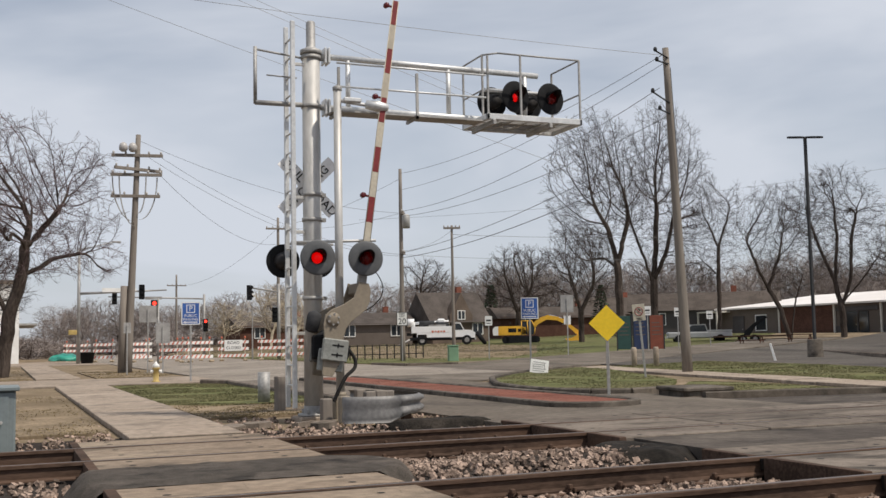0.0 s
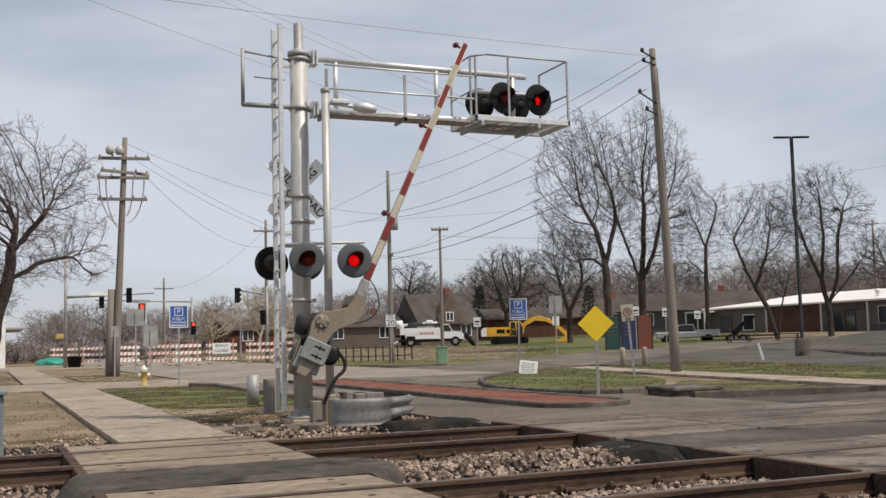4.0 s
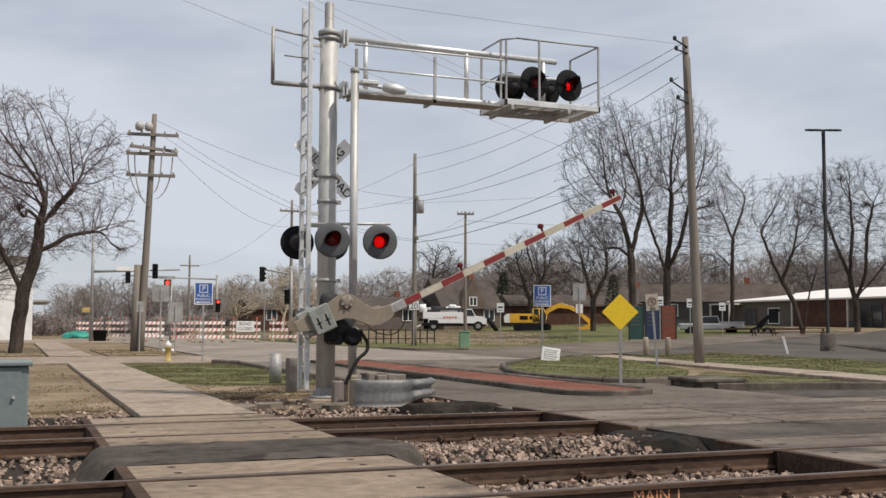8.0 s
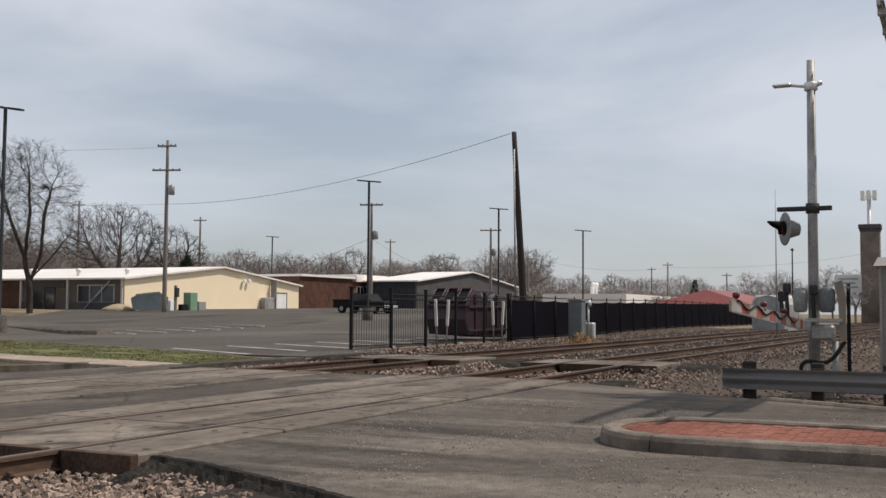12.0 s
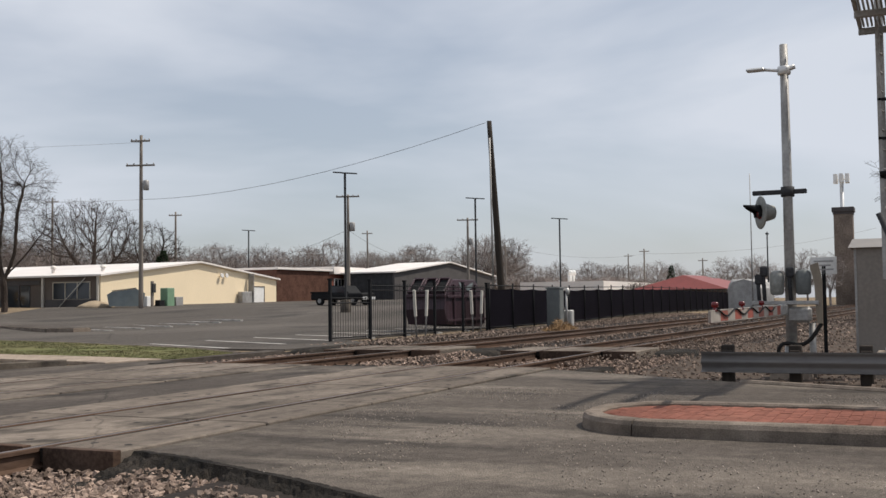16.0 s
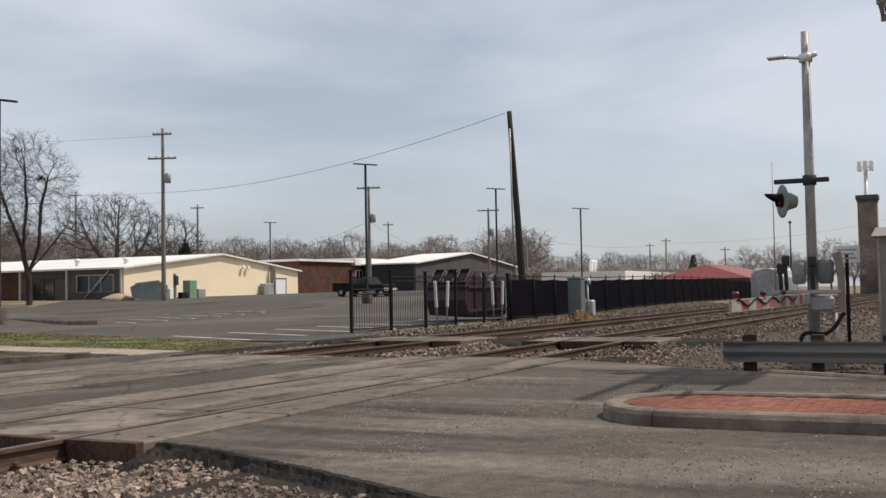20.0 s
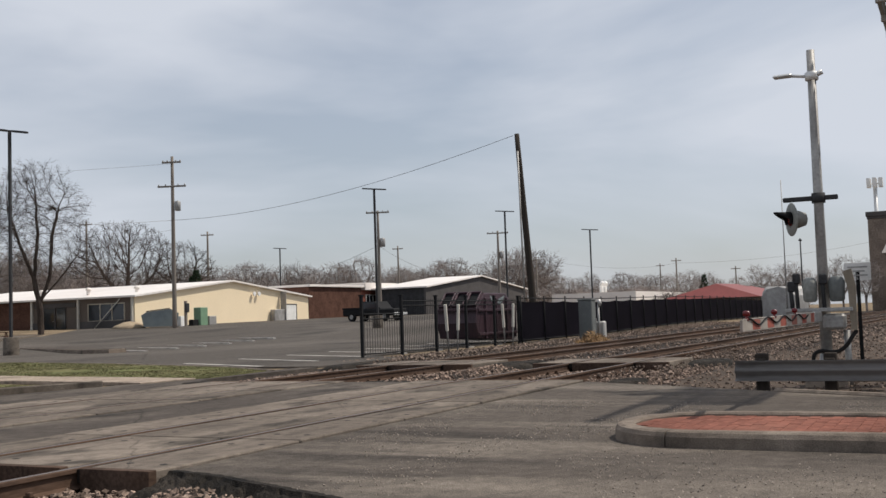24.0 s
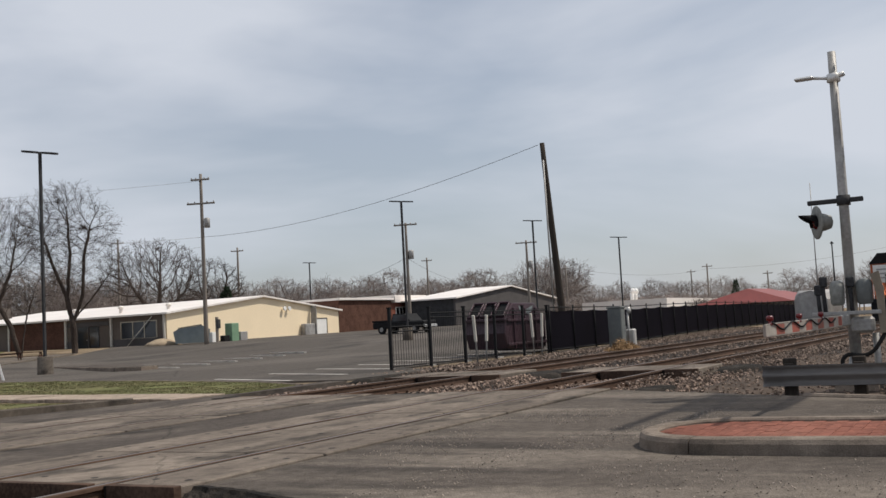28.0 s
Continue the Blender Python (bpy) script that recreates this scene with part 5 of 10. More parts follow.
LAWNS = (
    ("lawn_west", [(3.1, 22.0), (3.9, 21.0), (5.2, 21.4), (6.3, 20.8), (6.3, 32.6), (5.6, 33.8), (3.1, 33.8)], "turf", "short green grass verge beside the sidewalk", 5200, "grass"),
    ("verge_worn", [(3.1, 17.6), (6.35, 17.6), (6.3, 20.8), (5.2, 21.4), (3.9, 21.0), (3.1, 22.0)], "earth", "bare worn earth and straw before the signal mast", 900, "straw"),
    ("verge_dry", [(-6, 15.6), (1.4, 15.6), (1.4, 28.0), (-6, 28.0)], "earth", "dry straw-coloured grass beside the sidewalk", 1800, "straw"),
    ("verge_dry_far", [(-8, 42.0), (1.0, 42.0), (1.0, 62.0), (-8, 62.0)], "earth", "bare dry verge under the trees", 900, "straw"),
    ("verge_pole", [(3.4, 42.2), (6.6, 42.2), (6.6, 54.0), (3.4, 54.0)], "earth", "bare dry earth round the utility pole", 500, "straw"),
    ("lawn_corner", [(12.25, 19.35), (13.4, 19.6), (16.4, 23.6), (20.0, 33.0), (20.6, 36.0), (17.6, 33.7), (15.3, 31.0), (13.3, 28.1), (12.4, 26.1), (11.6, 24.1), (11.22, 22.2), (11.22, 20.7), (11.6, 19.75)], "turf", "grass corner plot behind the kerb", 2600, "grass"),
    ("lawn_strip", [(17.7, 16.2), (18.9, 15.1), (21.4, 15.4), (23.2, 18.0), (26.2, 25.0), (28.2, 31.0), (29.6, 40.5), (22.4, 37.0), (20.0, 28.0)], "turf", "long green grass strip beside the parking lot", 6500, "grass"),
    ("lawn_kerb", [(13.0, 17.2), (16.6, 16.2), (17.2, 20.5), (16.9, 23.2), (16.5, 23.2), (13.5, 19.4)], "turf", "thin grass between the kerb and the sidewalk", 1500, "grass"),
    ("lawn_far", [(18.6, 49.0), (20.6, 48.2), (30.0, 54.2), (58.0, 72.6), (70, 84), (70, 130), (18.6, 130)], "turf", "wide far lawn with bare patches", 7000, "grass"),
)


def inside(x, y, poly):
    hit = False
    for (ax, ay), (bx, by) in zip(poly, poly[1:] + poly[:1]):
        if (ay > y) != (by > y) and x < (bx - ax) * (y - ay) / (by - ay) + ax:
            hit = not hit
    return hit


def blades(poly, count, seed, height, z):
    """Tufts of three blades, thinner where the turf is bare."""
    rnd = random.Random(seed)
    x0, x1 = min(p[0] for p in poly), max(p[0] for p in poly)
    y0, y1 = min(p[1] for p in poly), max(p[1] for p in poly)
    vs, fs, done, tries = [], [], 0, 0
    while done < count and tries < count * 6:
        tries += 1
        x = rnd.uniform(x0, x1)
        y = y0 + (y1 - y0) * rnd.random() ** 1.5
        if not inside(x, y, poly) or noise.noise(Vector((x * 0.7, y * 0.7, seed))) < -0.25:
            continue
        far = max(1.0, math.hypot(x, y) / 25)
        for _ in range(3):
            a, h, w = rnd.uniform(0, 6.28), height * rnd.uniform(0.5, 1.2) * far ** 0.4, 0.012 * far
            dx, dy, k = math.cos(a), math.sin(a), len(vs)
            ox, oy = x + rnd.uniform(-0.06, 0.06) * far, y + rnd.uniform(-0.06, 0.06) * far
            g = gz(ox, oy) + z
            vs += [(ox - dy * w, oy + dx * w, g), (ox + dy * w, oy - dx * w, g), (ox + dx * h * 0.5, oy + dy * h * 0.5, g + h)]
            fs.append((k, k + 1, k + 2))
        done += 1
    return vs, fs


for k, (nm, poly, mt, lab, count, blade) in enumerate(LAWNS):
    top = 0.07 if nm == "lawn_corner" else {"lawn_far": 0.008, "lawn_strip": 0.032}.get(nm, 0.012)
    lawn = flat(nm, poly, top, M[mt], lab, "lawn", thick=0.1)
    vs, fs = blades(poly, int(count * 1.8), k, 0.02, top - 0.002)
    tagged(part_mesh("grass", raw_mesh("grass", vs, fs), M[blade], lawn), kind="stuff")

# painted stall lines on the lot
for i in range(15):
    x, y, half = (24.9 + 2.75 * i, 19.5, 2.5) if i < 9 else (41.5 + 2.8 * (i - 9), 39.4 + 0.5 * (i - 9), 4.7)
    bm = bmesh.new()
    box(bm, (-0.09, -half, -0.2), (0.09, half, 0.004))
    solo("stall_line", bm, M["line"] if "line" in M else M.setdefault("line", material("faded line paint", (0.5, 0.47, 0.43), 0.9, vary=0.2, scale=2, fine=20, bump=0.1, stain=0.6, stain_col=(0.2, 0.19, 0.18))), "faded white parking stall line on the asphalt", "road marking", pose(x, y, gz(x, y) + 0.022, 0, 0, -27), group="stall lines in the lot", kind="structure")
bm = bmesh.new()
prism(bm, [(-7.5, -1.0), (7.5, -1.0), (8.2, 0.0), (7.5, 1.0), (-7.5, 1.0), (-8.2, 0)], -0.1, 0.14)
solo("lot_island", bm, M["kerb"], "long concrete kerbed island in the parking lot", "island", pose(41.7, 42.8, gz(41.7, 42.8), 0, 0, 59), kind="structure")
bm = bmesh.new()
prism(bm, [(-7.3, -0.85), (7.3, -0.85), (7.9, 0.0), (7.3, 0.85), (-7.3, 0.85), (-7.9, 0)], 0.1, 0.15)
solo("island_fill", bm, M["asphalt"], "dark gravel fill of the parking lot island", "island", pose(41.7, 42.8, gz(41.7, 42.8), 0, 0, 59), kind="structure")


# ---- buildings ----
def window(parent, x, y, z, w, h, face, panes=1, material_frame=None, name="window"):
    """A framed window in a wall; face: degrees the outside looks from -Y."""
    bm = bmesh.new()
    f = 0.08
    for a, b in (((-w / 2 - f, 0.0), (w / 2 + f, f)), ((-w / 2 - f, h + f), (w / 2 + f, h + 2 * f)), ((-w / 2 - f, f), (-w / 2, h + f)), ((w / 2, f), (w / 2 + f, h + f))):
        box(bm, (a[0], -0.06, a[1]), (b[0], 0.03, b[1]))
    for k in range(1, panes):
        x0 = -w / 2 + w * k / panes
        box(bm, (x0 - f / 2, -0.06, f), (x0 + f / 2, 0.03, h + f))
    fr = part(name, bm, material_frame or M["white"], parent)
    fr.matrix_basis = pose(x, y, z, 0, 0, face)
    for k in range(panes):
        bm = bmesh.new()
        x0, x1 = -w / 2 + w * k / panes, -w / 2 + w * (k + 1) / panes
        box(bm, (x0, -0.02, f), (x1, 0.0, h + f))
        part("pane", bm, M["glass"], fr)
    return fr


def door(parent, x, y, z, w, h, face, material_, label):
    bm = bmesh.new()
    box(bm, (-w / 2, -0.03, 0), (w / 2, 0.03, h), 0.01)
    d = part("door", bm, material_, parent, label)
    d.matrix_basis = pose(x, y, z, 0, 0, face)
    bm = bmesh.new()
    for a, b in (((-w / 2 - 0.1, 0), (-w / 2, h + 0.1)), ((w / 2, 0), (w / 2 + 0.1, h + 0.1)), ((-w / 2, h), (w / 2, h + 0.1))):
        box(bm, (a[0], -0.06, a[1]), (b[0], 0.02, b[1]))
    part("door_frame", bm, M["slate_wall"], d)
    bm = bmesh.new()
    rod(bm, (w / 2 - 0.12, -0.09, 1.0), (w / 2 - 0.12, -0.03, 1.0), 0.03, n=8)
    part("door_handle", bm, M["galv"], d)
    return d


def gable_hall(name, x0, x1, y0, y1, z, eave, apex, wall_mats, roof_mat, label, over=0.35):
    """A hall whose ridge runs along y, with gable ends; wall_mats: south, west, east, north."""
    t = thing(name, pose(0, 0, z), label, "building")
    xc = (x0 + x1) / 2
    for key, y, mt in (("gable_wall", y0, wall_mats[0]), ("gable_wall", y1, wall_mats[3])):
        bm = bmesh.new()
        vs = [bm.verts.new(p) for p in ((x0, y, -1), (x1, y, -1), (x1, y, eave), (xc, y, apex), (x0, y, eave))]
        f = bm.faces.new(vs)
        r = bmesh.ops.extrude_face_region(bm, geom=[f])
        bmesh.ops.translate(bm, vec=(0, 0.25 if y == y0 else -0.25, 0), verts=[v for v in r["geom"] if isinstance(v, bmesh.types.BMVert)])
        part(key, bm, mt, t)
    for key, xa, xb, mt in (("side_wall", x0, x0 + 0.25, wall_mats[1]), ("side_wall", x1 - 0.25, x1, wall_mats[2])):
        bm = bmesh.new()
        box(bm, (xa, y0 + 0.26, -1), (xb, y1 - 0.26, eave - 0.02))
        part(key, bm, mt, t)
    s = (apex - eave) / (xc - x0)
    for sgn in (-1, 1):
        bm = bmesh.new()
        xe = xc + sgn * (xc - x0 + over)
        ze = eave - s * over
        a = [bm.verts.new(p) for p in ((xe, y0 - over, ze), (xe, y1 + over, ze), (xc, y1 + over, apex), (xc, y0 - over, apex))]
        b = [bm.verts.new(v.co + Vector((0, 0, 0.16))) for v in a]
        bm.faces.new(a), bm.faces.new(list(reversed(b)))
        for i in range(4):
            bm.faces.new((a[i], b[i], b[(i + 1) % 4], a[(i + 1) % 4]))
        part("roof_slope", bm, roof_mat, t, "pale metal roof slope")
    return t


Z1 = 0.78
hall = gable_hall("cream_hall", 72.4, 100.0, 66.0, 96.0, Z1, 3.05, 4.55, (M["cream_wall"], M["grey_wall"], M["cream_wall"], M["cream_wall"]), M["roof_white"], "long low cream metal-sided building with a grey west front")
# west front: brown brick bay, windows, doors, dark wainscot
bm = bmesh.new()
box(bm, (72.3, 78.5, -0.5), (72.42, 86.0, 2.95))
part("brick_bay", bm, M["brown_wall"], hall, "dark brown brick bay")
for ya, yb in ((66.3, 72.4), (75.4, 78.4)):
    bm = bmesh.new()
    box(bm, (72.32, ya, -0.5), (72.42, yb, 1.0))
    part("wainscot", bm, M["slate_wall"], hall, "dark slate wainscot")
window(hall, 72.38, 69.3, 0.95, 4.2, 1.45, -90, 3, M["ivory"])
for y in (66.2, 72.6, 78.4, 86.1):
    bm = bmesh.new()
    box(bm, (72.2, y - 0.09, -0.5), (72.38, y + 0.09, 3.0))
    part("corner_trim", bm, M["house_wall"], hall)
bm = bmesh.new()
box(bm, (72.31, 73.0, 2.35), (72.42, 78.2, 2.75), 0.02)
part("sign_band", bm, M["slate_wall"], hall, "dark band over the entrance")
door(hall, 72.34, 76.2, 0.1, 1.3, 2.2, -90, M["glass"], "dark glazed entrance door")
bm = bmesh.new()
box(bm, (72.3, 74.2, 0.0), (72.4, 75.3, 2.3), 0.02)
part("side_light", bm, M["glass"], hall, "dark glazed side light")
bm = bmesh.new()
rod(bm, (72.0, 70.6, 0.15), (72.25, 67.6, 2.9), 0.05, n=6)
part("leaning_pole", bm, M["house_wall"], hall, "pale pole leaning on the wall")
window(hall, 72.38, 89.0, 0.7, 1.6, 1.5, -90, 1)
door(hall, 72.36, 92.6, -0.1, 1.6, 2.3, -90, M["slate_wall"], "dark side door")
door(hall, 96.2, 65.96, -0.2, 2.6, 2.4, 0, M["white"], "white roll-up door")
for x, z in ((89.6, 3.35), (90.4, 3.35)):
    bm = bmesh.new()
    lathe(bm, ((0.05, 0), (0.22, 0.2), (0.22, 0.34)), 12, pose(x, 65.95, z) @ FRONT)
    part("wall_floodlight", bm, M["white"], hall)
for x, y in ((75, 74), (75, 80), (76, 69)):
    bm = bmesh.new()
    rod(bm, (x, y, 3.3), (x, y, 3.9), 0.18, n=10)
    lathe(bm, ((0.18, 3.9), (0.3, 3.92), (0.22, 4.15), (0.05, 4.2)), 12, pose(x, y, 0))
    part("roof_vent", bm, M["roof_white"], hall)
bm = bmesh.new()
box(bm, (94.5, 65.2, 0.0), (94.6, 65.9, 3.6))
box(bm, (92.6, 65.3, 0.2), (94.4, 65.9, 1.7), 0.05)
part("service_entrance", bm, M["galv_dull"], hall, "grey electrical service boxes")
# canopy at the north end of the west front
bm = bmesh.new()
box(bm, (70.6, 94.0, 2.75), (72.4, 97.5, 2.9))
box(bm, (70.6, 94.0, 0.0), (70.75, 94.15, 2.75))
box(bm, (70.6, 97.3, 0.0), (70.75, 97.45, 2.75))
part("porch", bm, M["house_wall"], hall, "small pale porch canopy")

brown = thing("brown_shop", pose(0, 0, 0.9), "dark brown flat-roofed brick building with a bright roof edge", "building")
for nm, lo, hi, mt in (("wall", (100.4, 66.2, -1), (112, 78, 4.1), "brown_wall"), ("roof", (100.3, 65.9, 4.1), (112.3, 78.4, 4.35), "roof_white"), ("brick_bay", (112.05, 66.3, -1), (120, 78, 3.8), "red_wall"), ("bay_roof", (112.35, 65.8, 3.8), (120.3, 78.4, 4.7), "roof_white")):
    bm = bmesh.new()
    box(bm, lo, hi, 0.02)
    part(nm, bm, M[mt], brown)
window(brown, 114.4, 66.25, 1.6, 2.4, 1.5, 0, 3)
window(brown, 117.8, 66.25, 1.6, 2.4, 1.5, 0, 3)
window(brown, 114.4, 66.25, -0.2, 2.4, 1.3, 0, 3)
window(brown, 117.8, 66.25, -0.2, 2.4, 1.3, 0, 3)
# the west wall's darker material stands in for its shaded side
dark = gable_hall("dark_shed", 114.0, 146.0, 58.4, 65.4, 0.95, 3.8, 5.4, (M["slate_wall"], M["darkgrey"], M["slate_wall"], M["slate_wall"]), M["roof_white"], "dark slate metal shed with a white roof")
dark.matrix_basis = pose(0, 0, 0.95)
for x, w, z in ((140, 60, 2.6), (190, 50, 2.9)):
    bm = bmesh.new()
    box(bm, (x, 40, -1), (x + w, 52, z))
    t = solo("long_shed", bm, M["roof_white"], "long low white-roofed shed beyond the fence", "building", pose(0, 0, 1.1))
    if x == 140:
        for vx in (147.0, 148.6):
            bm = bmesh.new()
            rod(bm, (vx, 47, z - 0.1), (vx, 47, z + 1.3), 0.28, n=12)
            rod(bm, (vx, 47, z + 1.2), (vx - 0.5, 46.7, z + 1.55), 0.28, n=12)
            rod(bm, (vx - 0.5, 46.7, z + 1.55), (vx - 0.9, 46.5, z + 1.2), 0.28, n=12)
            part("roof_vent", bm, M["white"], t, "hooked white roof vent")
red = thing("red_roof_building", pose(140.5, 27.0, 0.75, 0, 0, -8) @ Matrix.Diagonal((0.66, 0.7, 0.86, 1)), "low building with a red hipped metal roof behind the fence", "building")
bm = bmesh.new()
box(bm, (-12, -8, -1), (12, 8, 1.9))
part("wall", bm, M["grey_wall"], red)
for x, w, hgt in ((-4.5, 9.5, 3.9), (6.5, 6.5, 3.6)):
    bm = bmesh.new()
    base = [bm.verts.new(p) for p in ((x - w, -9, 1.8), (x + w, -9, 1.8), (x + w, 9, 1.8), (x - w, 9, 1.8))]
    top = [bm.verts.new(p) for p in ((x - w * 0.62, 0, hgt), (x + w * 0.62, 0, hgt))]
    for f in ((base[0], base[1], top[1], top[0]), (base[1], base[2], top[1]), (base[2], base[3], top[0], top[1]), (base[3], base[0], top[0])):
        bm.faces.new(f)
    bm.faces.new(list(reversed(base)))
    part("roof", bm, M["roof_red"], red, "red hipped metal roof")
t = thing("storage_tank", pose(118.5, 17.6, gz(118, 17.6), 0, 0, 100), "grey horizontal steel storage tank on saddles behind the track", "tank")
bm = bmesh.new()
lathe(bm, ((0.1, -2.35), (0.7, -2.2), (1.1, -1.95), (1.25, -1.7), (1.25, 1.7), (1.1, 1.95), (0.7, 2.2), (0.1, 2.35)), 24, pose(0, 0, 1.95, 0, 90, 0))
part("tank", bm, M["galv_dull"], t, "", True)
for x in (-1.3, 1.3):
    bm = bmesh.new()
    box(bm, (x - 0.15, -1.0, -0.3), (x + 0.15, 1.0, 1.1), 0.02)
    part("saddle", bm, M["concrete"], t)

chimney = thing("brick_chimney", pose(171.5, 11.4, 0.2) @ Matrix.Scale(1.8, 4), "tall square weathered masonry chimney", "chimney")
bm = bmesh.new()
box(bm, (-0.75, -0.75, -0.9), (0.75, 0.75, 7.6), 0.03)
part("shaft", bm, M["chimney"] if "chimney" in M else M.setdefault("chimney", material("chimney masonry", (0.2, 0.165, 0.135), 0.95, vary=0.25, scale=1.0, fine=8, bump=0.5, stain=0.4, stain_col=(0.12, 0.1, 0.085))), chimney)
bm = bmesh.new()
box(bm, (-0.88, -0.88, 7.6), (0.88, 0.88, 8.0), 0.03)
box(bm, (-0.8, -0.8, 7.4), (0.8, 0.8, 7.6), 0.02)
part("cap", bm, M["slate_wall"], chimney)
bm = bmesh.new()
box(bm, (-4.5, -5, -1), (3, -1.0, 2.4))
part("boiler_house", bm, M["red_wall"], chimney)

tower = thing("cell_tower", pose(250, 16.8, 2.0), "slim white cell tower with an antenna head", "tower")
bm = bmesh.new()
rod(bm, (0, 0, -1), (0, 0, 25), 0.55, 0.4, 12)
part("shaft", bm, M["alu"], tower)
for k in range(6):
    a = radians(60 * k)
    bm = bmesh.new()
    box(bm, (1.4 * math.cos(a) - 0.42, 1.4 * math.sin(a) - 0.42, 24.2), (1.4 * math.cos(a) + 0.42, 1.4 * math.sin(a) + 0.42, 26.2))
    rod(bm, (0, 0, 25), (1.6 * math.cos(a), 1.6 * math.sin(a), 25), 0.08, n=6)
    part("antenna_panel", bm, M["white"], tower)


def house(name, x, y, w, d, eave, apex, turn, wall_m, roof_m, label, dormer=False):
    z = gz(x, y)
    t = thing(name, pose(x, y, z, 0, 0, turn), label, "house")
    bm = bmesh.new()
    box(bm, (-w / 2, -d / 2, -1), (w / 2, d / 2, eave))
    part("wall", bm, wall_m, t)
    bm = bmesh.new()
    vs = [[bm.verts.new((sx * (w / 2 + 0.4), yy, zz)) for yy, zz in ((-d / 2 - 0.4, eave - 0.2), (0, apex), (d / 2 + 0.4, eave - 0.2))] for sx in (-1, 1)]
    a, b = vs
    bm.faces.new((a[0], b[0], b[1], a[1])), bm.faces.new((a[1], b[1], b[2], a[2])), bm.faces.new(a), bm.faces.new(list(reversed(b))), bm.faces.new((a[0], a[2], b[2], b[0]))
    part("roof", bm, roof_m, t)
    if dormer:
        bm = bmesh.new()
        prism(bm, [(-1.4, eave - 0.4), (1.4, eave - 0.4), (1.4, eave + 0.6), (0, apex - 0.2), (-1.4, eave + 0.6)], d / 2 - 1.6, d / 2 + 0.2, FRONT)
        part("dormer", bm, M["timber_wall"], t)
        window(t, 0, -d / 2 - 0.22, eave + 0.1, 0.8, 0.9, 0, 2)
    for k in (-0.3, 0.3):
        window(t, k * w, -d / 2 - 0.02, 0.9, 1.2, 1.2, 0, 2)
    bm = bmesh.new()
    box(bm, (w * 0.2, 0.2, apex - 0.6), (w * 0.2 + 0.6, 0.8, apex + 0.7))
    part("house_chimney", bm, M["red_wall"], t)
    return t


house("cottage", 48.6, 116, 7.0, 8, 2.5, 5.9, 0, M["timber_wall"], M["roof_dark"], "small dark timber house with a steep brown roof and dormer", True)
house("cottage", 76.0, 125, 12, 9, 2.6, 4.8, -10, M["grey_wall"], M["roof_brown"], "low grey house with a brown roof among trees")
house("garage", 39.5, 118, 9, 7, 2.4, 3.7, -10, M["grey_wall"], M["roof_dark"], "grey garage with a shallow brown roof")
house("bungalow_house", 74.0, 101, 16, 8, 2.7, 4.6, -35, M["slate_wall"], M["roof_brown"], "long dark bungalow with a brown shingle roof")
house("long_house", 66.0, 122, 16, 8, 2.4, 3.7, -12, M["brown_wall"], M["roof_brown"], "long dark brick house behind the lawn")
house("far_shop", 32.0, 131, 12, 8, 2.4, 3.6, 4, M["brown_wall"], M["roof_brown"], "long low dark shop behind the barricades")

white_shop = thing("white_shop", pose(-3.9, 104, 0), "white rendered shop front with a small awning beside the street", "building")
bm = bmesh.new()
box(bm, (-12, -14, -0.5), (5.2, 14, 6.2))
part("wall", bm, M["white"], white_shop)
bm = bmesh.new()
box(bm, (-12.2, -14.2, 6.2), (5.4, 14.2, 6.5))
part("parapet", bm, M["kerb"], white_shop)
for y in (-9, -3, 3, 9):
    window(white_shop, 5.22, y, 0.9, 2.4, 1.6, 90, 2, M["darkgrey"])
bm = bmesh.new()
box(bm, (5.2, -12, 3.0), (6.6, 2, 3.15))
part("awning", bm, M["galv_dull"], white_shop)
bm = bmesh.new()
box(bm, (-9, -6, -0.5), (4, 6, 4.0))
solo("brick_shop", bm, M["red_wall"], "small red brick building farther along the street", "building", pose(-3.0, 118, 0))


# ---- poles and wires ----
def sag_line(bm, a, b, sag, r=0.012, n=14):
    a, b = Vector(a), Vector(b)
    prev = None
    for i in range(n + 1):
        u = i / n
        p = a.lerp(b, u) - Vector((0, 0, 4 * sag * u * (1 - u)))
        ring = [bm.verts.new(p + Vector((0, 0, r)).copy() if k == 0 else p + Vector((r * 0.87 * (1 if k == 1 else -1) * 0.7, r * 0.87 * (1 if k == 1 else -1) * 0.7, -r * 0.5))) for k in range(3)]
        if prev:
            for k in range(3):
                bm.faces.new((prev[k], ring[k], ring[(k + 1) % 3], prev[(k + 1) % 3]))
        prev = ring


def wire_span(label, spans):
    t = thing("overhead_wires", Matrix(), label, "power line", group="overhead wires")
    for a, b, sag, r in spans:
        bm = bmesh.new()
        sag_line(bm, a, b, sag, r)
        part("wire", bm, M["wire"], t)


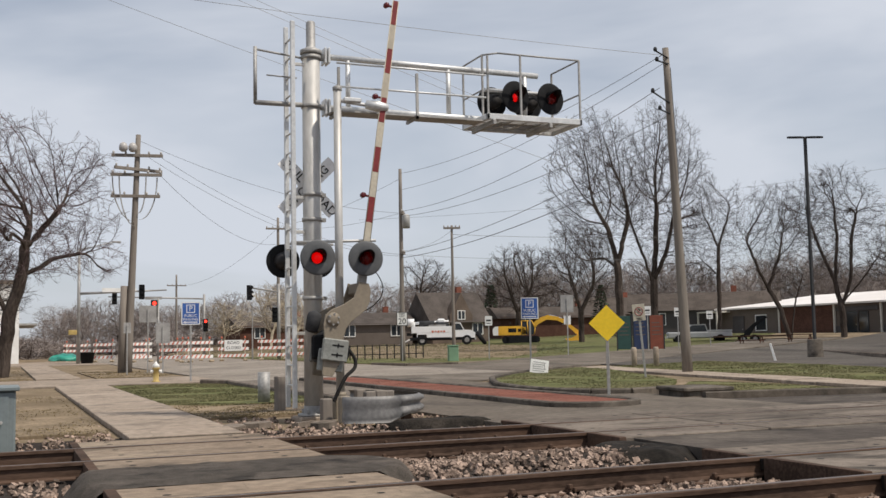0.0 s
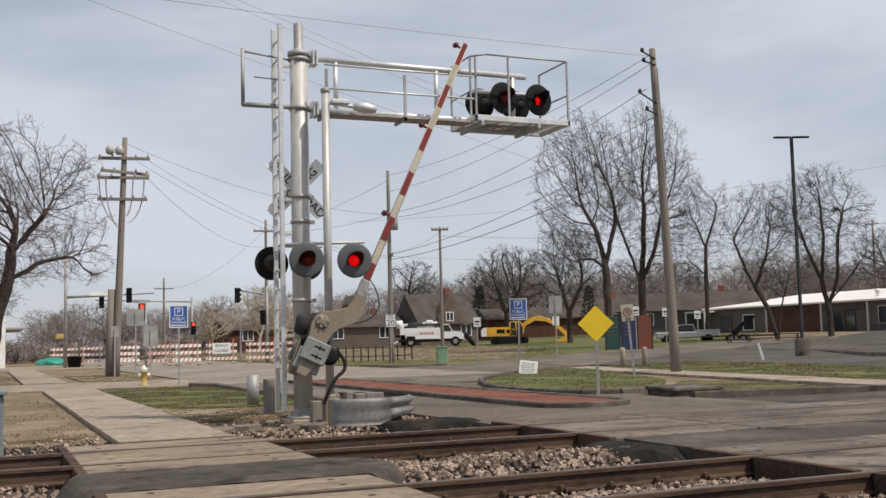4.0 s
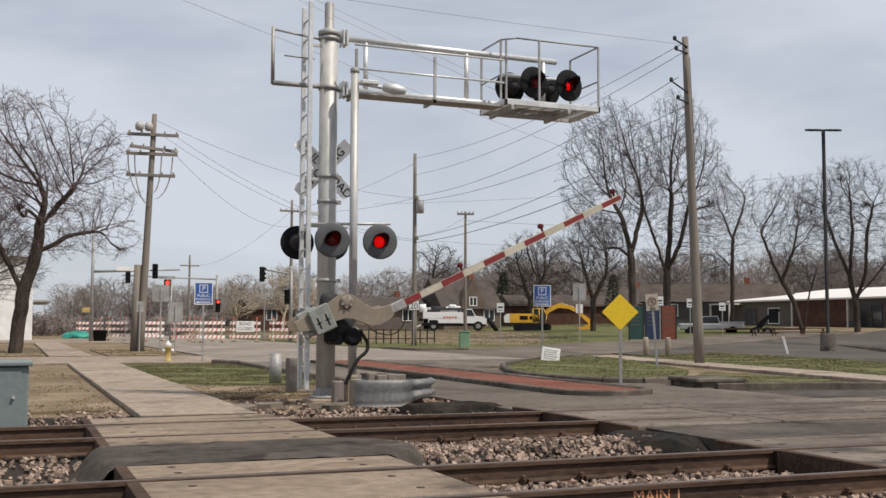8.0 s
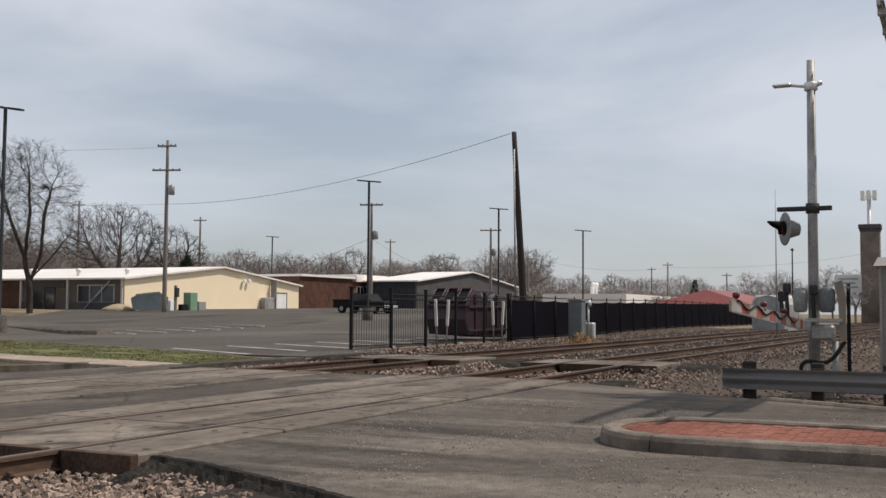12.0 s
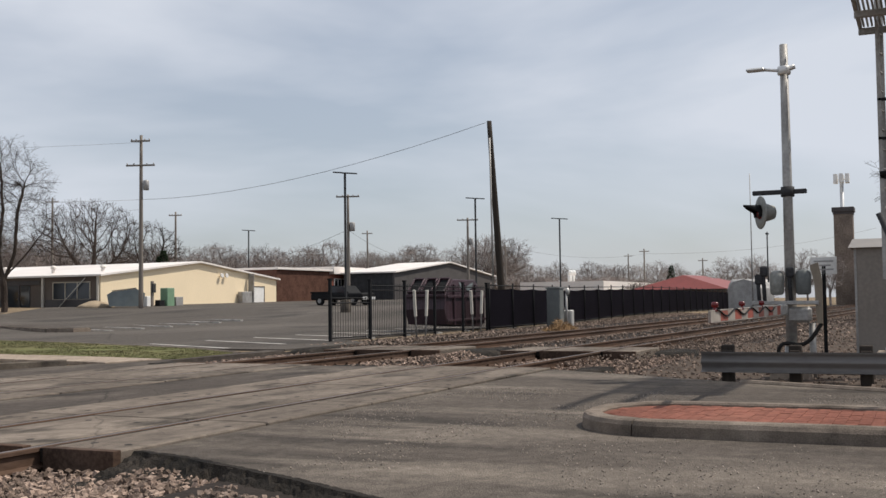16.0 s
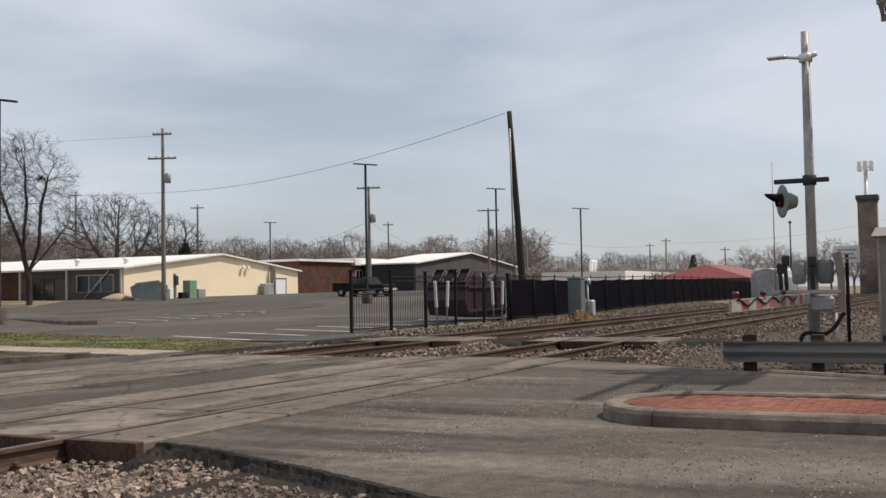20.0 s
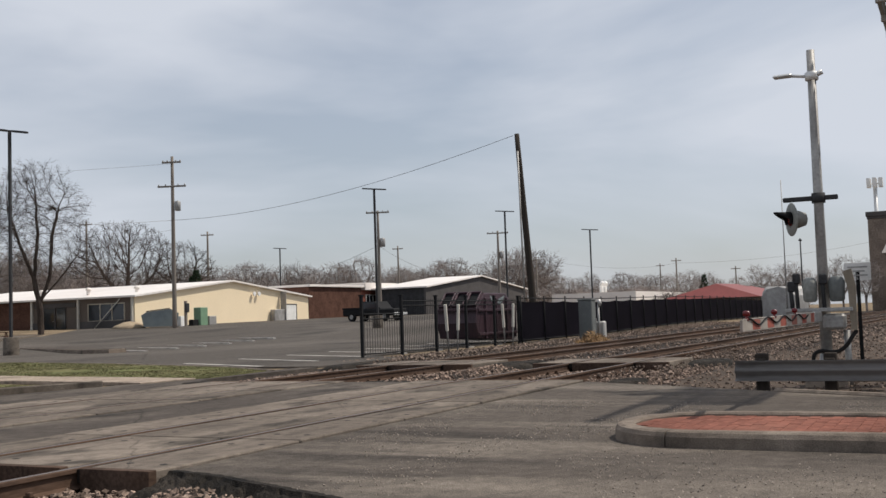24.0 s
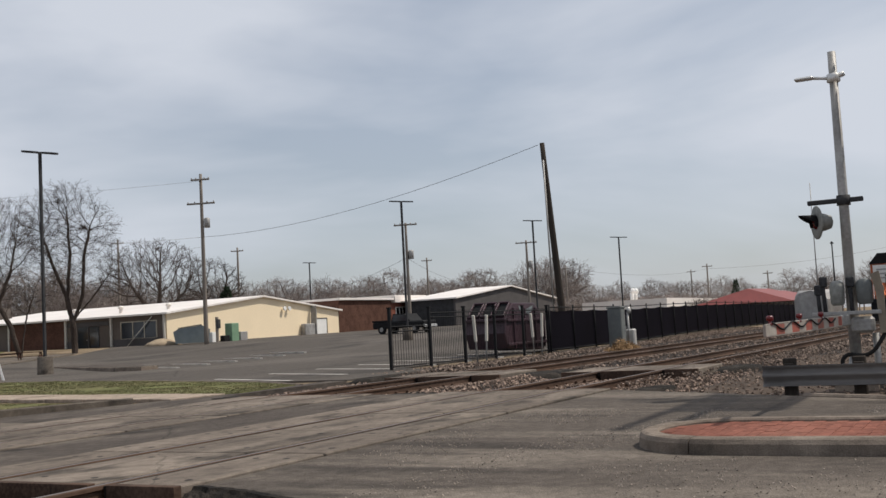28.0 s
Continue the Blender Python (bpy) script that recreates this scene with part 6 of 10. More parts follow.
def utility_pole(name, x, y, h, r, lean=(0, 0), arms=(), mat="wood", label="", transformer=0, double=False, stub=False):
    """A tapered pole; arms: (height, half length, turn degrees)."""
    t = thing(name, pose(x, y, gz(x, y) - lift(x, y)), label, "utility pole")
    top = Vector((lean[0], lean[1], h))
    bm = bmesh.new()
    lathe(bm, [(r * (1 - 0.4 * i / 8), h * i / 8 - (0.3 if i == 0 else 0)) for i in range(9)], 12)
    for v in bm.verts:
        v.co += Vector((lean[0], lean[1], 0)) * (v.co.z / h)
    part("pole", bm, M[mat], t)
    for z, half, turn in arms:
        c = top * (z / h)
        d = Vector((math.cos(radians(turn)), math.sin(radians(turn)), 0))
        bm = bmesh.new()
        box(bm, (-half, -0.06, -0.07), (half, 0.06, 0.07), 0.01, Matrix.Translation(c) @ pose(0, 0, 0, 0, 0, turn) @ pose(0, -r * 0.8, 0))
        arm = part("crossarm", bm, M["wood"], t)
        for s in (-0.92, -0.45, 0.45, 0.92):
            bm = bmesh.new()
            p = c + d * (half * s) + Vector((d.y, -d.x, 0)) * (r * 0.8)
            lathe(bm, ((0.02, 0.06), (0.05, 0.1), (0.05, 0.16), (0.03, 0.2)), 8, Matrix.Translation(p))
            part("insulator", bm, M["ceramic"], arm)
    for k in range(transformer):
        c = top * 0.72
        bm = bmesh.new()
        a = radians(-60 + 70 * k)
        lathe(bm, ((0.2, -0.4), (0.24, -0.38), (0.24, 0.35), (0.2, 0.4), (0.06, 0.45)), 14, Matrix.Translation(c + Vector((0.4 * math.cos(a), 0.4 * math.sin(a), 0))))
        part("transformer", bm, M["galv_dull"], t, "grey can transformer")
    if double:
        bm = bmesh.new()
        rod(bm, (-0.27, 0.1, -0.3), (-0.16, 0.1, h * 0.36), r * 0.95, r * 0.85, 10)
        part("stub_pole", bm, M["wood"], t, "second pole spliced alongside")
    return t


pL = utility_pole("utility_pole", 5.35, 50.5, 11.0, 0.19, (0.42, 0), ((10.0, 1.15, -8), (9.35, 1.2, 22), (9.1, 1.15, -8), (8.1, 1.1, -8)), label="weathered wooden utility pole with stacked crossarms and drop cables", double=True)
for k, (x, z) in enumerate(((-0.62, 10.35), (-0.2, 10.35))):
    bm = bmesh.new()
    lathe(bm, ((0.1, -0.2), (0.19, -0.12), (0.2, 0.05), (0.14, 0.18), (0.04, 0.24)), 14, pose(x + 0.35, -0.2, z))
    part("arrester_dome", bm, M["ceramic"], pL, "pale domed arrester")
for x0, x1, z1 in ((-0.75, 0.25, 6.9), (-0.45, 0.28, 6.7), (1.25, 0.45, 7.0), (0.75, 0.4, 7.3)):
    bm = bmesh.new()
    pts = [Vector((x0 + (x1 - x0) * (1 - math.cos(u * 1.57)), -0.2, 9.0 - (9.0 - z1) * math.sin(u * 1.57))) for u in [i / 8 for i in range(9)]]
    rings = [[bm.verts.new(p + Vector((0.03 * math.cos(a), 0.03 * math.sin(a), 0))) for a in [math.pi * i / 3 for i in range(6)]] for p in pts]
    for a, b in zip(rings, rings[1:]):
        for i in range(6):
            bm.faces.new((a[i], a[(i + 1) % 6], b[(i + 1) % 6], b[i]))
    part("drop_cable", bm, M["galv_dull"], pL, "looped grey drop cable")
pA = utility_pole("utility_pole", 20.3, 28.6, 10.6, 0.17, (-0.32, 0.1), (), label="tall weathered wooden utility pole in the grass strip")
for x1, z0, z1 in ((-0.85, 10.25, 10.42), (-0.8, 10.05, 10.1), (-1.0, 8.75, 9.05), (-0.75, 8.4, 8.5)):
    bm = bmesh.new()
    rod(bm, (-0.3, 0.0, z0), (x1, -0.1, z1), 0.03, n=6)
    lathe(bm, ((0.03, -0.06), (0.06, -0.03), (0.06, 0.05), (0.03, 0.09)), 10, pose(x1, -0.1, z1 + 0.03))
    part("bracket", bm, M["darkgrey"], pA, "dark bracket with an insulator")
bm = bmesh.new()
rod(bm, (-0.15, -0.13, 6.2), (-0.29, -0.1, 9.9), 0.012, n=5)
part("ground_wire", bm, M["wire"], pA)
utility_pole("utility_pole", 22.05, 59.5, 11.5, 0.16, (0, 0), ((8.8, 0.4, 60), (6.4, 0.35, 60)), label="slim weathered utility pole beside the far lawn", transformer=1)
utility_pole("utility_pole", 20.2, 82.6, 11.1, 0.16, (0, 0), ((10.2, 1.0, 0),), label="wooden utility pole near the junction")
utility_pole("utility_pole", 29.4, 69.0, 9.1, 0.13, (0, 0), ((8.9, 0.6, -20),), label="wooden service pole with a short crossarm on the lawn")
utility_pole("utility_pole", 68.6, 58.3, 14.7, 0.2, (0, 0), ((12.2, 1.2, -70), (14.2, 0.8, -70)), label="tall wooden utility pole before the cream building", transformer=1)
utility_pole("utility_pole", 87.0, 49.4, 10.8, 0.18, (0, 0), ((10.6, 1.1, -70),), label="wooden utility pole with transformers behind the lot", transformer=2)
utility_pole("utility_pole", 119.5, 51.1, 10.5, 0.2, (0, 0), ((10.2, 1.3, -70),), label="wooden utility pole with transformers beyond the fence", transformer=2)
utility_pole("utility_pole", 20.6, 138.4, 10.0, 0.18, (0, 0), ((8.6, 1.2, 0),), label="far wooden utility pole at the end of the street")
for x, y, h in ((117.2, 93.6, 12.8), (106.7, 105.5, 14.4), (158, 86, 11.8), (194, 47.6, 9.2), (210, 40, 8.6), (150, 58, 8.4), (230, 60, 9.5)):
    utility_pole("utility_pole", x, y, h, 0.2, (0, 0), ((h - 0.5, 0.9, -70),), label="distant wooden utility pole above the tree line")
dp = utility_pole("leaning_pole", 51.3, 20.0, 10.55, 0.21, (-0.25, 0.55), (), "wood_dark", label="dark creosoted wooden pole leaning beside the track fence")
bm = bmesh.new()
rod(bm, (-0.55, 0.42, 9.6), (-0.62, 0.3, 1.6), 0.045, n=6)
part("conduit", bm, M["galv_dull"], dp, "grey riser conduit")

PA, P7, PLT, P5 = (20.0, 28.7), (22.05, 59.5), (5.75, 50.5), (20.2, 82.6)
wire_span("thin dark overhead wires between street poles", [((PA[0], PA[1], 10.4), (P7[0], P7[1], 11.2), 0.6, 0.012), ((PA[0], PA[1], 10.1), (P7[0], P7[1], 10.2), 0.6, 0.012), ((PA[0] - 0.3, PA[1], 9.2), (P7[0], P7[1], 8.9), 0.7, 0.014), ((PA[0], PA[1], 8.3), (P7[0], P7[1], 8.6), 0.6, 0.014), ((PA[0], PA[1], 7.6), (P7[0], P7[1], 6.4), 0.5, 0.016), ((PA[0], PA[1], 6.9), (P7[0], P7[1], 6.1), 0.5, 0.02)])
wire_span("thin dark overhead wires across the street", [((PLT[0], PLT[1], 10.7), (P7[0], P7[1], 8.8), 0.7, 0.012), ((PLT[0] + 1.1, PLT[1], 9.9), (P7[0], P7[1], 6.3), 0.9, 0.012), ((PLT[0] + 0.5, PLT[1], 9.9), (P7[0], P7[1], 6.2), 1.0, 0.012), ((PLT[0] + 1.1, PLT[1], 9.0), (P5[0], P5[1], 9.0), 1.0, 0.014)])
wire_span("thin dark overhead wires passing high over the street", [((PA[0], PA[1], 10.3), (-20, 33.0, 13.6), 0.5, 0.009), ((20.1, 28.7, 6.0), (-12, 30.3, 17.9), 0.3, 0.009), ((20.1, 28.7, 6.2), (-12, 30.6, 18.3), 0.3, 0.009), ((20.1, 28.7, 5.4), (-14, 36.6, 18.2), 0.3, 0.009)])
wire_span("thin dark wires running along the street", [((P7[0], P7[1], 10.9), (P5[0], P5[1], 10.4), 0.4, 0.012), ((P7[0], P7[1], 8.8), (P5[0], P5[1], 10.3), 0.4, 0.012), ((P7[0], P7[1], 6.5), (29.4, 69.0, 8.9), 0.3, 0.012), ((P7[0], P7[1], 6.3), (68.6, 58.3, 9.0), 1.2, 0.012), ((P5[0], P5[1], 10.3), (20.6, 138.4, 8.7), 1.2, 0.014)])
wire_span("long sagging dark wire above the parking lot", [((68.6, 58.3, 9.8), (50.9, 20.7, 10.4), 0.9, 0.018), ((68.6, 58.3, 9.8), (29.4, 69.0, 8.6), 0.8, 0.016), ((68.6, 58.3, 14.5), (29.4, 90.0, 12.0), 0.8, 0.012)])
wire_span("thin dark wires over the far lots", [((87.0, 49.4, 8.0), (119.5, 51.1, 8.0), 2.2, 0.018), ((87.0, 49.4, 8.0), (106.7, 105.5, 9.0), 4.0, 0.018), ((119.5, 51.1, 9), (194, 47.6, 9.5), 1.5, 0.02), ((194, 47.6, 9.5), (250, 10, 16), 1.5, 0.03)])


# ---- street lamps ----
def lot_lamp(x, y, h, heads=2, turn=0, base=True, label="dark parking lot lamp with flat twin heads on concrete"):
    h -= lift(x, y)
    t = thing("parking_lot_lamp", pose(x, y, gz(x, y)), label, "lamp post", group="lamps in the parking lot")
    if base:
        bm = bmesh.new()
        lathe(bm, ((0.36, -0.3), (0.38, 0.0), (0.36, 0.86), (0.33, 0.9)), 20)
        # dark concrete here paints in the shadow lying on the base
        part("concrete_base", bm, M["kerb_dark"], t, "round concrete base")
    bm = bmesh.new()
    box(bm, (-0.065, -0.065, 0.9 if base else 0), (0.065, 0.065, h), 0.01)
    part("pole", bm, M["darkgrey"], t)
    for s in (-1, 1)[:heads]:
        bm = bmesh.new()
        prism(bm, [(s * 0.08, -0.07), (s * 0.3, -0.16), (s * 0.72, -0.15), (s * 0.86, 0.0), (s * 0.72, 0.15), (s * 0.3, 0.16), (s * 0.08, 0.07)][::s], -0.04, 0.05, pose(0, 0, h, 0, 0, turn) @ pose(0, 0, 0, 5, 4, 0))
        part("lamp_head", bm, M["darkgrey"], t)
    bm = bmesh.new()
    box(bm, (-0.2, -0.04, h - 0.04), (0.2, 0.04, h + 0.04), 0.0, pose(0, 0, 0, 0, 0, turn))
    part("head_bracket", bm, M["darkgrey"], t)


lot_lamp(36.8, 41.3, 10.9, 2, -42)
lot_lamp(65.1, 37.2, 10.1, 2, -62)
lot_lamp(87.6, 36.7, 9.9, 2, -68)
lot_lamp(104.5, 34.4, 8.9, 2, -70)
lot_lamp(112.0, 78.0, 9.5, 2, -70, False)


# ---- signs ----
def sign_post(name, x, y, h, w, ht, face, mat, label, lean=0, post="galv_dull", shape="rect", border=None, post_r=0.03):
    t = thing(name, pose(x, y, gz(x, y), 0, lean, face), label, "sign")
    bm = bmesh.new()
    box(bm, (-post_r, 0.0, -0.2), (post_r, post_r * 1.4, h - (ht * 0.2)), 0.006)
    part("post", bm, M[post], t)
    bm = bmesh.new()
    if shape == "diamond":
        box(bm, (-w / 2, -0.012, -w / 2), (w / 2, -0.004, w / 2), 0.0, pose(0, 0, h - w * 0.707, 0, 45, 0))
    else:
        box(bm, (-w / 2, -0.012, h - ht), (w / 2, -0.004, h), 0.003)
    face_ob = part("sign_face", bm, M[mat], t)
    if border:
        bm = bmesh.new()
        e = 0.03
        for a, b in (((-w / 2, h - ht), (w / 2, h - ht + e)), ((-w / 2, h - e), (w / 2, h)), ((-w / 2, h - ht), (-w / 2 + e, h)), ((w / 2 - e, h - ht), (w / 2, h))):
            box(bm, (a[0], -0.016, a[1]), (b[0], -0.0125, b[1]))
        part("border", bm, M[border], t)
    return t


sign_post("object_marker", 11.0, 18.1, 1.83, 0.5, 0.5, -28, "yellow", "yellow diamond object marker on a steel post in the median", shape="diamond")
for x, y, fc, flip in ((5.8, 35.8, -10, 0), (16.9, 32.9, -26, 1)):
    t = sign_post("parking_sign", x, y, 2.62, 0.6, 0.74, fc, "blue", "blue public parking sign with white symbol on a steel post", border="white")
    lettering("PUBLIC", 0.13, M["white"], t, pose(0, -0.016, 2.17) @ FRONT)
    lettering("PARKING", 0.115, M["white"], t, pose(0, -0.016, 2.05) @ FRONT)
    bm = bmesh.new()
    box(bm, (-0.14, -0.0145, 2.27), (0.14, -0.0125, 2.54), 0.0)
    sym = part("symbol_panel", bm, M["white"], t)
    bm = bmesh.new()
    box(bm, (-0.115, -0.0165, 2.295), (0.115, -0.0148, 2.515), 0.0)
    part("symbol_field", bm, M["blue"], t)
    lettering("P", 0.22, M["white"], t, pose(0, -0.0205, 2.405) @ FRONT, 0.003)
    bm = bmesh.new()
    box(bm, (-0.2, -0.0145, 1.945), (0.22, -0.0125, 1.975))
    prism(bm, [(-0.26, 0.0), (-0.17, -0.04), (-0.17, 0.04)], 0.0125, 0.0145, pose(0, 0, 1.96) @ FRONT)
    part("arrow", bm, M["white"], t)
t = sign_post("no_parking_sign", 16.5, 25.2, 2.1, 0.34, 0.46, -32, "ivory", "faded no parking sign on a leaning steel post", lean=-4)
bm = bmesh.new()
for k in range(20):
    a, b = radians(18 * k), radians(18 * k + 18)
    rod(bm, (0.11 * math.cos(a), -0.016, 1.9 + 0.11 * math.sin(a)), (0.11 * math.cos(b), -0.016, 1.9 + 0.11 * math.sin(b)), 0.011, n=4)
rod(bm, (-0.08, -0.016, 1.98), (0.08, -0.016, 1.82), 0.011, n=4)
part("ring", bm, M["red"], t)
lettering("P", 0.17, M["black"], t, pose(0, -0.0135, 1.9) @ FRONT)
bm = bmesh.new()
box(bm, (-0.08, -0.016, 1.7), (0.08, -0.013, 1.72))
box(bm, (-0.08, -0.016, 1.66), (0.08, -0.013, 1.675))
part("text_bars", bm, M["black"], t)
t = sign_post("speed_sign", 21.4, 57.8, 2.85, 0.62, 0.78, -20, "white", "white speed limit sign reading 20", border="black")
lettering("SPEED", 0.13, M["black"], t, pose(0, -0.016, 2.74) @ FRONT)
lettering("LIMIT", 0.13, M["black"], t, pose(0, -0.016, 2.6) @ FRONT)
lettering("20", 0.46, M["black"], t, pose(0, -0.016, 2.31) @ FRONT)
t = sign_post("street_sign", 30.2, 54.1, 3.6, 0.75, 1.0, 160, "galv_dull", "back of a grey street sign on a post")
bm = bmesh.new()
box(bm, (-0.2, -0.03, 1.9), (0.2, -0.02, 2.4))
part("lower_plate", bm, M["white"], t)
for x, y, h in ((40.1, 57.4, 2.8), (44.5, 60.0, 2.6), (36.9, 56.0, 2.9), (26.3, 56.5, 2.5)):
    t = sign_post("small_sign", x, y, h, 0.42, 0.55, -30, "white", "small white parking regulation sign on a thin post")
    bm = bmesh.new()
    box(bm, (-0.14, -0.016, h - 0.3), (0.14, -0.0125, h - 0.2))
    box(bm, (-0.12, -0.016, h - 0.44), (0.12, -0.0125, h - 0.4))
    part("text_bars", bm, M["darkgrey"], t)
for x, y, w, h, ht in ((6.05, 49.0, 0.75, 3.0, 0.75), (6.5, 47.5, 0.6, 2.2, 0.9), (4.9, 46.5, 0.3, 2.2, 0.45)):
    sign_post("sign_back", x, y, h, w, ht, 175, "galv_dull", "grey back of a street sign near the utility pole")
# loose notice board leaning on the corner lawn
t = thing("notice_board", pose(16.4, 31.4, gz(16, 31), 0, 0, -22), "white printed notice board tilted on two stakes in the grass", "sign")
bm = bmesh.new()
box(bm, (-0.3, -0.01, 0.06), (0.3, 0.01, 0.5), 0.004, pose(0, 0, 0, -8, 8, 0))
b = part("board", bm, M["white"], t)
bm = bmesh.new()
for k in range(5):
    box(bm, (-0.22 + 0.02 * (k % 2), -0.016, 0.4 - 0.07 * k), (0.22 - 0.05 * (k % 3), -0.0115, 0.425 - 0.07 * k), 0.0, pose(0, 0, 0, -8, 8, 0))
part("text_bars", bm, M["galv_dull"], t)
for x in (-0.18, 0.2):
    bm = bmesh.new()
    rod(bm, (x, 0.02, -0.1), (x + 0.01, 0.02, 0.4), 0.008, n=5)
    part("stake", bm, M["galv_dull"], t)
# tall panel banners near the big trees
for x, y, mt, lab in ((37.2, 59.2, "banner_green", "dark green upright banner panel between posts"), (38.1, 58.7, "banner_blue", "dark blue upright banner panel between posts"), (39.0, 58.2, "banner_orange", "dull orange upright banner panel between posts")):
    t = thing("banner_panel", pose(x, y, gz(x, y), 0, 0, -30), lab, "banner", group="banner panels")
    bm = bmesh.new()
    box(bm, (-0.42, -0.03, 0.2), (0.42, 0.03, 2.35), 0.01)
    part("panel", bm, M[mt], t)
    for s in (-0.46, 0.46):
        bm = bmesh.new()
        box(bm, (s - 0.04, -0.04, -0.1), (s + 0.04, 0.04, 2.45))
        part("post", bm, M["darkgrey"], t)
    bm = bmesh.new()
    for k in range(4):
        box(bm, (-0.3, -0.036, 1.1 + 0.25 * k), (0.3 - 0.1 * (k % 2), -0.031, 1.16 + 0.25 * k))
    part("text_bars", bm, M["grey_wall"], t)
for x, y in ((23.3, 36.4), (24.0, 35.9)):
    bm = bmesh.new()
    lathe(bm, ((0.11, -0.2), (0.11, 0.72), (0.08, 0.78)), 14)
    solo("concrete_bollard", bm, M["concrete"], "short round concrete bollard at the lot edge", "bollard", pose(x, y, gz(x, y)), group="bollards at the lot edge")
bm = bmesh.new()
box(bm, (-0.05, -0.02, -0.1), (0.05, 0.02, 0.75), 0.01)
solo("delineator", bm, M["white"], "white flexible delineator post bent to one side", "marker", pose(31.6, 38.0, 0, 0, -14, -40))
t = thing("transformer_box", pose(23.2, 54.6, gz(23, 54), 0, 0, -15), "green pad-mounted utility box leaning on the lawn", "utility box")
bm = bmesh.new()
box(bm, (-0.28, -0.25, 0), (0.28, 0.25, 0.85), 0.03)
part("body", bm, M["green_box"], t)
bm = bmesh.new()
box(bm, (-0.31, -0.28, 0.85), (0.31, 0.28, 0.91), 0.01)
part("lid", bm, M["green_box"], t)
# hydrant
t = thing("fire_hydrant", pose(4.75, 36.3, gz(4, 36)) @ Matrix.Scale(0.85, 4), "yellow and white fire hydrant beside the driveway", "hydrant")
bm = bmesh.new()
lathe(bm, ((0.17, 0), (0.17, 0.05), (0.11, 0.06), (0.11, 0.5), (0.15, 0.52), (0.15, 0.57)), 16)
part("barrel", bm, M["hydrant"], t)
bm = bmesh.new()
lathe(bm, ((0.14, 0.57), (0.12, 0.68), (0.05, 0.74), (0.03, 0.8)), 16)
part("bonnet", bm, M["white"], t)
for s in (-1, 1):
    bm = bmesh.new()
    rod(bm, (s * 0.1, 0, 0.42), (s * 0.22, 0, 0.42), 0.06, n=10)
    part("nozzle", bm, M["white"], t)
# relay cabinet at the left
t = thing("relay_cabinet", pose(-0.35, 13.75, -0.12), "grey-green steel relay cabinet beside the far track", "cabinet")
bm = bmesh.new()
box(bm, (-0.5, -0.35, 0.0), (0.52, 0.35, 0.78), 0.02)
part("body", bm, M["grey_box"], t)
bm = bmesh.new()
box(bm, (-0.54, -0.4, 0.78), (0.56, 0.4, 0.83), 0.01)
part("lid", bm, M["grey_box"], t)
bm = bmesh.new()
box(bm, (-0.42, -0.362, 0.08), (0.44, -0.351, 0.72), 0.004)
d = part("door", bm, M["grey_box"], t)
bm = bmesh.new()
rod(bm, (0.36, -0.4, 0.42), (0.36, -0.362, 0.42), 0.02, n=8)
part("handle", bm, M["galv"], d)


# ---- junction: signals and barricades ----
def traffic_head(parent, x, y, z, lit="none", face=0):
    m = pose(x, y, z, 0, 0, face)
    bm = bmesh.new()
    box(bm, (-0.2, 0, -0.55), (0.2, 0.2, 0.55), 0.03)
    h = part("signal_head", bm, M["black"], parent, "black three-lens signal head")
    h.matrix_basis = m
    for k, zz in enumerate((0.34, 0, -0.34)):
        bm = bmesh.new()
        lathe(bm, ((0.13, 0), (0.11, 0.03), (0.02, 0.04)), 14, pose(0, 0, zz) @ FRONT)
        part("lens", bm, M["lens_stop"] if (lit == "red" and k == 0) else (M["lens_amber"] if lit == "amber" else M["darkgrey"]), h)
        bm = bmesh.new()
        for a in range(8):
            p = [Vector((0.14 * math.cos(radians(q)), 0, 0.14 * math.sin(radians(q)) + zz)) for q in (-10 + 25 * a, 15 + 25 * a)]
            vs = [bm.verts.new(v) for v in (p[0], p[1], p[1] + Vector((0, -0.2, 0)), p[0] + Vector((0, -0.2, 0)))]
            bm.faces.new(vs)
        part("visor", bm, M["black"], h)


t = thing("traffic_signal", pose(5.2, 81.8, -0.05), "grey traffic signal pole with a long mast arm", "traffic signal")
bm = bmesh.new()
rod(bm, (0, 0, 0), (0, 0, 8.4), 0.15, 0.09, 12)
part("pole", bm, M["galv_dull"], t)
bm = bmesh.new()
rod(bm, (0, 0, 5.1), (6.2, -0.4, 5.35), 0.1, 0.05, 10)
part("mast_arm", bm, M["galv_dull"], t)
bm = bmesh.new()
rod(bm, (0, 0, 8.3), (2.4, -0.2, 8.9), 0.05, 0.04, 8)
box(bm, (2.3, -0.35, 8.85), (2.9, -0.1, 8.98), 0.03)
part("luminaire_arm", bm, M["galv_dull"], t)
traffic_head(t, 4.4, -0.5, 5.2)
bm = bmesh.new()
box(bm, (1.6, -0.3, 5.2), (4.0, -0.27, 5.5))
part("street_name_plate", bm, M["white"], t)
bm = bmesh.new()
box(bm, (-0.7, -0.2, 2.1), (-0.12, 0.0, 2.45), 0.03)
part("pedestrian_signal", bm, M["hydrant"], t, "amber pedestrian signal box")
t = thing("traffic_signal", pose(9.2, 69.4, -0.05), "thin post with a red traffic signal head", "traffic signal")
bm = bmesh.new()
rod(bm, (0, 0, 0), (0, 0, 4.2), 0.07, 0.06, 10)
part("pole", bm, M["galv_dull"], t)
traffic_head(t, -0.25, -0.1, 3.55, "red")
t = thing("traffic_signal", pose(16.3, 93.6, -0.05), "grey signal pole with a red light at the far corner", "traffic signal")
bm = bmesh.new()
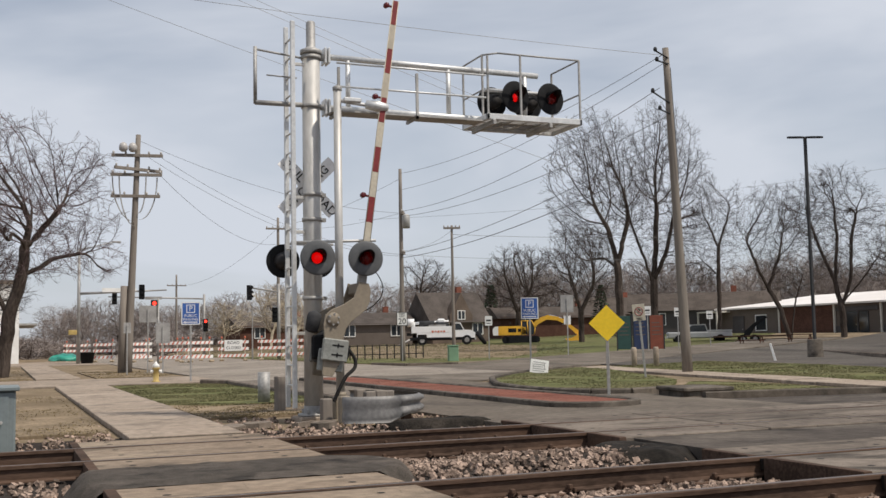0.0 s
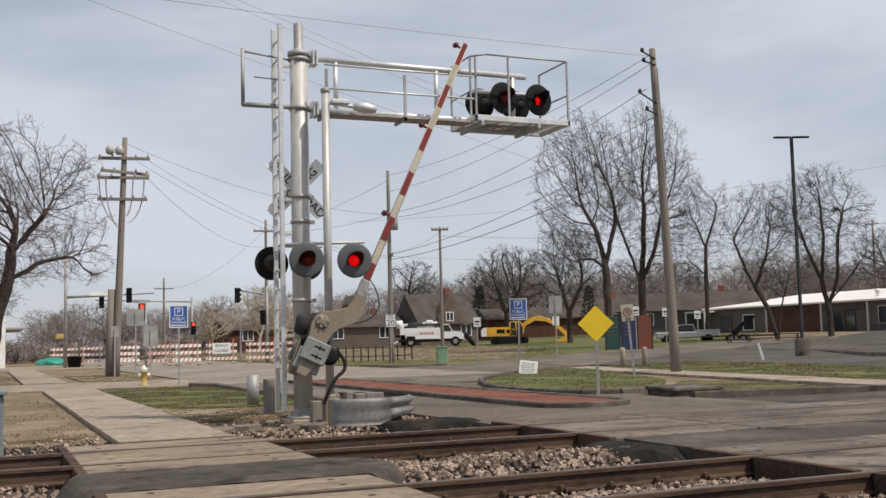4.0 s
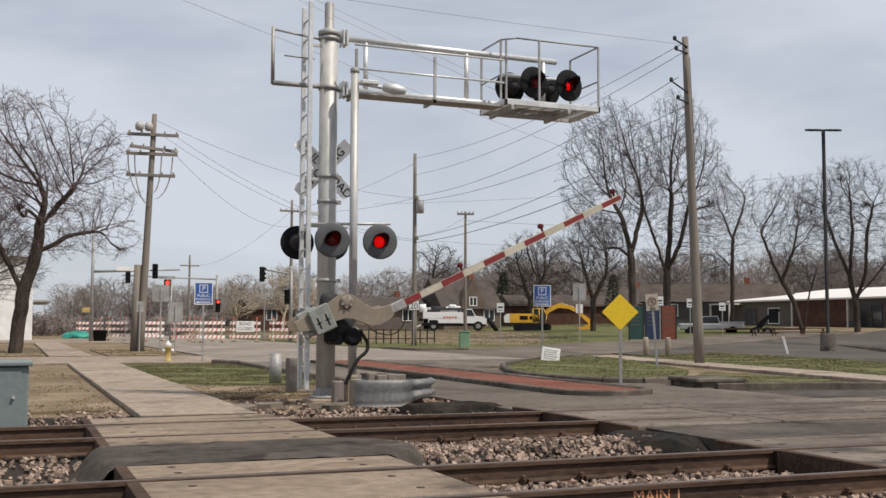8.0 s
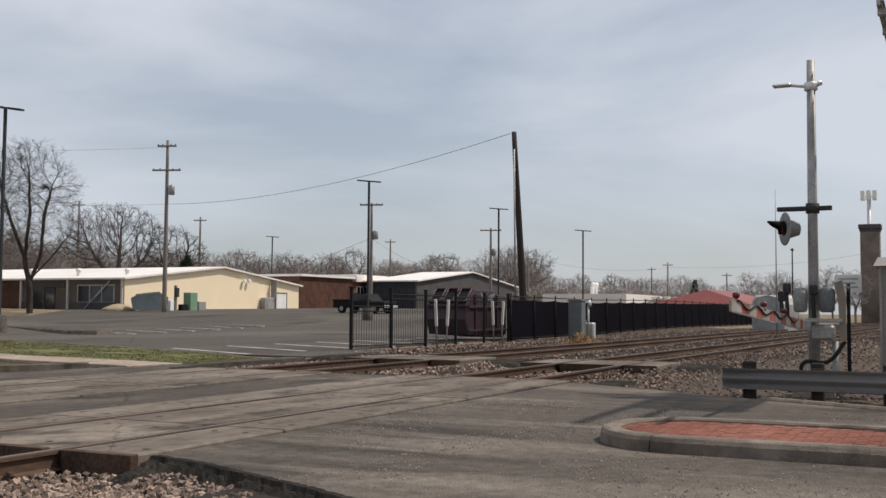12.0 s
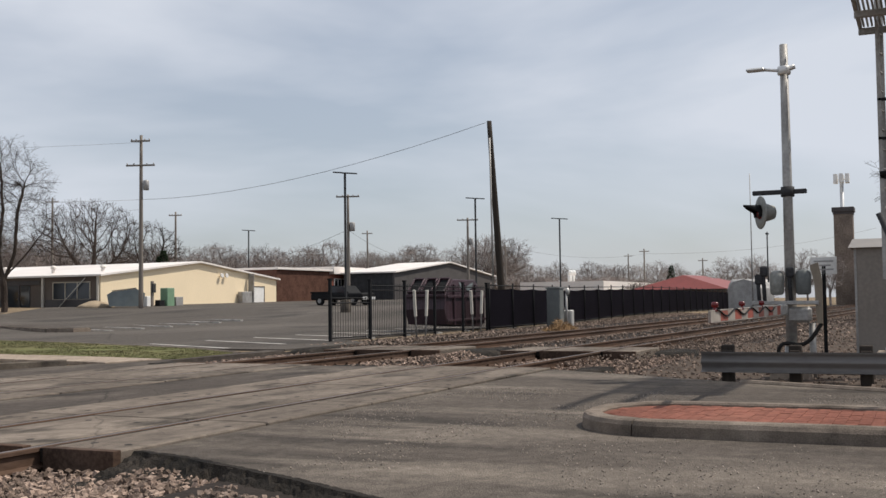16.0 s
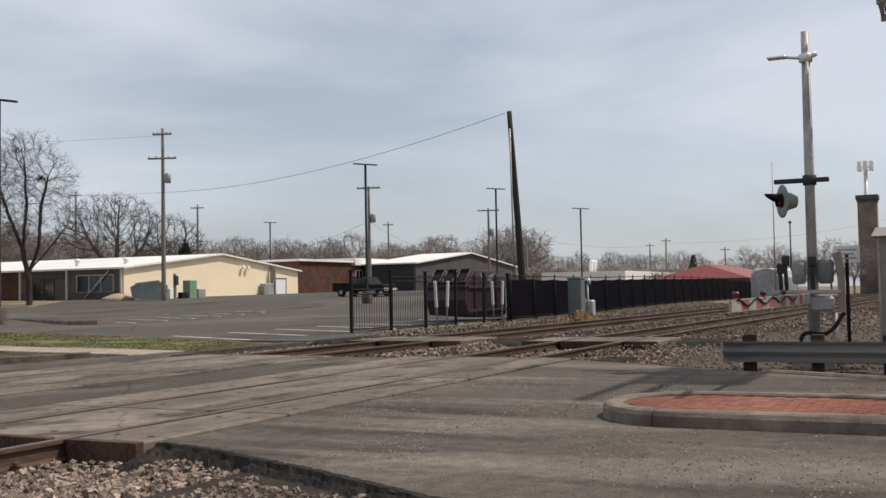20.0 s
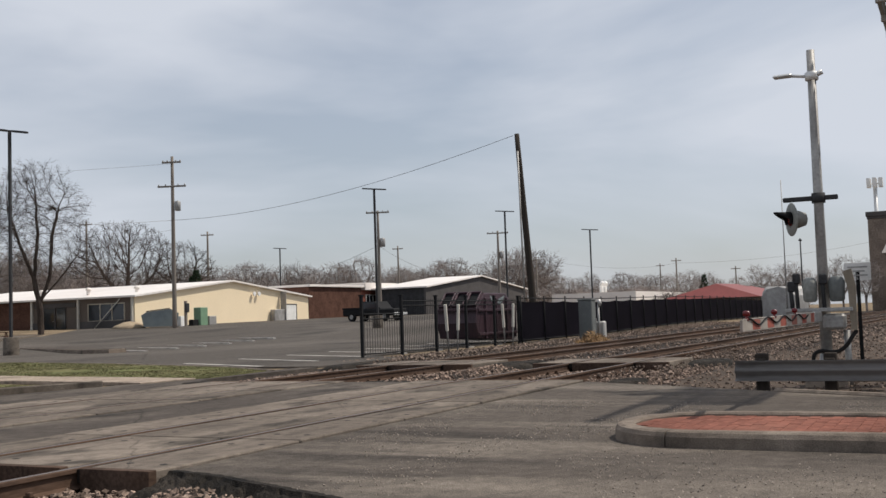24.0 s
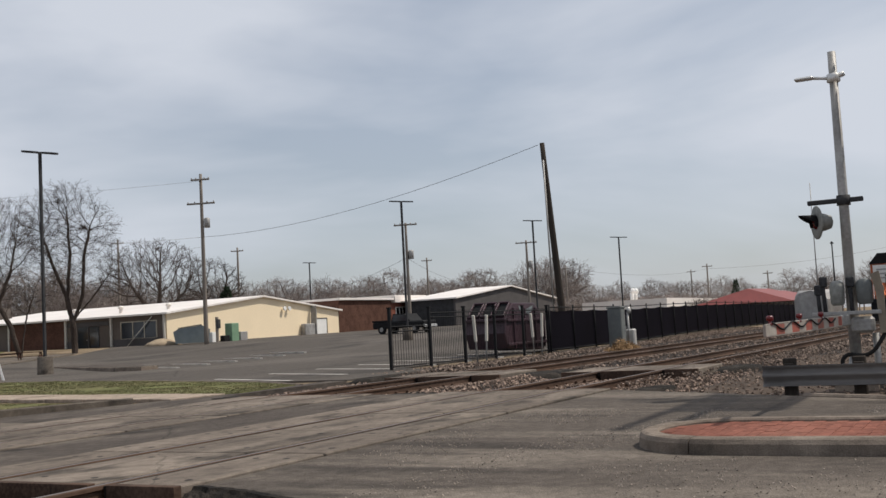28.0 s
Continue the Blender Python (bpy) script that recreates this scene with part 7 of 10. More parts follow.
rod(bm, (0, 0, 0), (0, 0, 5.6), 0.13, 0.1, 10)
rod(bm, (0, 0, 5.2), (-8, 0, 5.4), 0.07, 0.05, 8)
part("pole", bm, M["galv_dull"], t)
traffic_head(t, 0.1, -0.2, 2.9, "red")
traffic_head(t, -7.5, -0.2, 5.3, "none")
bm = bmesh.new()
box(bm, (-5.0, -0.1, 5.15), (-3.6, -0.06, 5.4))
part("street_name_plate", bm, M["galv_dull"], t)
t = thing("traffic_signal", pose(19.0, 77.6, -0.03), "grey signal pole with a dark head on a short arm", "traffic signal")
bm = bmesh.new()
rod(bm, (0, 0, 0), (0, 0, 5.6), 0.14, 0.1, 10)
rod(bm, (0, 0, 5.0), (-2.0, 0.2, 5.3), 0.06, 0.05, 8)
part("pole", bm, M["galv_dull"], t)
traffic_head(t, -2.1, 0.1, 4.95, "none", 30)
traffic_head(t, -0.35, -0.2, 3.3, "none", -20)
utility_pole("signal_pole", 17.2, 78.4, 4.2, 0.06, mat="galv_dull", label="thin steel signal post at the corner")


def barricade(x, y, w, turn, sign=False):
    z = gz(x, y)
    t = thing("barricade", pose(x, y, z, 0, 0, turn), "road closed barricade with orange and white striped rails" if not sign else "barricade carrying a white road closed board", "barricade", group="barricades across the street")
    for s in (-0.38, 0.38):
        bm = bmesh.new()
        box(bm, (s * w - 0.03, -0.03, 0), (s * w + 0.03, 0.03, 1.6), 0.005)
        box(bm, (s * w - 0.04, -0.6, 0), (s * w + 0.04, 0.6, 0.06), 0.005)
        part("upright", bm, M["ivory"], t)
        bm = bmesh.new()
        lathe(bm, ((0.04, 1.6), (0.06, 1.62), (0.06, 1.72), (0.03, 1.76)), 10, pose(s * w, 0, 0))
        part("warning_lamp", bm, M["orange"], t)
        bm = bmesh.new()
        box(bm, (s * w - 0.16, -0.5, 0.06), (s * w + 0.16, -0.2, 0.2), 0.04)
        part("sandbag", bm, M["sand"], t)
    for z0 in (0.42, 0.9, 1.36):
        bm = bmesh.new()
        box(bm, (-w / 2, -0.05, z0 - 0.1), (w / 2, -0.03, z0 + 0.1), 0.0)
        rail = part("rail", bm, M["white"], t)
        bm = bmesh.new()
        n = int(w / 0.3)
        for k in range(n):
            x0 = -w / 2 + 0.02 + (w - 0.1) * k / n
            sh = 0.1
            vs = [bm.verts.new(p) for p in ((x0, -0.0525, z0 - 0.1), (x0 + 0.12, -0.0525, z0 - 0.1), (min(w / 2, x0 + 0.12 + sh), -0.0525, z0 + 0.1), (min(w / 2, x0 + sh), -0.0525, z0 + 0.1))]
            bm.faces.new(vs)
            vs2 = [bm.verts.new(v.co + Vector((0, 0.002, 0))) for v in vs]
            for i in range(4):
                bm.faces.new((vs[i], vs2[i], vs2[(i + 1) % 4], vs[(i + 1) % 4]))
        part("stripes", bm, M["barricade_orange"], rail)
    if sign:
        bm = bmesh.new()
        box(bm, (-0.62, -0.09, 0.75), (0.62, -0.07, 1.5), 0.005)
        b = part("board", bm, M["white"], t, "white road closed board")
        lettering("ROAD", 0.3, M["black"], b, pose(0, -0.093, 1.3) @ FRONT)
        lettering("CLOSED", 0.27, M["black"], b, pose(0, -0.093, 0.96) @ FRONT)


for x, y, w, turn, sg in ((7.2, 84, 1.6, -14, False), (9.3, 79.5, 1.7, 16, False), (10.6, 73.0, 1.8, -18, False), (12.6, 78.5, 2.2, -10, False), (12.3, 72.6, 2.0, 14, False), (15.0, 74.5, 2.1, -9, True), (17.6, 73.4, 2.2, -16, False), (6.0, 96, 2.2, 0, False), (11.0, 97, 2.2, -5, False), (19.8, 74.5, 2.2, -20, False)):
    barricade(x, y, w, turn, sg)
# teal sheet heap and bin
bm = bmesh.new()
bmesh.ops.create_icosphere(bm, subdivisions=3, radius=1.0, matrix=Matrix.Diagonal((1.25, 0.9, 0.46, 1)))
for v in bm.verts:
    v.co += v.co.normalized() * 0.34 * noise.noise(v.co * 2.6)
    v.co.z = max(v.co.z, -0.05)
solo("tarp_heap", bm, M["bag"], "heap of teal plastic sheeting on the corner", "tarp", pose(4.6, 84.5, 0.2), smooth=True)
t = thing("rubble_bin", pose(5.9, 83.0, -0.05) @ Matrix.Scale(0.85, 4), "black tapered rubble bin on the corner", "bin")
bm = bmesh.new()
lathe(bm, ((0.5, 0), (0.62, 0.9), (0.66, 0.9), (0.66, 0.95), (0.56, 0.95), (0.45, 0.1)), 16)
part("tub", bm, M["black"], t)

# ---- far lawn: fence, vehicles ----
t = thing("picket_fence", Matrix(), "low black metal fence on the far lawn", "fence")
for k in range(12):
    x = 20.0 + 0.5 * k
    bm = bmesh.new()
    box(bm, (x - 0.03, 64.97, gz(x, 65)), (x + 0.03, 65.03, gz(x, 65) + 0.95))
    part("post", bm, M["black"], t)
for z in (0.3, 0.85):
    bm = bmesh.new()
    box(bm, (20, 64.98, z), (25.5, 65.02, z + 0.05))
    part("rail", bm, M["black"], t)


def wheel(parent, x, y, r, w=0.22):
    bm = bmesh.new()
    rod(bm, (x, y - w / 2, r), (x, y + w / 2, r), r, n=18)
    wh = part("wheel", bm, M["tyre"], parent)
    bm = bmesh.new()
    rod(bm, (x, y - w / 2 - 0.01, r), (x, y - w / 2 + 0.02, r), r * 0.5, n=14)
    part("rim", bm, M["galv_dull"], wh)


t = thing("utility_truck", pose(42.6, 103.6, 0.66, 0, 0, -22), "white utility service truck with side lockers and a hose reel", "truck")
bm = bmesh.new()
prism(bm, [(-3.0, 1.25), (-2.45, 1.25), (-2.45, 0.85), (-2.4, 0.85), (-2.35, 1.12), (-1.45, 1.12), (-1.4, 0.75), (1.2, 0.75), (1.2, 1.95), (-1.6, 1.95), (-3.0, 1.95)], -1.05, 1.05, FRONT)
part("service_body", bm, M["truck_white"], t)
bm = bmesh.new()
rod(bm, (-3.4, -0.5, 2.35), (-2.7, -0.5, 2.35), 0.42, n=16)
part("water_tank", bm, M["truck_white"], t, "white drum tank")
bm = bmesh.new()
box(bm, (-0.3, -0.5, 2.3), (0.5, 0.5, 2.75), 0.12)
part("compressor", bm, M["truck_white"], t)
bm = bmesh.new()
rod(bm, (-3.2, -1.0, 0.6), (-4.4, -1.2, -0.02), 0.1, n=8)
part("chute", bm, M["galv_dull"], t, "grey rear chute")
for k in range(4):
    bm = bmesh.new()
    box(bm, (-2.9 + 1.0 * k, -1.07, 1.3), (-2.0 + 1.0 * k, -1.055, 1.88), 0.01)
    part("locker_door", bm, M["truck_white"], t)
bm = bmesh.new()
prism(bm, [(1.25, 0.8), (2.5, 0.8), (2.5, 1.55), (2.1, 2.3), (1.25, 2.3)], -0.98, 0.98, FRONT)
part("cab", bm, M["truck_white"], t)
bm = bmesh.new()
prism(bm, [(2.5, 0.7), (3.6, 0.7), (3.65, 1.25), (3.2, 1.5), (2.5, 1.55)], -0.95, 0.95, FRONT)
part("hood", bm, M["truck_white"], t)
bm = bmesh.new()
prism(bm, [(1.4, 1.55), (2.4, 1.55), (2.06, 2.2), (1.4, 2.2)], -1.0, 1.0, FRONT)
part("cab_window", bm, M["glass"], t)
bm = bmesh.new()
box(bm, (-3.2, -0.9, 0.5), (3.6, 0.9, 0.8), 0.02)
part("chassis", bm, M["black"], t)
for x in (-1.9, 2.75):
    for y in (-0.9, 0.9):
        wheel(t, x, y, 0.5, 0.3)
bm = bmesh.new()
rod(bm, (-2.2, -0.3, 2.25), (-0.6, -0.3, 2.25), 0.3, n=12)
box(bm, (-0.4, -0.8, 2.0), (0.9, 0.8, 2.3), 0.05)
part("hose_reel", bm, M["darkgrey"], t)
bm = bmesh.new()
for k in range(5):
    box(bm, (-0.9 + 0.3 * k, -1.075, 1.3 + 0.05 * (k % 2)), (-0.7 + 0.3 * k, -1.071, 1.5))
part("company_mark", bm, M["orange"], t)

for x0, x1, y0, y1, z0, z1, mt, nm in ((-2.9, 1.1, -1.1, -1.06, 0.62, 0.8, "black", "side_step"), (-1.2, 0.6, -0.9, 0.9, 1.96, 2.12, "galv_dull", "roof_rack"), (3.55, 3.72, -0.9, 0.9, 0.5, 0.75, "galv", "bumper"), (-3.5, -3.0, -0.9, 0.9, 1.0, 1.3, "black", "tail_deck")):
    bm = bmesh.new()
    box(bm, (x0, y0, z0), (x1, y1, z1), 0.01)
    part(nm, bm, M[mt], t)
bm = bmesh.new()
rod(bm, (-2.8, 0.4, 2.3), (0.9, 0.4, 2.5), 0.14, 0.1, 10)
rod(bm, (-2.8, 0.4, 1.9), (-2.8, 0.4, 2.4), 0.2, n=10)
part("crane_boom", bm, M["truck_white"], t, "white folded crane boom")
bm = bmesh.new()
rod(bm, (3.8, -0.6, 1.3), (4.7, -0.7, 0.0), 0.28, 0.2, 10)
part("suction_hose", bm, M["black"], t, "black hose hanging at the front")

t = thing("excavator", pose(50.3, 100.1, 0.66, 0, 0, -28) @ Matrix.Scale(0.93, 4), "yellow tracked excavator parked with its boom folded", "excavator")
for y in (-1.1, 1.1):
    bm = bmesh.new()
    rod(bm, (-1.7, y - 0.25, 0.42), (-1.7, y + 0.25, 0.42), 0.42, n=14)
    rod(bm, (1.7, y - 0.25, 0.42), (1.7, y + 0.25, 0.42), 0.42, n=14)
    box(bm, (-1.7, y - 0.25, 0.0), (1.7, y + 0.25, 0.84), 0.02)
    part("track", bm, M["black"], t)
bm = bmesh.new()
prism(bm, [(-2.5, 0.95), (0.6, 0.95), (0.6, 1.75), (-0.1, 1.95), (-2.5, 1.95)], -1.3, 1.3, FRONT)
part("house", bm, M["excavator"], t)
for xa, xb in ((-2.4, -1.6), (-1.5, -0.7)):
    bm = bmesh.new()
    box(bm, (xa, -1.32, 1.1), (xb, -1.301, 1.85), 0.005)
    part("engine_door", bm, M["excavator"], t)
bm = bmesh.new()
box(bm, (-1.4, -1.326, 1.25), (-0.5, -1.321, 1.7))
box(bm, (-0.3, -1.326, 1.3), (0.2, -1.305, 1.65))
part("model_mark", bm, M["black"], t, "black panel marks")
bm = bmesh.new()
rod(bm, (-1.2, 0.3, 1.9), (-1.2, 0.3, 2.4), 0.06, n=8)
part("exhaust", bm, M["black"], t)
bm = bmesh.new()
prism(bm, [(0.1, 1.0), (1.5, 1.0), (1.6, 1.7), (1.25, 2.5), (0.1, 2.5)], 0.35, 1.3, FRONT)
part("cab", bm, M["glass"], t)
for xa, za, xb, zb in ((0.1, 1.0, 0.1, 2.5), (0.1, 2.5, 1.25, 2.5), (1.25, 2.5, 1.6, 1.7), (1.6, 1.7, 1.5, 1.0), (0.8, 1.0, 0.75, 2.5)):
    bm = bmesh.new()
    rod(bm, (xa, -1.31, za), (xb, -1.31, zb), 0.05, n=6)
    part("cab_post", bm, M["excavator"], t)
bm = bmesh.new()
prism(bm, [(-3.1, 0.95), (-2.5, 0.95), (-2.5, 1.95), (-2.9, 1.9), (-3.15, 1.6)], -1.3, 1.3, FRONT)
part("counterweight", bm, M["white"], t, "pale rounded counterweight")
bm = bmesh.new()
prism(bm, [(0.7, 1.35), (1.2, 1.15), (1.9, 2.1), (2.9, 2.62), (4.1, 2.5), (4.75, 2.15), (4.85, 2.45), (4.2, 2.9), (3.0, 3.12), (2.2, 2.85), (1.4, 2.3)], -0.26, 0.26, FRONT)
part("boom", bm, M["excavator"], t)
bm = bmesh.new()
prism(bm, [(4.4, 2.62), (4.75, 2.7), (5.1, 2.35), (6.95, 0.95), (6.8, 0.65), (6.4, 0.72)], -0.22, 0.22, FRONT)
part("stick", bm, M["excavator"], t)
bm = bmesh.new()
prism(bm, [(6.95, 0.9), (6.75, 0.25), (6.2, 0.02), (5.3, 0.1), (4.9, 0.45), (5.6, 0.5), (6.3, 0.85)], -0.6, 0.6, FRONT)
part("bucket", bm, M["excavator"], t)
for k in range(4):
    bm = bmesh.new()
    prism(bm, [(4.95, 0.45), (4.6, 0.3), (5.0, 0.33)], -0.6 + 0.35 * k, -0.5 + 0.35 * k, FRONT)
    part("bucket_tooth", bm, M["galv_dull"], t)
bm = bmesh.new()
rod(bm, (1.6, 0, 2.0), (2.8, 0, 2.8), 0.09, n=8)
rod(bm, (3.2, 0, 3.1), (4.6, 0, 2.7), 0.08, n=8)
part("hydraulic_ram", bm, M["galv"], t)


def pickup(name, m, paint, label):
    t = thing(name, m, label, "truck")
    bm = bmesh.new()
    box(bm, (-2.7, -0.95, 0.45), (2.7, 0.95, 1.0), 0.1)
    part("body", bm, M[paint], t)
    bm = bmesh.new()
    prism(bm, [(-0.7, 1.0), (1.3, 1.0), (0.7, 1.62), (-0.5, 1.65)], -0.85, 0.85, FRONT)
    part("cab", bm, M[paint], t)
    bm = bmesh.new()
    prism(bm, [(-0.6, 1.03), (1.15, 1.03), (0.66, 1.55), (-0.45, 1.57)], -0.87, 0.87, FRONT)
    part("cab_window", bm, M["glass"], t)
    bm = bmesh.new()
    box(bm, (-2.6, -0.93, 1.0), (-0.75, -0.85, 1.15))
    box(bm, (-2.6, 0.85, 1.0), (-0.75, 0.93, 1.15))
    box(bm, (-2.7, -0.93, 1.0), (-2.6, 0.93, 1.15))
    part("bed_side", bm, M[paint], t)
    bm = bmesh.new()
    box(bm, (2.68, -0.9, 0.45), (2.78, 0.9, 0.65), 0.02)
    part("bumper", bm, M["alu"], t)
    for x in (-1.7, 1.75):
        for y in (-0.85, 0.85):
            wheel(t, x, y, 0.38)


pickup("pickup_truck", pose(55.6, 76.6, 0.45, 0, 0, 150), "pickup_paint", "silver pickup truck parked under the bare trees")
pickup("pickup_truck", pose(77.5, 44.6, gz(77.5, 44.6) + 0.02, 0, 0, -98), "black", "dark pickup truck parked in the lot")
t = thing("trailer", pose(58.6, 73.6, 0.42, 0, 0, -35), "low dark flat trailer with a loader arm under the trees", "trailer")
bm = bmesh.new()
box(bm, (-3, -0.9, 0.5), (3, 0.9, 0.65), 0.02)
part("deck", bm, M["rail_side"], t)
for x in (-0.6, 0.4):
    for y in (-0.9, 0.9):
        wheel(t, x, y, 0.35)
bm = bmesh.new()
prism(bm, [(-0.5, 0.65), (0.0, 0.65), (0.6, 1.5), (1.5, 2.1), (1.4, 2.25), (0.4, 1.7), (-0.4, 1.0)], -0.1, 0.1, FRONT)
part("loader_arm", bm, M["black"], t)
for x, y in ((50.0, 62.6), (53.0, 61.0)):
    t = thing("picnic_table", pose(x, y, gz(x, y), 0, 0, -50), "weathered wooden picnic table on the verge", "table", group="picnic tables under the trees")
    bm = bmesh.new()
    box(bm, (-0.9, -0.38, 0.7), (0.9, 0.38, 0.75))
    part("tabletop", bm, M["brown_wall"], t)
    for s in (-0.7, 0.7):
        bm = bmesh.new()
        box(bm, (-0.9, s - 0.13, 0.42), (0.9, s + 0.13, 0.46))
        part("bench", bm, M["brown_wall"], t)
        bm = bmesh.new()
        box(bm, (s - 0.04, -0.75, 0.36), (s + 0.04, 0.75, 0.42))
        rod(bm, (s, -0.7, 0), (s, -0.25, 0.7), 0.04, n=4)
        rod(bm, (s, 0.7, 0), (s, 0.25, 0.7), 0.04, n=4)
        part("leg", bm, M["brown_wall"], t)
# yard things before the cream building
t = thing("dumpster", pose(70.6, 61.6, gz(70.6, 61.6), 0, 0, -48) @ Matrix.Scale(0.9, 4), "grey-green steel dumpster with sloping lids beside a sand pile", "dumpster")
bm = bmesh.new()
prism(bm, [(-1.5, 0.1), (1.5, 0.1), (1.7, 1.3), (0.9, 1.75), (-1.2, 1.5), (-1.7, 1.2)], -0.9, 0.9, FRONT)
part("body", bm, M["grey_box"], t)
bm = bmesh.new()
prism(bm, [(-1.25, 1.53), (0.9, 1.78), (0.9, 1.83), (-1.25, 1.58)], -0.95, 0.95, FRONT)
part("lid", bm, M["darkgrey"], t)
bm = bmesh.new()
lathe(bm, ((1.75, -0.1), (1.3, 0.25), (0.6, 0.52), (0.05, 0.6)), 16)
for v in bm.verts:
    v.co += Vector((1, 1, 0.5)) * 0.15 * noise.noise(v.co * 1.5)
solo("sand_pile", bm, M["sand"], "heap of tan sand beside the grey wall", "sand pile", pose(70.3, 64.6, gz(70.3, 64.6)), smooth=True)
bm = bmesh.new()
box(bm, (-0.5, -0.4, -0.1), (0.5, 0.4, 1.6), 0.04)
solo("green_cabinet", bm, M["green_box"], "green upright utility cabinet before the cream wall", "cabinet", pose(75.6, 61.3, gz(75.6, 61.3)))
t = thing("meter_pedestal", pose(73.7, 61.4, gz(73.7, 61.4)), "dark meter boxes on a short post", "meter")
bm = bmesh.new()
box(bm, (-0.1, -0.1, 0), (0.1, 0.1, 2.2))
part("post", bm, M["wood"], t)
bm = bmesh.new()
box(bm, (-0.22, -0.25, 1.2), (0.22, -0.1, 2.0), 0.03)
part("meter_box", bm, M["darkgrey"], t)
for x, y, w, h, mt, lab in ((73.1, 61.5, 0.5, 0.9, "white", "white utility pedestal beside the pole"), (74.6, 61.3, 0.75, 0.55, "black", "black bin on the verge"), (77.0, 61.3, 1.0, 0.8, "galv_dull", "grey metal sheet leaning on the verge")):
    bm = bmesh.new()
    box(bm, (-w / 2, -0.25, 0), (w / 2, 0.25, h), 0.03)
    solo("yard_box", bm, M[mt], lab, "box", pose(x, y, gz(x, y)))


# ---- fence, compactor and cabinets along the track ----
def fence_panel(parent, x0, y0, x1, y1, z, h):
    """Pickets and rails between two posts."""
    d = Vector((x1 - x0, y1 - y0, 0))
    n = max(2, int(d.length / 0.125))
    for s in (0.12, h - 0.25, h - 0.1):
        bm = bmesh.new()
        rod(bm, Vector((x0, y0, z + s)), Vector((x1, y1, z + s)), 0.02, n=4)
        part("rail", bm, M["black"], parent)
    bm = bmesh.new()
    rod(bm, (0, 0, 0.08), (0, 0, h - 0.02), 0.008, n=4)
    me = bpy.data.meshes.new("picket")
    bm.to_mesh(me)
    bm.free()
    for i in range(1, n):
        p = Vector((x0, y0, z)) + d * (i / n)
        part_mesh("picket", me, M["black"], parent).matrix_basis = Matrix.Translation(p)


fence = thing("metal_fence", Matrix(), "black metal picket fence with square posts along the track", "fence")
POSTS = [(28.3, 16.75), (30.4, 16.5), (32.9, 16.5), (35.35, 16.5), (37.95, 16.5), (40.4, 16.5)]
for x, y in POSTS:
    bm = bmesh.new()
    box(bm, (x - 0.045, y - 0.045, gz(x, y) - 0.1), (x + 0.045, y + 0.045, gz(x, y) + 1.9), 0.006)
    box(bm, (x - 0.06, y - 0.06, gz(x, y) + 1.9), (x + 0.06, y + 0.06, gz(x, y) + 1.95))
    part("post", bm, M["black"], fence)
for k, ((xa, ya), (xb, yb)) in enumerate(zip(POSTS, POSTS[1:])):
    fence_panel(fence, xa, ya, xb, yb, gz(xa, ya), 1.45 if k == 0 else 1.85)

screen = thing("screened_fence", Matrix(), "long chain fence covered with black screen cloth beside the track", "fence")
pts = [(40.45 + 2.9 * k, 16.5 + 0.026 * 2.9 * k) for k in range(25)]
for k, (x, y) in enumerate(pts):
    bm = bmesh.new()
    rod(bm, (x, y - 0.1, gz(x, y) - 0.1), (x, y - 0.1, gz(x, y) + 1.95), 0.035, n=8)
    part("post", bm, M["black"], screen)
for (xa, ya), (xb, yb) in zip(pts, pts[1:]):
    bm = bmesh.new()
    n, rows = 6, []
    rnd = random.Random(int(xa * 10))
    for i in range(n + 1):
        u = i / n
        x, y = xa + (xb - xa) * u, ya + (yb - ya) * u
        bulge = 0.004 * math.sin(math.pi * u) * rnd.uniform(0.3, 1)
        g = gz(x, y)
        rows.append([bm.verts.new((x, y - 0.04 - bulge * w, g + zz)) for zz, w in ((0.06, 0.3), (0.6, 1), (1.3, 1), (1.72 - 0.05 * math.sin(math.pi * u), 0.2))])
    for a, b in zip(rows, rows[1:]):
        for j in range(3):
            f = bm.faces.new((a[j], b[j], b[j + 1], a[j + 1]))
    bmesh.ops.solidify(bm, geom=bm.faces[:], thickness=0.006)
    part("screen_panel", bm, M["mesh_cloth"], screen)
    for zz in (0.12, 1.84):
        bm = bmesh.new()
        rod(bm, (xa, ya - 0.08, gz(xa, ya) + zz), (xb, yb - 0.08, gz(xb, yb) + zz), 0.022, n=6)
        part("rail", bm, M["black"], screen)

t = thing("waste_compactor", pose(0, 17.5, -0.05), "large maroon steel waste container with three open chutes behind the fence", "compactor")
bm = bmesh.new()
prism(bm, [(38.7, 0.3), (42.3, 0.12), (42.6, 0.4), (42.65, 1.45), (41.5, 2.1), (39.3, 2.1), (38.55, 1.5), (38.4, 0.9)], -1.75, 0.0, FRONT)
bmesh.ops.bevel(bm, geom=[e for e in bm.edges if abs(e.verts[0].co.y - e.verts[1].co.y) < 1e-4], offset=0.04, segments=2, profile=0.6, affect="EDGES")
part("body", bm, M["maroon"], t)
for x in (39.3, 40.4, 41.5, 42.4):
    bm = bmesh.new()
    box(bm, (x - 0.05, -0.07, 0.25), (x + 0.05, 0.0, 1.9 if 39 < x < 42 else 1.5), 0.01)
    part("rib", bm, M["maroon"], t)
for z in (0.45, 1.4):
    bm = bmesh.new()
    box(bm, (38.6, -0.08, z - 0.05), (42.55, -0.02, z + 0.05), 0.01)
    part("rib", bm, M["maroon"], t)
bm = bmesh.new()
box(bm, (38.32, -0.05, 1.4), (38.5, 1.8, 1.5), 0.01)
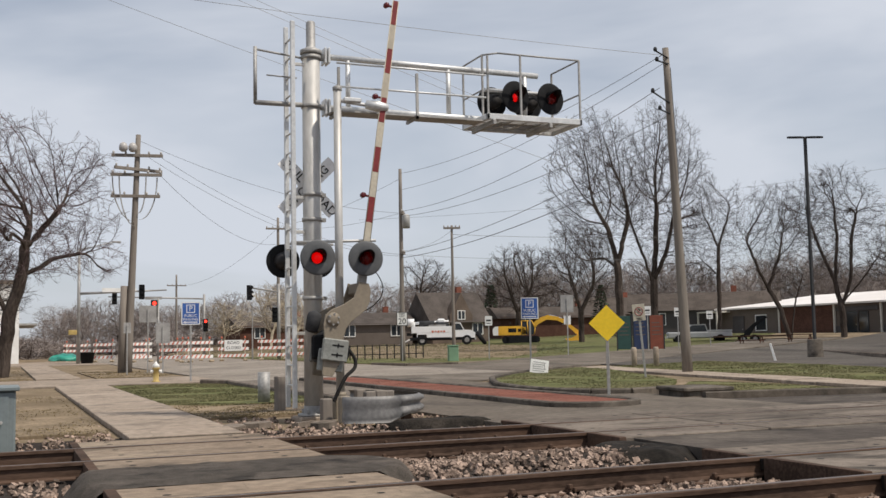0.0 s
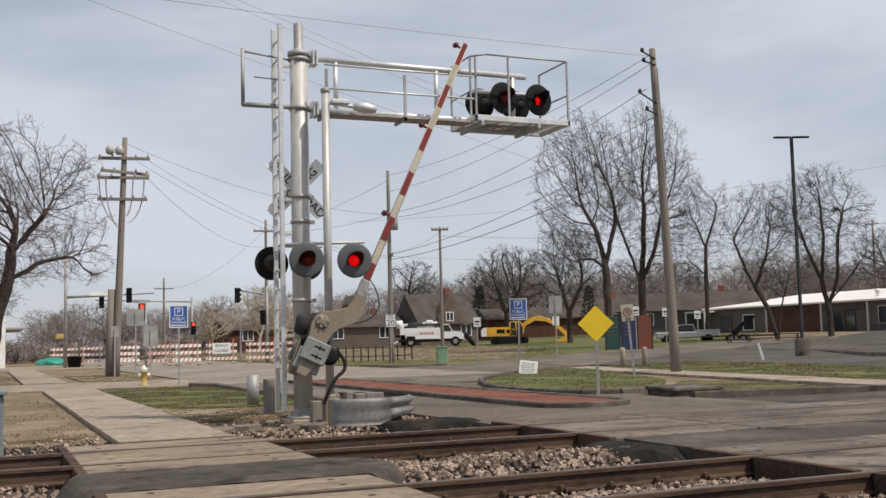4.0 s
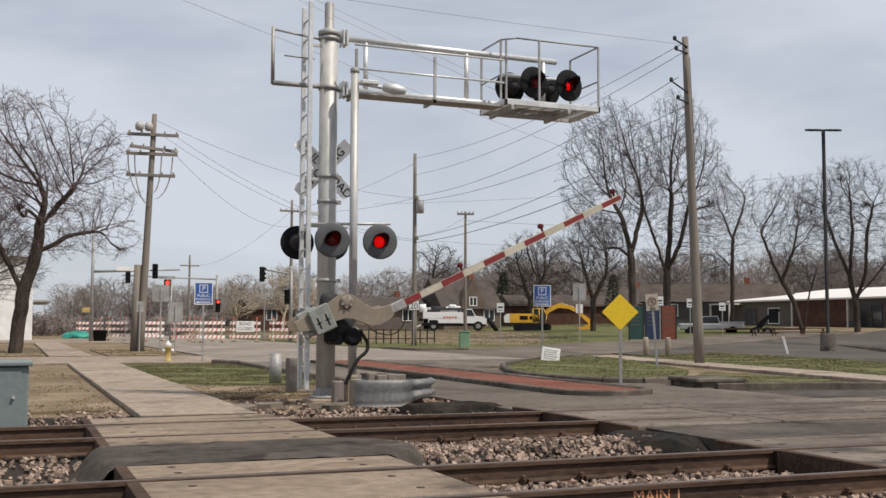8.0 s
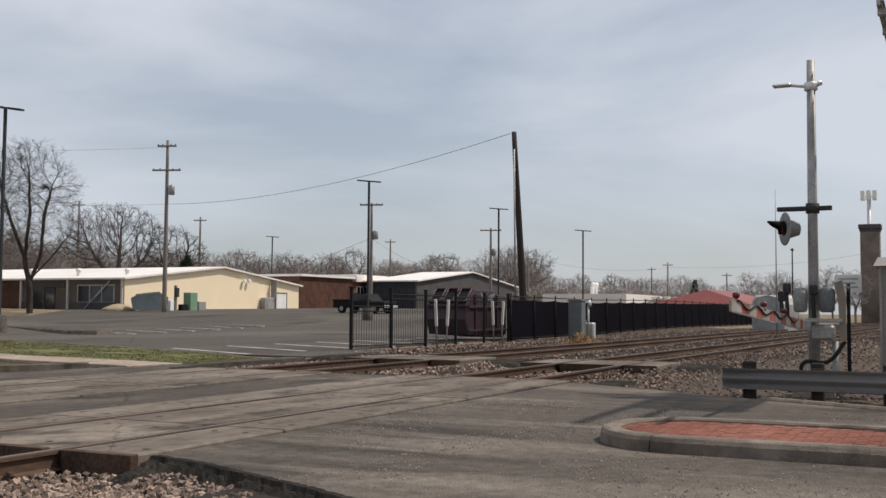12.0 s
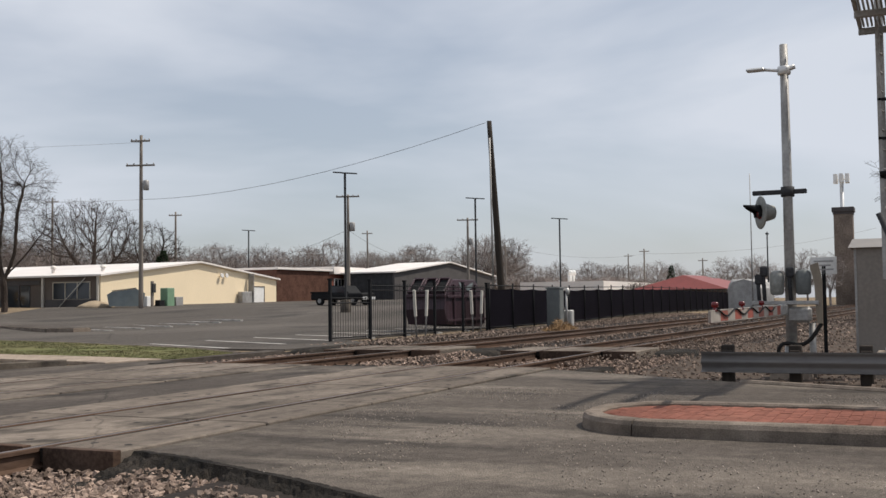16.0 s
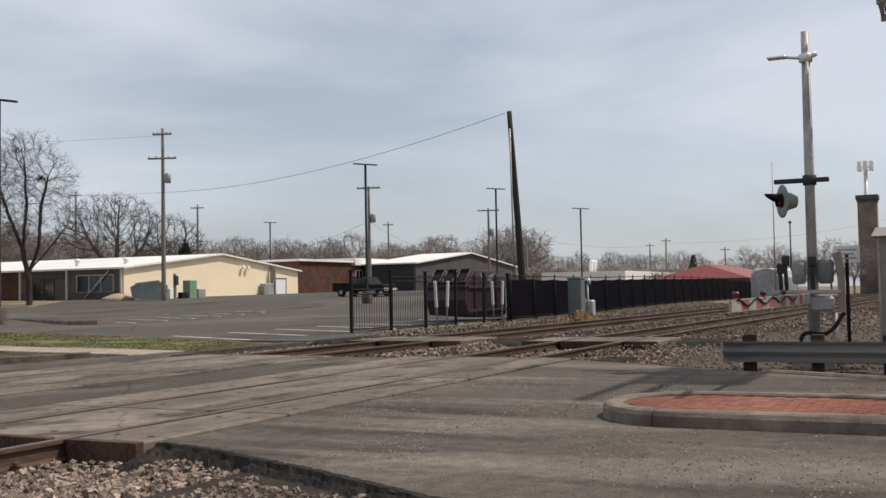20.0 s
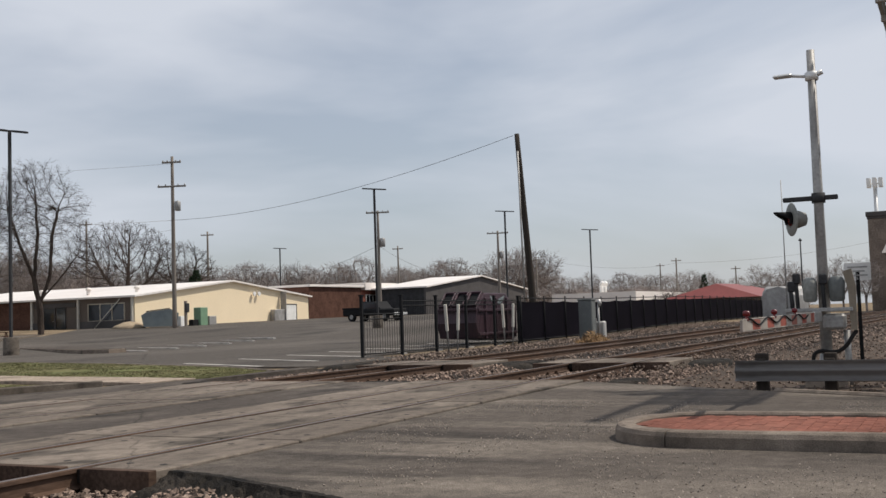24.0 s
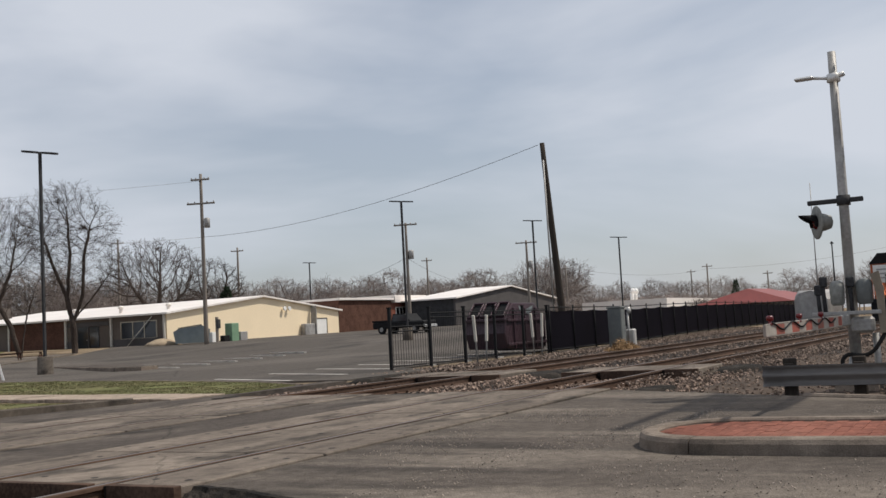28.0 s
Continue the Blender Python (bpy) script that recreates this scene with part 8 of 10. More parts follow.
part("rib", bm, M["maroon"], t)
slope = Matrix.Translation((38.925, 0, 1.8)) @ pose(0, 0, 0, 0, -38.66, 0)      # the chute side leans back
for k in range(3):
    y = 0.31 + 0.57 * k
    bm = bmesh.new()
    for a, b in (((-0.46, y - 0.25), (0.46, y - 0.2)), ((-0.46, y + 0.2), (0.46, y + 0.25)), ((0.4, y - 0.25), (0.46, y + 0.25)), ((-0.46, y - 0.25), (-0.4, y + 0.25))):
        box(bm, (a[0], a[1], 0.0), (b[0], b[1], 0.12), 0.008, slope)
    chute = part("hopper_chute", bm, M["maroon"], t, "maroon raised chute frame")
    # a black panel stands in for the darkness inside the open chute
    bm = bmesh.new()
    box(bm, (-0.4, y - 0.2, 0.0), (0.4, y + 0.2, 0.03), 0.0, slope)
    part("chute_mouth", bm, M["black"], chute, "black panel drawn for the dark open chute")
bm = bmesh.new()
for s in (-1, 1):
    pts_ = [(40.6, 1.72), (40.6 + s * 0.2, 1.64), (40.6 + s * 0.6, 1.76), (40.6 + s * 0.75, 2.0), (40.6 + s * 0.35, 1.9), (40.6 + s * 0.1, 1.84)]
    prism(bm, pts_ if s > 0 else pts_[::-1], 0.003, 0.01, FRONT)
part("faded_mark", bm, M["grey_box"], t, "faded blue winged mark")
for x, y, s in ((32.9, 16.05, -1), (33.5, 16.0, 1), (37.75, 16.0, -1), (38.4, 15.95, 1)):
    t = thing("guard_post", pose(x, y, -0.05, 0, 6 * s, 0), "pale slanting pipe guard with a sleeve beside the fence", "post", group="pipe guards by the fence")
    bm = bmesh.new()
    rod(bm, (0, 0, 0), (0, 0, 1.55), 0.03, n=8)
    part("pipe", bm, M["galv_dull"], t)
    bm = bmesh.new()
    box(bm, (-0.045, -0.045, 0.7), (0.045, 0.045, 1.62), 0.015)
    part("sleeve", bm, M["house_wall"], t)
t = thing("signal_cabinet", pose(45.3, 15.2, -0.05), "grey-green metal signal cabinet beside the far track", "cabinet")
bm = bmesh.new()
box(bm, (-0.3, -0.3, 0), (0.3, 0.3, 1.7), 0.02)
part("body", bm, M["cabinet_grey"], t)
bm = bmesh.new()
box(bm, (-0.34, -0.34, 1.7), (0.34, 0.34, 1.77), 0.02)
part("roof", bm, M["cabinet_grey"], t)
bm = bmesh.new()
box(bm, (-0.25, -0.312, 0.1), (0.25, -0.301, 1.62), 0.003)
d = part("door", bm, M["cabinet_grey"], t)
bm = bmesh.new()
box(bm, (0.16, -0.35, 0.7), (0.2, -0.312, 0.9))
part("handle", bm, M["galv"], d)
t = thing("meter_post", pose(46.3, 15.0, -0.05), "pale meter post with a round head beside the cabinet", "meter")
bm = bmesh.new()
rod(bm, (0, 0, 0), (0, 0, 1.5), 0.05, n=8)
lathe(bm, ((0.03, -0.05), (0.16, -0.03), (0.16, 0.05), (0.05, 0.1)), 14, pose(0, -0.05, 1.6) @ FRONT)
part("post", bm, M["galv"], t)
bm = bmesh.new()
box(bm, (0.1, -0.2, 0), (0.5, 0.2, 0.75), 0.05)
part("pedestal", bm, M["galv"], t)

# ---- the second crossing signal ----
guard = thing("guard_rail", Matrix(), "galvanised W-beam guard rail on steel posts along the kerb", "guard rail")
bm = bmesh.new()
w_beam(bm, [(15.5, 3.05 - 0.5 * k) for k in range(26)], 0.235, 0.29, -0.08)
part("beam", bm, M["beam"], guard, "dull steel W-beam")
for k in range(13):
    y = 2.7 - 0.93 * k
    bm = bmesh.new()
    box(bm, (15.66, y - 0.085, -0.3), (15.82, y + 0.085, 0.47), 0.012)
    box(bm, (15.59, y - 0.07, 0.12), (15.665, y + 0.07, 0.4), 0.01)
    part("post", bm, M["wood_dark"], guard)
bm = bmesh.new()
rod(bm, (15.86, 2.3, 0.08), (15.86, -6, 0.05), 0.02, n=6)
part("anchor_cable", bm, M["galv_dull"], guard)

t = thing("gate_mast", pose(16.95, 1.95, 0.0), "tapered steel mast with a lamp, flasher and gate machine", "crossing gate")
bm = bmesh.new()
rod(bm, (0, 0, 0.3), (0, 0, 5.03), 0.085, 0.06, 16)
part("mast", bm, M["galv_dull"], t)
bm = bmesh.new()
box(bm, (-0.3, -0.3, -0.3), (0.3, 0.3, 0.26), 0.03)
part("foundation", bm, M["concrete"], t, "concrete foundation block")
bm = bmesh.new()
lathe(bm, ((0.2, 0.26), (0.2, 0.3), (0.11, 0.31), (0.1, 0.4)), 14)
part("base_plate", bm, M["galv_dull"], t)
bm = bmesh.new()
rod(bm, (0, 0, 4.62), (-0.05, 0.3, 4.66), 0.025, n=8)
box(bm, (-0.12, 0.28, 4.64), (0.02, 0.56, 4.69), 0.02)
rod(bm, (0, 0, 4.62), (0, -0.16, 4.68), 0.04, n=8)
lathe(bm, ((0.085, 4.56), (0.1, 4.57), (0.1, 4.68), (0.085, 4.69)), 14)
part("area_lamp", bm, M["alu"], t, "pale lamp on a short arm")
bm = bmesh.new()
box(bm, (-0.04, -0.28, 2.72), (0.04, 0.52, 2.79), 0.01)
lathe(bm, ((0.09, 2.68), (0.1, 2.68), (0.1, 2.83), (0.09, 2.83)), 14)
part("lamp_crossarm", bm, M["darkgrey"], t)
signal_lamp("flasher", t, -0.05, 0.4, 2.45, 208, 0.255, "", "grey flasher turned away, with a long hood", "weight")
bm = bmesh.new()
lathe(bm, ((0.07, -0.18), (0.1, -0.15), (0.11, 0.1), (0.09, 0.16), (0.05, 0.19)), 16, pose(-0.12, 0.18, 1.36))
part("gate_machine", bm, M["weight"], t, "weathered cylindrical gate drive")
bm = bmesh.new()
lathe(bm, ((0.08, -0.18), (0.11, -0.15), (0.12, 0.12), (0.1, 0.17), (0.05, 0.2)), 16, pose(-0.1, -0.2, 1.36))
part("motor_case", bm, M["cabinet_grey"], t)
bm = bmesh.new()
box(bm, (-0.2, -0.42, 1.03), (-0.12, 0.55, 1.09), 0.01)
part("gate_side_arm", bm, M["galv_dull"], t, "grey gate side arm")
bm = bmesh.new()
prism(bm, [(-0.46, 0.75), (-0.38, 0.75), (-0.36, 1.35), (-0.3, 1.62), (-0.42, 1.66), (-0.47, 1.4)], -0.16, -0.08, pose(0, 0, 0, 90, 0, 90))
part("yoke", bm, M["tan"], t, "tan yoke plate")
bm = bmesh.new()
box(bm, (-0.15, -0.3, 0.76), (0.1, 0.02, 1.0), 0.04)
part("gearbox", bm, M["galv_dull"], t)
for y, h in ((0.36, 1.62), (0.44, 1.5), (-0.02, 1.6)):
    bm = bmesh.new()
    rod(bm, (-0.14, y, 1.05), (-0.14, y + 0.02, h), 0.03, n=6)
    box(bm, (-0.19, y - 0.05, h - 0.16), (-0.1, y + 0.06, h), 0.02)
    part("bracket", bm, M["darkgrey"], t)
bm = bmesh.new()
rod(bm, (0.02, -0.3, -0.1), (0.02, -0.3, 0.75), 0.05, n=8)
part("conduit", bm, M["galv_dull"], t)
cu = bpy.data.curves.new("cable", "CURVE")
cu.dimensions, cu.bevel_depth, cu.bevel_resolution = "3D", 0.03, 2
sp = cu.splines.new("BEZIER")
for i, p in enumerate(((-0.1, -0.45, 0.75), (-0.12, -0.2, 0.45), (-0.12, 0.16, 0.4), (-0.08, 0.1, 0.1))):
    if i:
        sp.bezier_points.add(1)
    sp.bezier_points[i].co = p
    sp.bezier_points[i].handle_left_type = sp.bezier_points[i].handle_right_type = "AUTO"
cu.materials.append(M["rubber"])
cb = new("cable", cu)
cb.parent = t

# its striped arm, lowered across the road; its own -x runs along the arm
second_arm = new("gate_arm")
second_arm.parent = t
second_arm.matrix_basis = pose(-0.1, 0.05, 0.96)
tagged(second_arm, "red and white striped gate arm with lamps", "gate arm")
for k in range(12):
    xa, xb = 0.75 + 0.45 * k, 0.75 + 0.45 * (k + 1)
    bm = bmesh.new()
    hgt = 0.064 - 0.001 * k
    box(bm, (-xb, -0.012, -hgt), (-xa, 0.012, hgt), 0.004)
    part("arm_stripe", bm, M["barrier_white"] if k % 2 else M["barrier_orange"], second_arm, "aged white stripe" if k % 2 else "faded red stripe")
bm = bmesh.new()
box(bm, (-6.25, -0.014, -0.06), (-6.15, 0.014, 0.06), 0.004)
part("arm_stripe", bm, M["barrier_white"], second_arm, "aged white stripe")
for sg in (-1, 1):
    bm = bmesh.new()
    rod(bm, (-0.6, -0.004, sg * 0.07), (-6.2, -0.004, sg * 0.058), 0.009, n=6)
    part("arm_edge_tube", bm, M["barrier_white"], second_arm)
bm = bmesh.new()
box(bm, (-0.85, -0.035, -0.085), (-0.1, 0.035, 0.085), 0.02)
part("arm_socket", bm, M["galv_dull"], second_arm)
for x in (-5.95, -4.25, -2.65):
    bm = bmesh.new()
    rod(bm, (x, 0, 0.05), (x, 0, 0.1), 0.016, n=8)
    box(bm, (x - 0.05, -0.02, 0.045), (x + 0.05, 0.02, 0.075), 0.008)
    lathe(bm, ((0.012, -0.035), (0.027, -0.03), (0.03, 0.0), (0.027, 0.03), (0.012, 0.035)), 14, pose(x, 0, 0.118) @ FRONT)
    part("arm_lamp", bm, M["lens_gate"], second_arm, "small red gate lamp")
cu = bpy.data.curves.new("lamp_lead", "CURVE")
cu.dimensions, cu.bevel_depth, cu.bevel_resolution = "3D", 0.009, 1
sp = cu.splines.new("POLY")
sp.points.add(40)
for i, pt in enumerate(sp.points):
    pt.co = (-5.95 + 0.11 * i, -0.022, 0.068 - 0.07 * abs(math.sin(i * 0.3)) ** 2, 1)
cu.materials.append(M["black"])
lead = new("lamp_lead", cu)
lead.parent = second_arm

t = thing("cantilever_mast", pose(17.5, 0.3, 0.0), "thick galvanised cantilever mast with ladder and overhead walkway", "crossing signal")
bm = bmesh.new()
rod(bm, (0, 0, 0.4), (0, 0, 7.4), 0.16, 0.15, 28)
part("mast", bm, M["galv_dull"], t)
bm = bmesh.new()
box(bm, (-0.5, -0.5, -0.3), (0.5, 0.5, 0.3), 0.03)
part("foundation", bm, M["concrete"], t)
bm = bmesh.new()
lathe(bm, ((0.36, 0.3), (0.36, 0.36), (0.26, 0.37), (0.25, 0.55)), 20)
for k in range(8):
    a = radians(45 * k)
    rod(bm, (0.31 * math.cos(a), 0.31 * math.sin(a), 0.36), (0.31 * math.cos(a), 0.31 * math.sin(a), 0.45), 0.025, n=6)
part("base_plate", bm, M["galv_dull"], t)
for y in (0.33, 0.28):
    bm = bmesh.new()
    x = -0.02 if y > 0.3 else 0.28
    box(bm, (x - 0.02, y - 0.03, 1.4), (x + 0.02, y + 0.03, 7.6), 0.005)
    part("ladder_rail", bm, M["galv_dull"], t)
for k in range(20):
    z = 1.6 + 0.3 * k
    bm = bmesh.new()
    rod(bm, (-0.02, 0.33, z), (0.28, 0.28, z), 0.013, n=6)
    part("ladder_rung", bm, M["galv_dull"], t)
for z in (2.95, 3.55, 4.15):
    bm = bmesh.new()
    lathe(bm, ((0.155, z - 0.02), (0.175, z - 0.02), (0.175, z + 0.02), (0.155, z + 0.02)), 20)
    box(bm, (-0.04, 0.15, z - 0.02), (0.04, 0.36, z + 0.02))
    box(bm, (-0.04, -0.25, z - 0.03), (0.04, -0.15, z + 0.03))
    part("band_clamp", bm, M["black"], t)
bm = bmesh.new()
rod(bm, (-0.28, 0.35, 2.98), (-0.28, -0.7, 3.0), 0.04, n=8)
part("lamp_crossarm", bm, M["black"], t)
signal_lamp("flasher", t, -0.3, -0.5, 2.75, 120, 0.28, "", "black flasher seen from the side")
for z in (5.6, 6.5):
    bm = bmesh.new()
    rod(bm, (-0.2, 0, z), (-3.9, -0.1, z), 0.07, n=12)
    part("arm_chord", bm, M["alu"], t)
bm = bmesh.new()
for k in range(22):
    y = -0.75 + 0.06 * k
    box(bm, (-2.3, y, 5.35), (0.25, y + 0.028, 5.39))
box(bm, (-2.3, -0.8, 5.3), (0.25, -0.75, 5.42))
box(bm, (-2.3, 0.55, 5.3), (0.25, 0.6, 5.42))
part("walkway_grating", bm, M["galv_dull"], t, "slatted steel walkway seen from below")
for x in (-2.1, -1.0, 0.1):
    bm = bmesh.new()
    box(bm, (x - 0.04, -0.8, 5.2), (x + 0.04, 0.6, 5.3), 0.01)
    part("walkway_bearer", bm, M["galv_dull"], t)

t = thing("equipment_bungalow", pose(20.8, 0.2, -0.05), "stainless steel railroad equipment bungalow with a notice plate", "cabinet")
bm = bmesh.new()
box(bm, (0, -2.4, 0.1), (2.4, 1.05, 2.1), 0.02)
part("body", bm, M["steel_box"], t)
bm = bmesh.new()
prism(bm, [(-0.12, 2.08), (2.52, 2.08), (1.2, 2.3)], -1.15, 2.5, FRONT)
part("roof", bm, M["steel_box"], t)
bm = bmesh.new()
box(bm, (-0.012, -1.35, 0.2), (-0.002, -0.25, 2.0), 0.003)
d = part("door", bm, M["steel_box"], t)
bm = bmesh.new()
box(bm, (-0.05, -0.4, 1.0), (-0.012, -0.36, 1.25))
part("handle", bm, M["galv"], d)
bm = bmesh.new()
box(bm, (-0.016, -1.0, 1.25), (-0.0125, -0.5, 1.8))
pl = part("notice_plate", bm, M["ivory"], d, "pale notice plate")
bm = bmesh.new()
for k in range(6):
    box(bm, (-0.019, -0.95 + 0.05 * (k % 2), 1.32 + 0.075 * k), (-0.0165, -0.55, 1.35 + 0.075 * k))
part("text_bars", bm, M["darkgrey"], d)
for y in (-0.2, 1.04):
    bm = bmesh.new()
    box(bm, (-0.02, y - 0.02, 0.1), (0.0, y + 0.02, 2.08))
    part("seam", bm, M["galv_dull"], t)
t = thing("crossing_notice", pose(21.9, 1.88, 0.0, 0, 0, -85), "white trackside notice board on a dark post", "sign")
bm = bmesh.new()
box(bm, (-0.035, 0, -0.1), (0.035, 0.06, 1.75))
part("post", bm, M["black"], t)
bm = bmesh.new()
box(bm, (-0.24, 0.0, 1.58), (0.24, 0.01, 1.92), 0.003)
part("board", bm, M["white"], t)
bm = bmesh.new()
for k in range(3):
    box(bm, (-0.18, -0.004, 1.66 + 0.08 * k), (0.18 - 0.05 * (k % 2), -0.0005, 1.69 + 0.08 * k))
part("text_bars", bm, M["galv_dull"], t)
t = thing("bent_sign_post", pose(11.05, -0.05, 0.09), "bent grey steel sign post standing in the brick median", "post")
bm = bmesh.new()
box(bm, (-0.06, -0.06, 0), (0.06, 0.06, 0.16), 0.01)
part("socket", bm, M["galv_dull"], t)
bm = bmesh.new()
rod(bm, (0, 0, 0.1), (-0.02, 0.16, 1.0), 0.028, n=8)
rod(bm, (-0.02, 0.16, 1.0), (-0.05, 0.5, 1.85), 0.028, n=8)
part("post", bm, M["darkgrey"], t)
bm = bmesh.new()
box(bm, (-0.04, 0.1, 0.98), (0.03, 0.2, 1.2), 0.015)
part("clamp", bm, M["galv_dull"], t)
bm = bmesh.new()
rod(bm, (0, 0, 0), (0, 0, 7.9), 0.04, 0.02, 8)
solo("antenna_pole", bm, M["galv_dull"], "thin steel antenna pole behind the tracks", "antenna", pose(59.4, 8.7, 0))
bm = bmesh.new()
rod(bm, (0, 0, 0), (0, 0, 6.1), 0.07, 0.05, 8)
box(bm, (-0.3, -0.1, 5.9), (0.3, 0.1, 6.0))
solo("signal_post", bm, M["darkgrey"], "thin dark post behind the tracks", "post", pose(89.2, 11.8, 0.35))

t = thing("trackside_shed", pose(84.2, 12.6, 0.35, 0, 0, -5), "pale grey galvanised shed with a rounded roof behind the fence", "shed")
bm = bmesh.new()
extrude_x(bm, [(-1.2, -0.5), (1.2, -0.5), (1.2, 1.5), (0.85, 2.0), (0.0, 2.2), (-0.85, 2.0), (-1.2, 1.5)], -1.5, 3.0)
part("body", bm, M["galv_dull"], t)


# ---- trees ----
from mathutils import kdtree


def tube(vs, fs, pts, radii, sides):
    """A tapered tube through points."""
    base = len(vs)
    for i, (p, r) in enumerate(zip(pts, radii)):
        d = (pts[min(i + 1, len(pts) - 1)] - pts[max(i - 1, 0)]).normalized()
        u = d.orthogonal().normalized()
        v = d.cross(u)
        for k in range(sides):
            a = 2 * math.pi * k / sides
            vs.append(tuple(p + (u * math.cos(a) + v * math.sin(a)) * r))
    for i in range(len(pts) - 1):
        for k in range(sides):
            a, b = base + i * sides + k, base + i * sides + (k + 1) % sides
            fs.append((a, b, b + sides, a + sides))


def grow(seed, leaders, crowns, count, step=0.27, thin=0.0095, twig=(2, 0.3, 0.75), power=1.93, droop=0.0):
    """A hardwood: leaders are polylines from the foot; limbs then grow towards points scattered in the crowns
    (centre x, y, z and three radii), sharing them out among the nearest shoots."""
    rnd = random.Random(seed)
    pos, up = [], []

    def near(p):
        return min(range(len(pos)), key=lambda i: (pos[i] - p).length)

    for line in leaders:
        line = [Vector(p) for p in line]
        last = near(line[0]) if pos else -1
        if last < 0:
            pos.append(line[0]), up.append(-1)
            last = 0
        for a, b in zip(line, line[1:]):
            n = max(1, round((b - a).length / step))
            for k in range(1, n + 1):
                wob = Vector((rnd.gauss(0, 1), rnd.gauss(0, 1), 0)) * 0.035
                pos.append(a.lerp(b, k / n) + wob), up.append(last)
                last = len(pos) - 1
    goals, size = [], sum(c[3] * c[4] * c[5] for c in crowns)
    for cx, cy, cz, rx, ry, rz in crowns:
        for _ in range(int(count * rx * ry * rz / size)):
            d = Vector((rnd.gauss(0, 1), rnd.gauss(0, 1), rnd.gauss(0, 1))).normalized() * rnd.random() ** 0.42
            g = Vector((cx + d.x * rx, cy + d.y * ry, cz + d.z * rz))
            if noise.noise(g * 0.45 + Vector((seed, 0, 0))) > -0.22:
                goals.append(g)
    fresh = list(range(len(pos)))
    best = [(1e9, -1)] * len(goals)
    for _ in range(70):
        kd = kdtree.KDTree(len(fresh))
        for k, i in enumerate(fresh):
            kd.insert(pos[i], k)
        kd.balance()
        pull, keep, kept = {}, [], []
        for g, (d0, i0) in zip(goals, best):
            _, k, d = kd.find(g)
            if d < d0:
                d0, i0 = d, fresh[k]
            if d0 > step * 1.45:
                keep.append(g), kept.append((d0, i0))
                if d0 < step * 14:
                    pull[i0] = pull.get(i0, Vector()) + (g - pos[i0]).normalized()
        goals, best, fresh = keep, kept, []
        if not pull:
            break
        for i, d in pull.items():
            back = (pos[i] - pos[up[i]]).normalized() if up[i] >= 0 else Vector((0, 0, 1))
            way = (d.normalized() + back * 0.95 + Vector((rnd.gauss(0, 0.12), rnd.gauss(0, 0.12), rnd.gauss(0, 0.08) + 0.1 - droop))).normalized()
            pos.append(pos[i] + way * step), up.append(i)
            fresh.append(len(pos) - 1)
    n = len(pos)
    kids, rad = [[] for _ in range(n)], [0.0] * n
    for i in range(n - 1, -1, -1):
        rad[i] = max(thin, rad[i] ** (1 / power))
        if up[i] >= 0:
            rad[up[i]] += rad[i] ** power
            kids[up[i]].append(i)
    wood, twigs = ([], []), ([], [])
    starts = [(0, -1)]
    while starts:
        i, root = starts.pop()
        chain = [root, i] if root >= 0 else [i]
        while kids[i]:
            main = max(kids[i], key=lambda k: rad[k])
            starts += [(k, i) for k in kids[i] if k != main]
            chain.append(main)
            i = main
        pts = [pos[k].copy() for k in chain]
        for k in range(1, len(pts) - 1):
            pts[k] = pts[k] * 0.5 + (pts[k - 1] + pts[k + 1]) * 0.25
        rr = [rad[k] for k in chain]
        if root >= 0:
            rr[0] = rr[1]
        thick = next((k for k, r in enumerate(rr) if r < thin * 4), len(rr))
        if thick > 1:
            tube(*wood, pts[:thick + 1], rr[:thick + 1], 8 if rr[0] > thin * 12 else 5)
        if thick < len(rr):
            a = max(0, thick - 1)
            tube(*twigs, pts[a:], rr[a:-1] + [thin * 0.7], 3)
    shoots, short, long_ = twig
    for i in range(n):
        if rad[i] < thin * 3.2 and up[i] >= 0:
            back = (pos[i] - pos[up[i]]).normalized()
            for _ in range(shoots):
                d = (back * 0.8 + Vector((rnd.gauss(0, 0.6), rnd.gauss(0, 0.6), rnd.gauss(0.1, 0.5) - droop))).normalized()
                e = pos[i] + d * rnd.uniform(short, long_)
                tube(*twigs, [pos[i], e], [thin * 0.75, thin * 0.45], 3)
                f = pos[i].lerp(e, 0.55)
                e2 = f + (d + Vector((rnd.gauss(0, 0.6), rnd.gauss(0, 0.6), rnd.gauss(0, 0.5)))).normalized() * short
                tube(*twigs, [f, e2], [thin * 0.6, thin * 0.4], 3)
    return wood, twigs


def plant(name, x, y, data, label, turn=0, z=None, scale=1.0, twig="twig"):
    wood, twigs = data
    t = thing(name, pose(x, y, gz(x, y) if z is None else z, 0, 0, turn) @ Matrix.Scale(scale, 4), label, "tree")
    if not isinstance(wood, bpy.types.Mesh):
        wood, twigs = raw_mesh("trunk", *wood), raw_mesh("crown", *twigs)
    part_mesh("trunk", wood, M["bark"], t)
    part_mesh("crown", twigs, M[twig], t, "bare twigs")
    return t


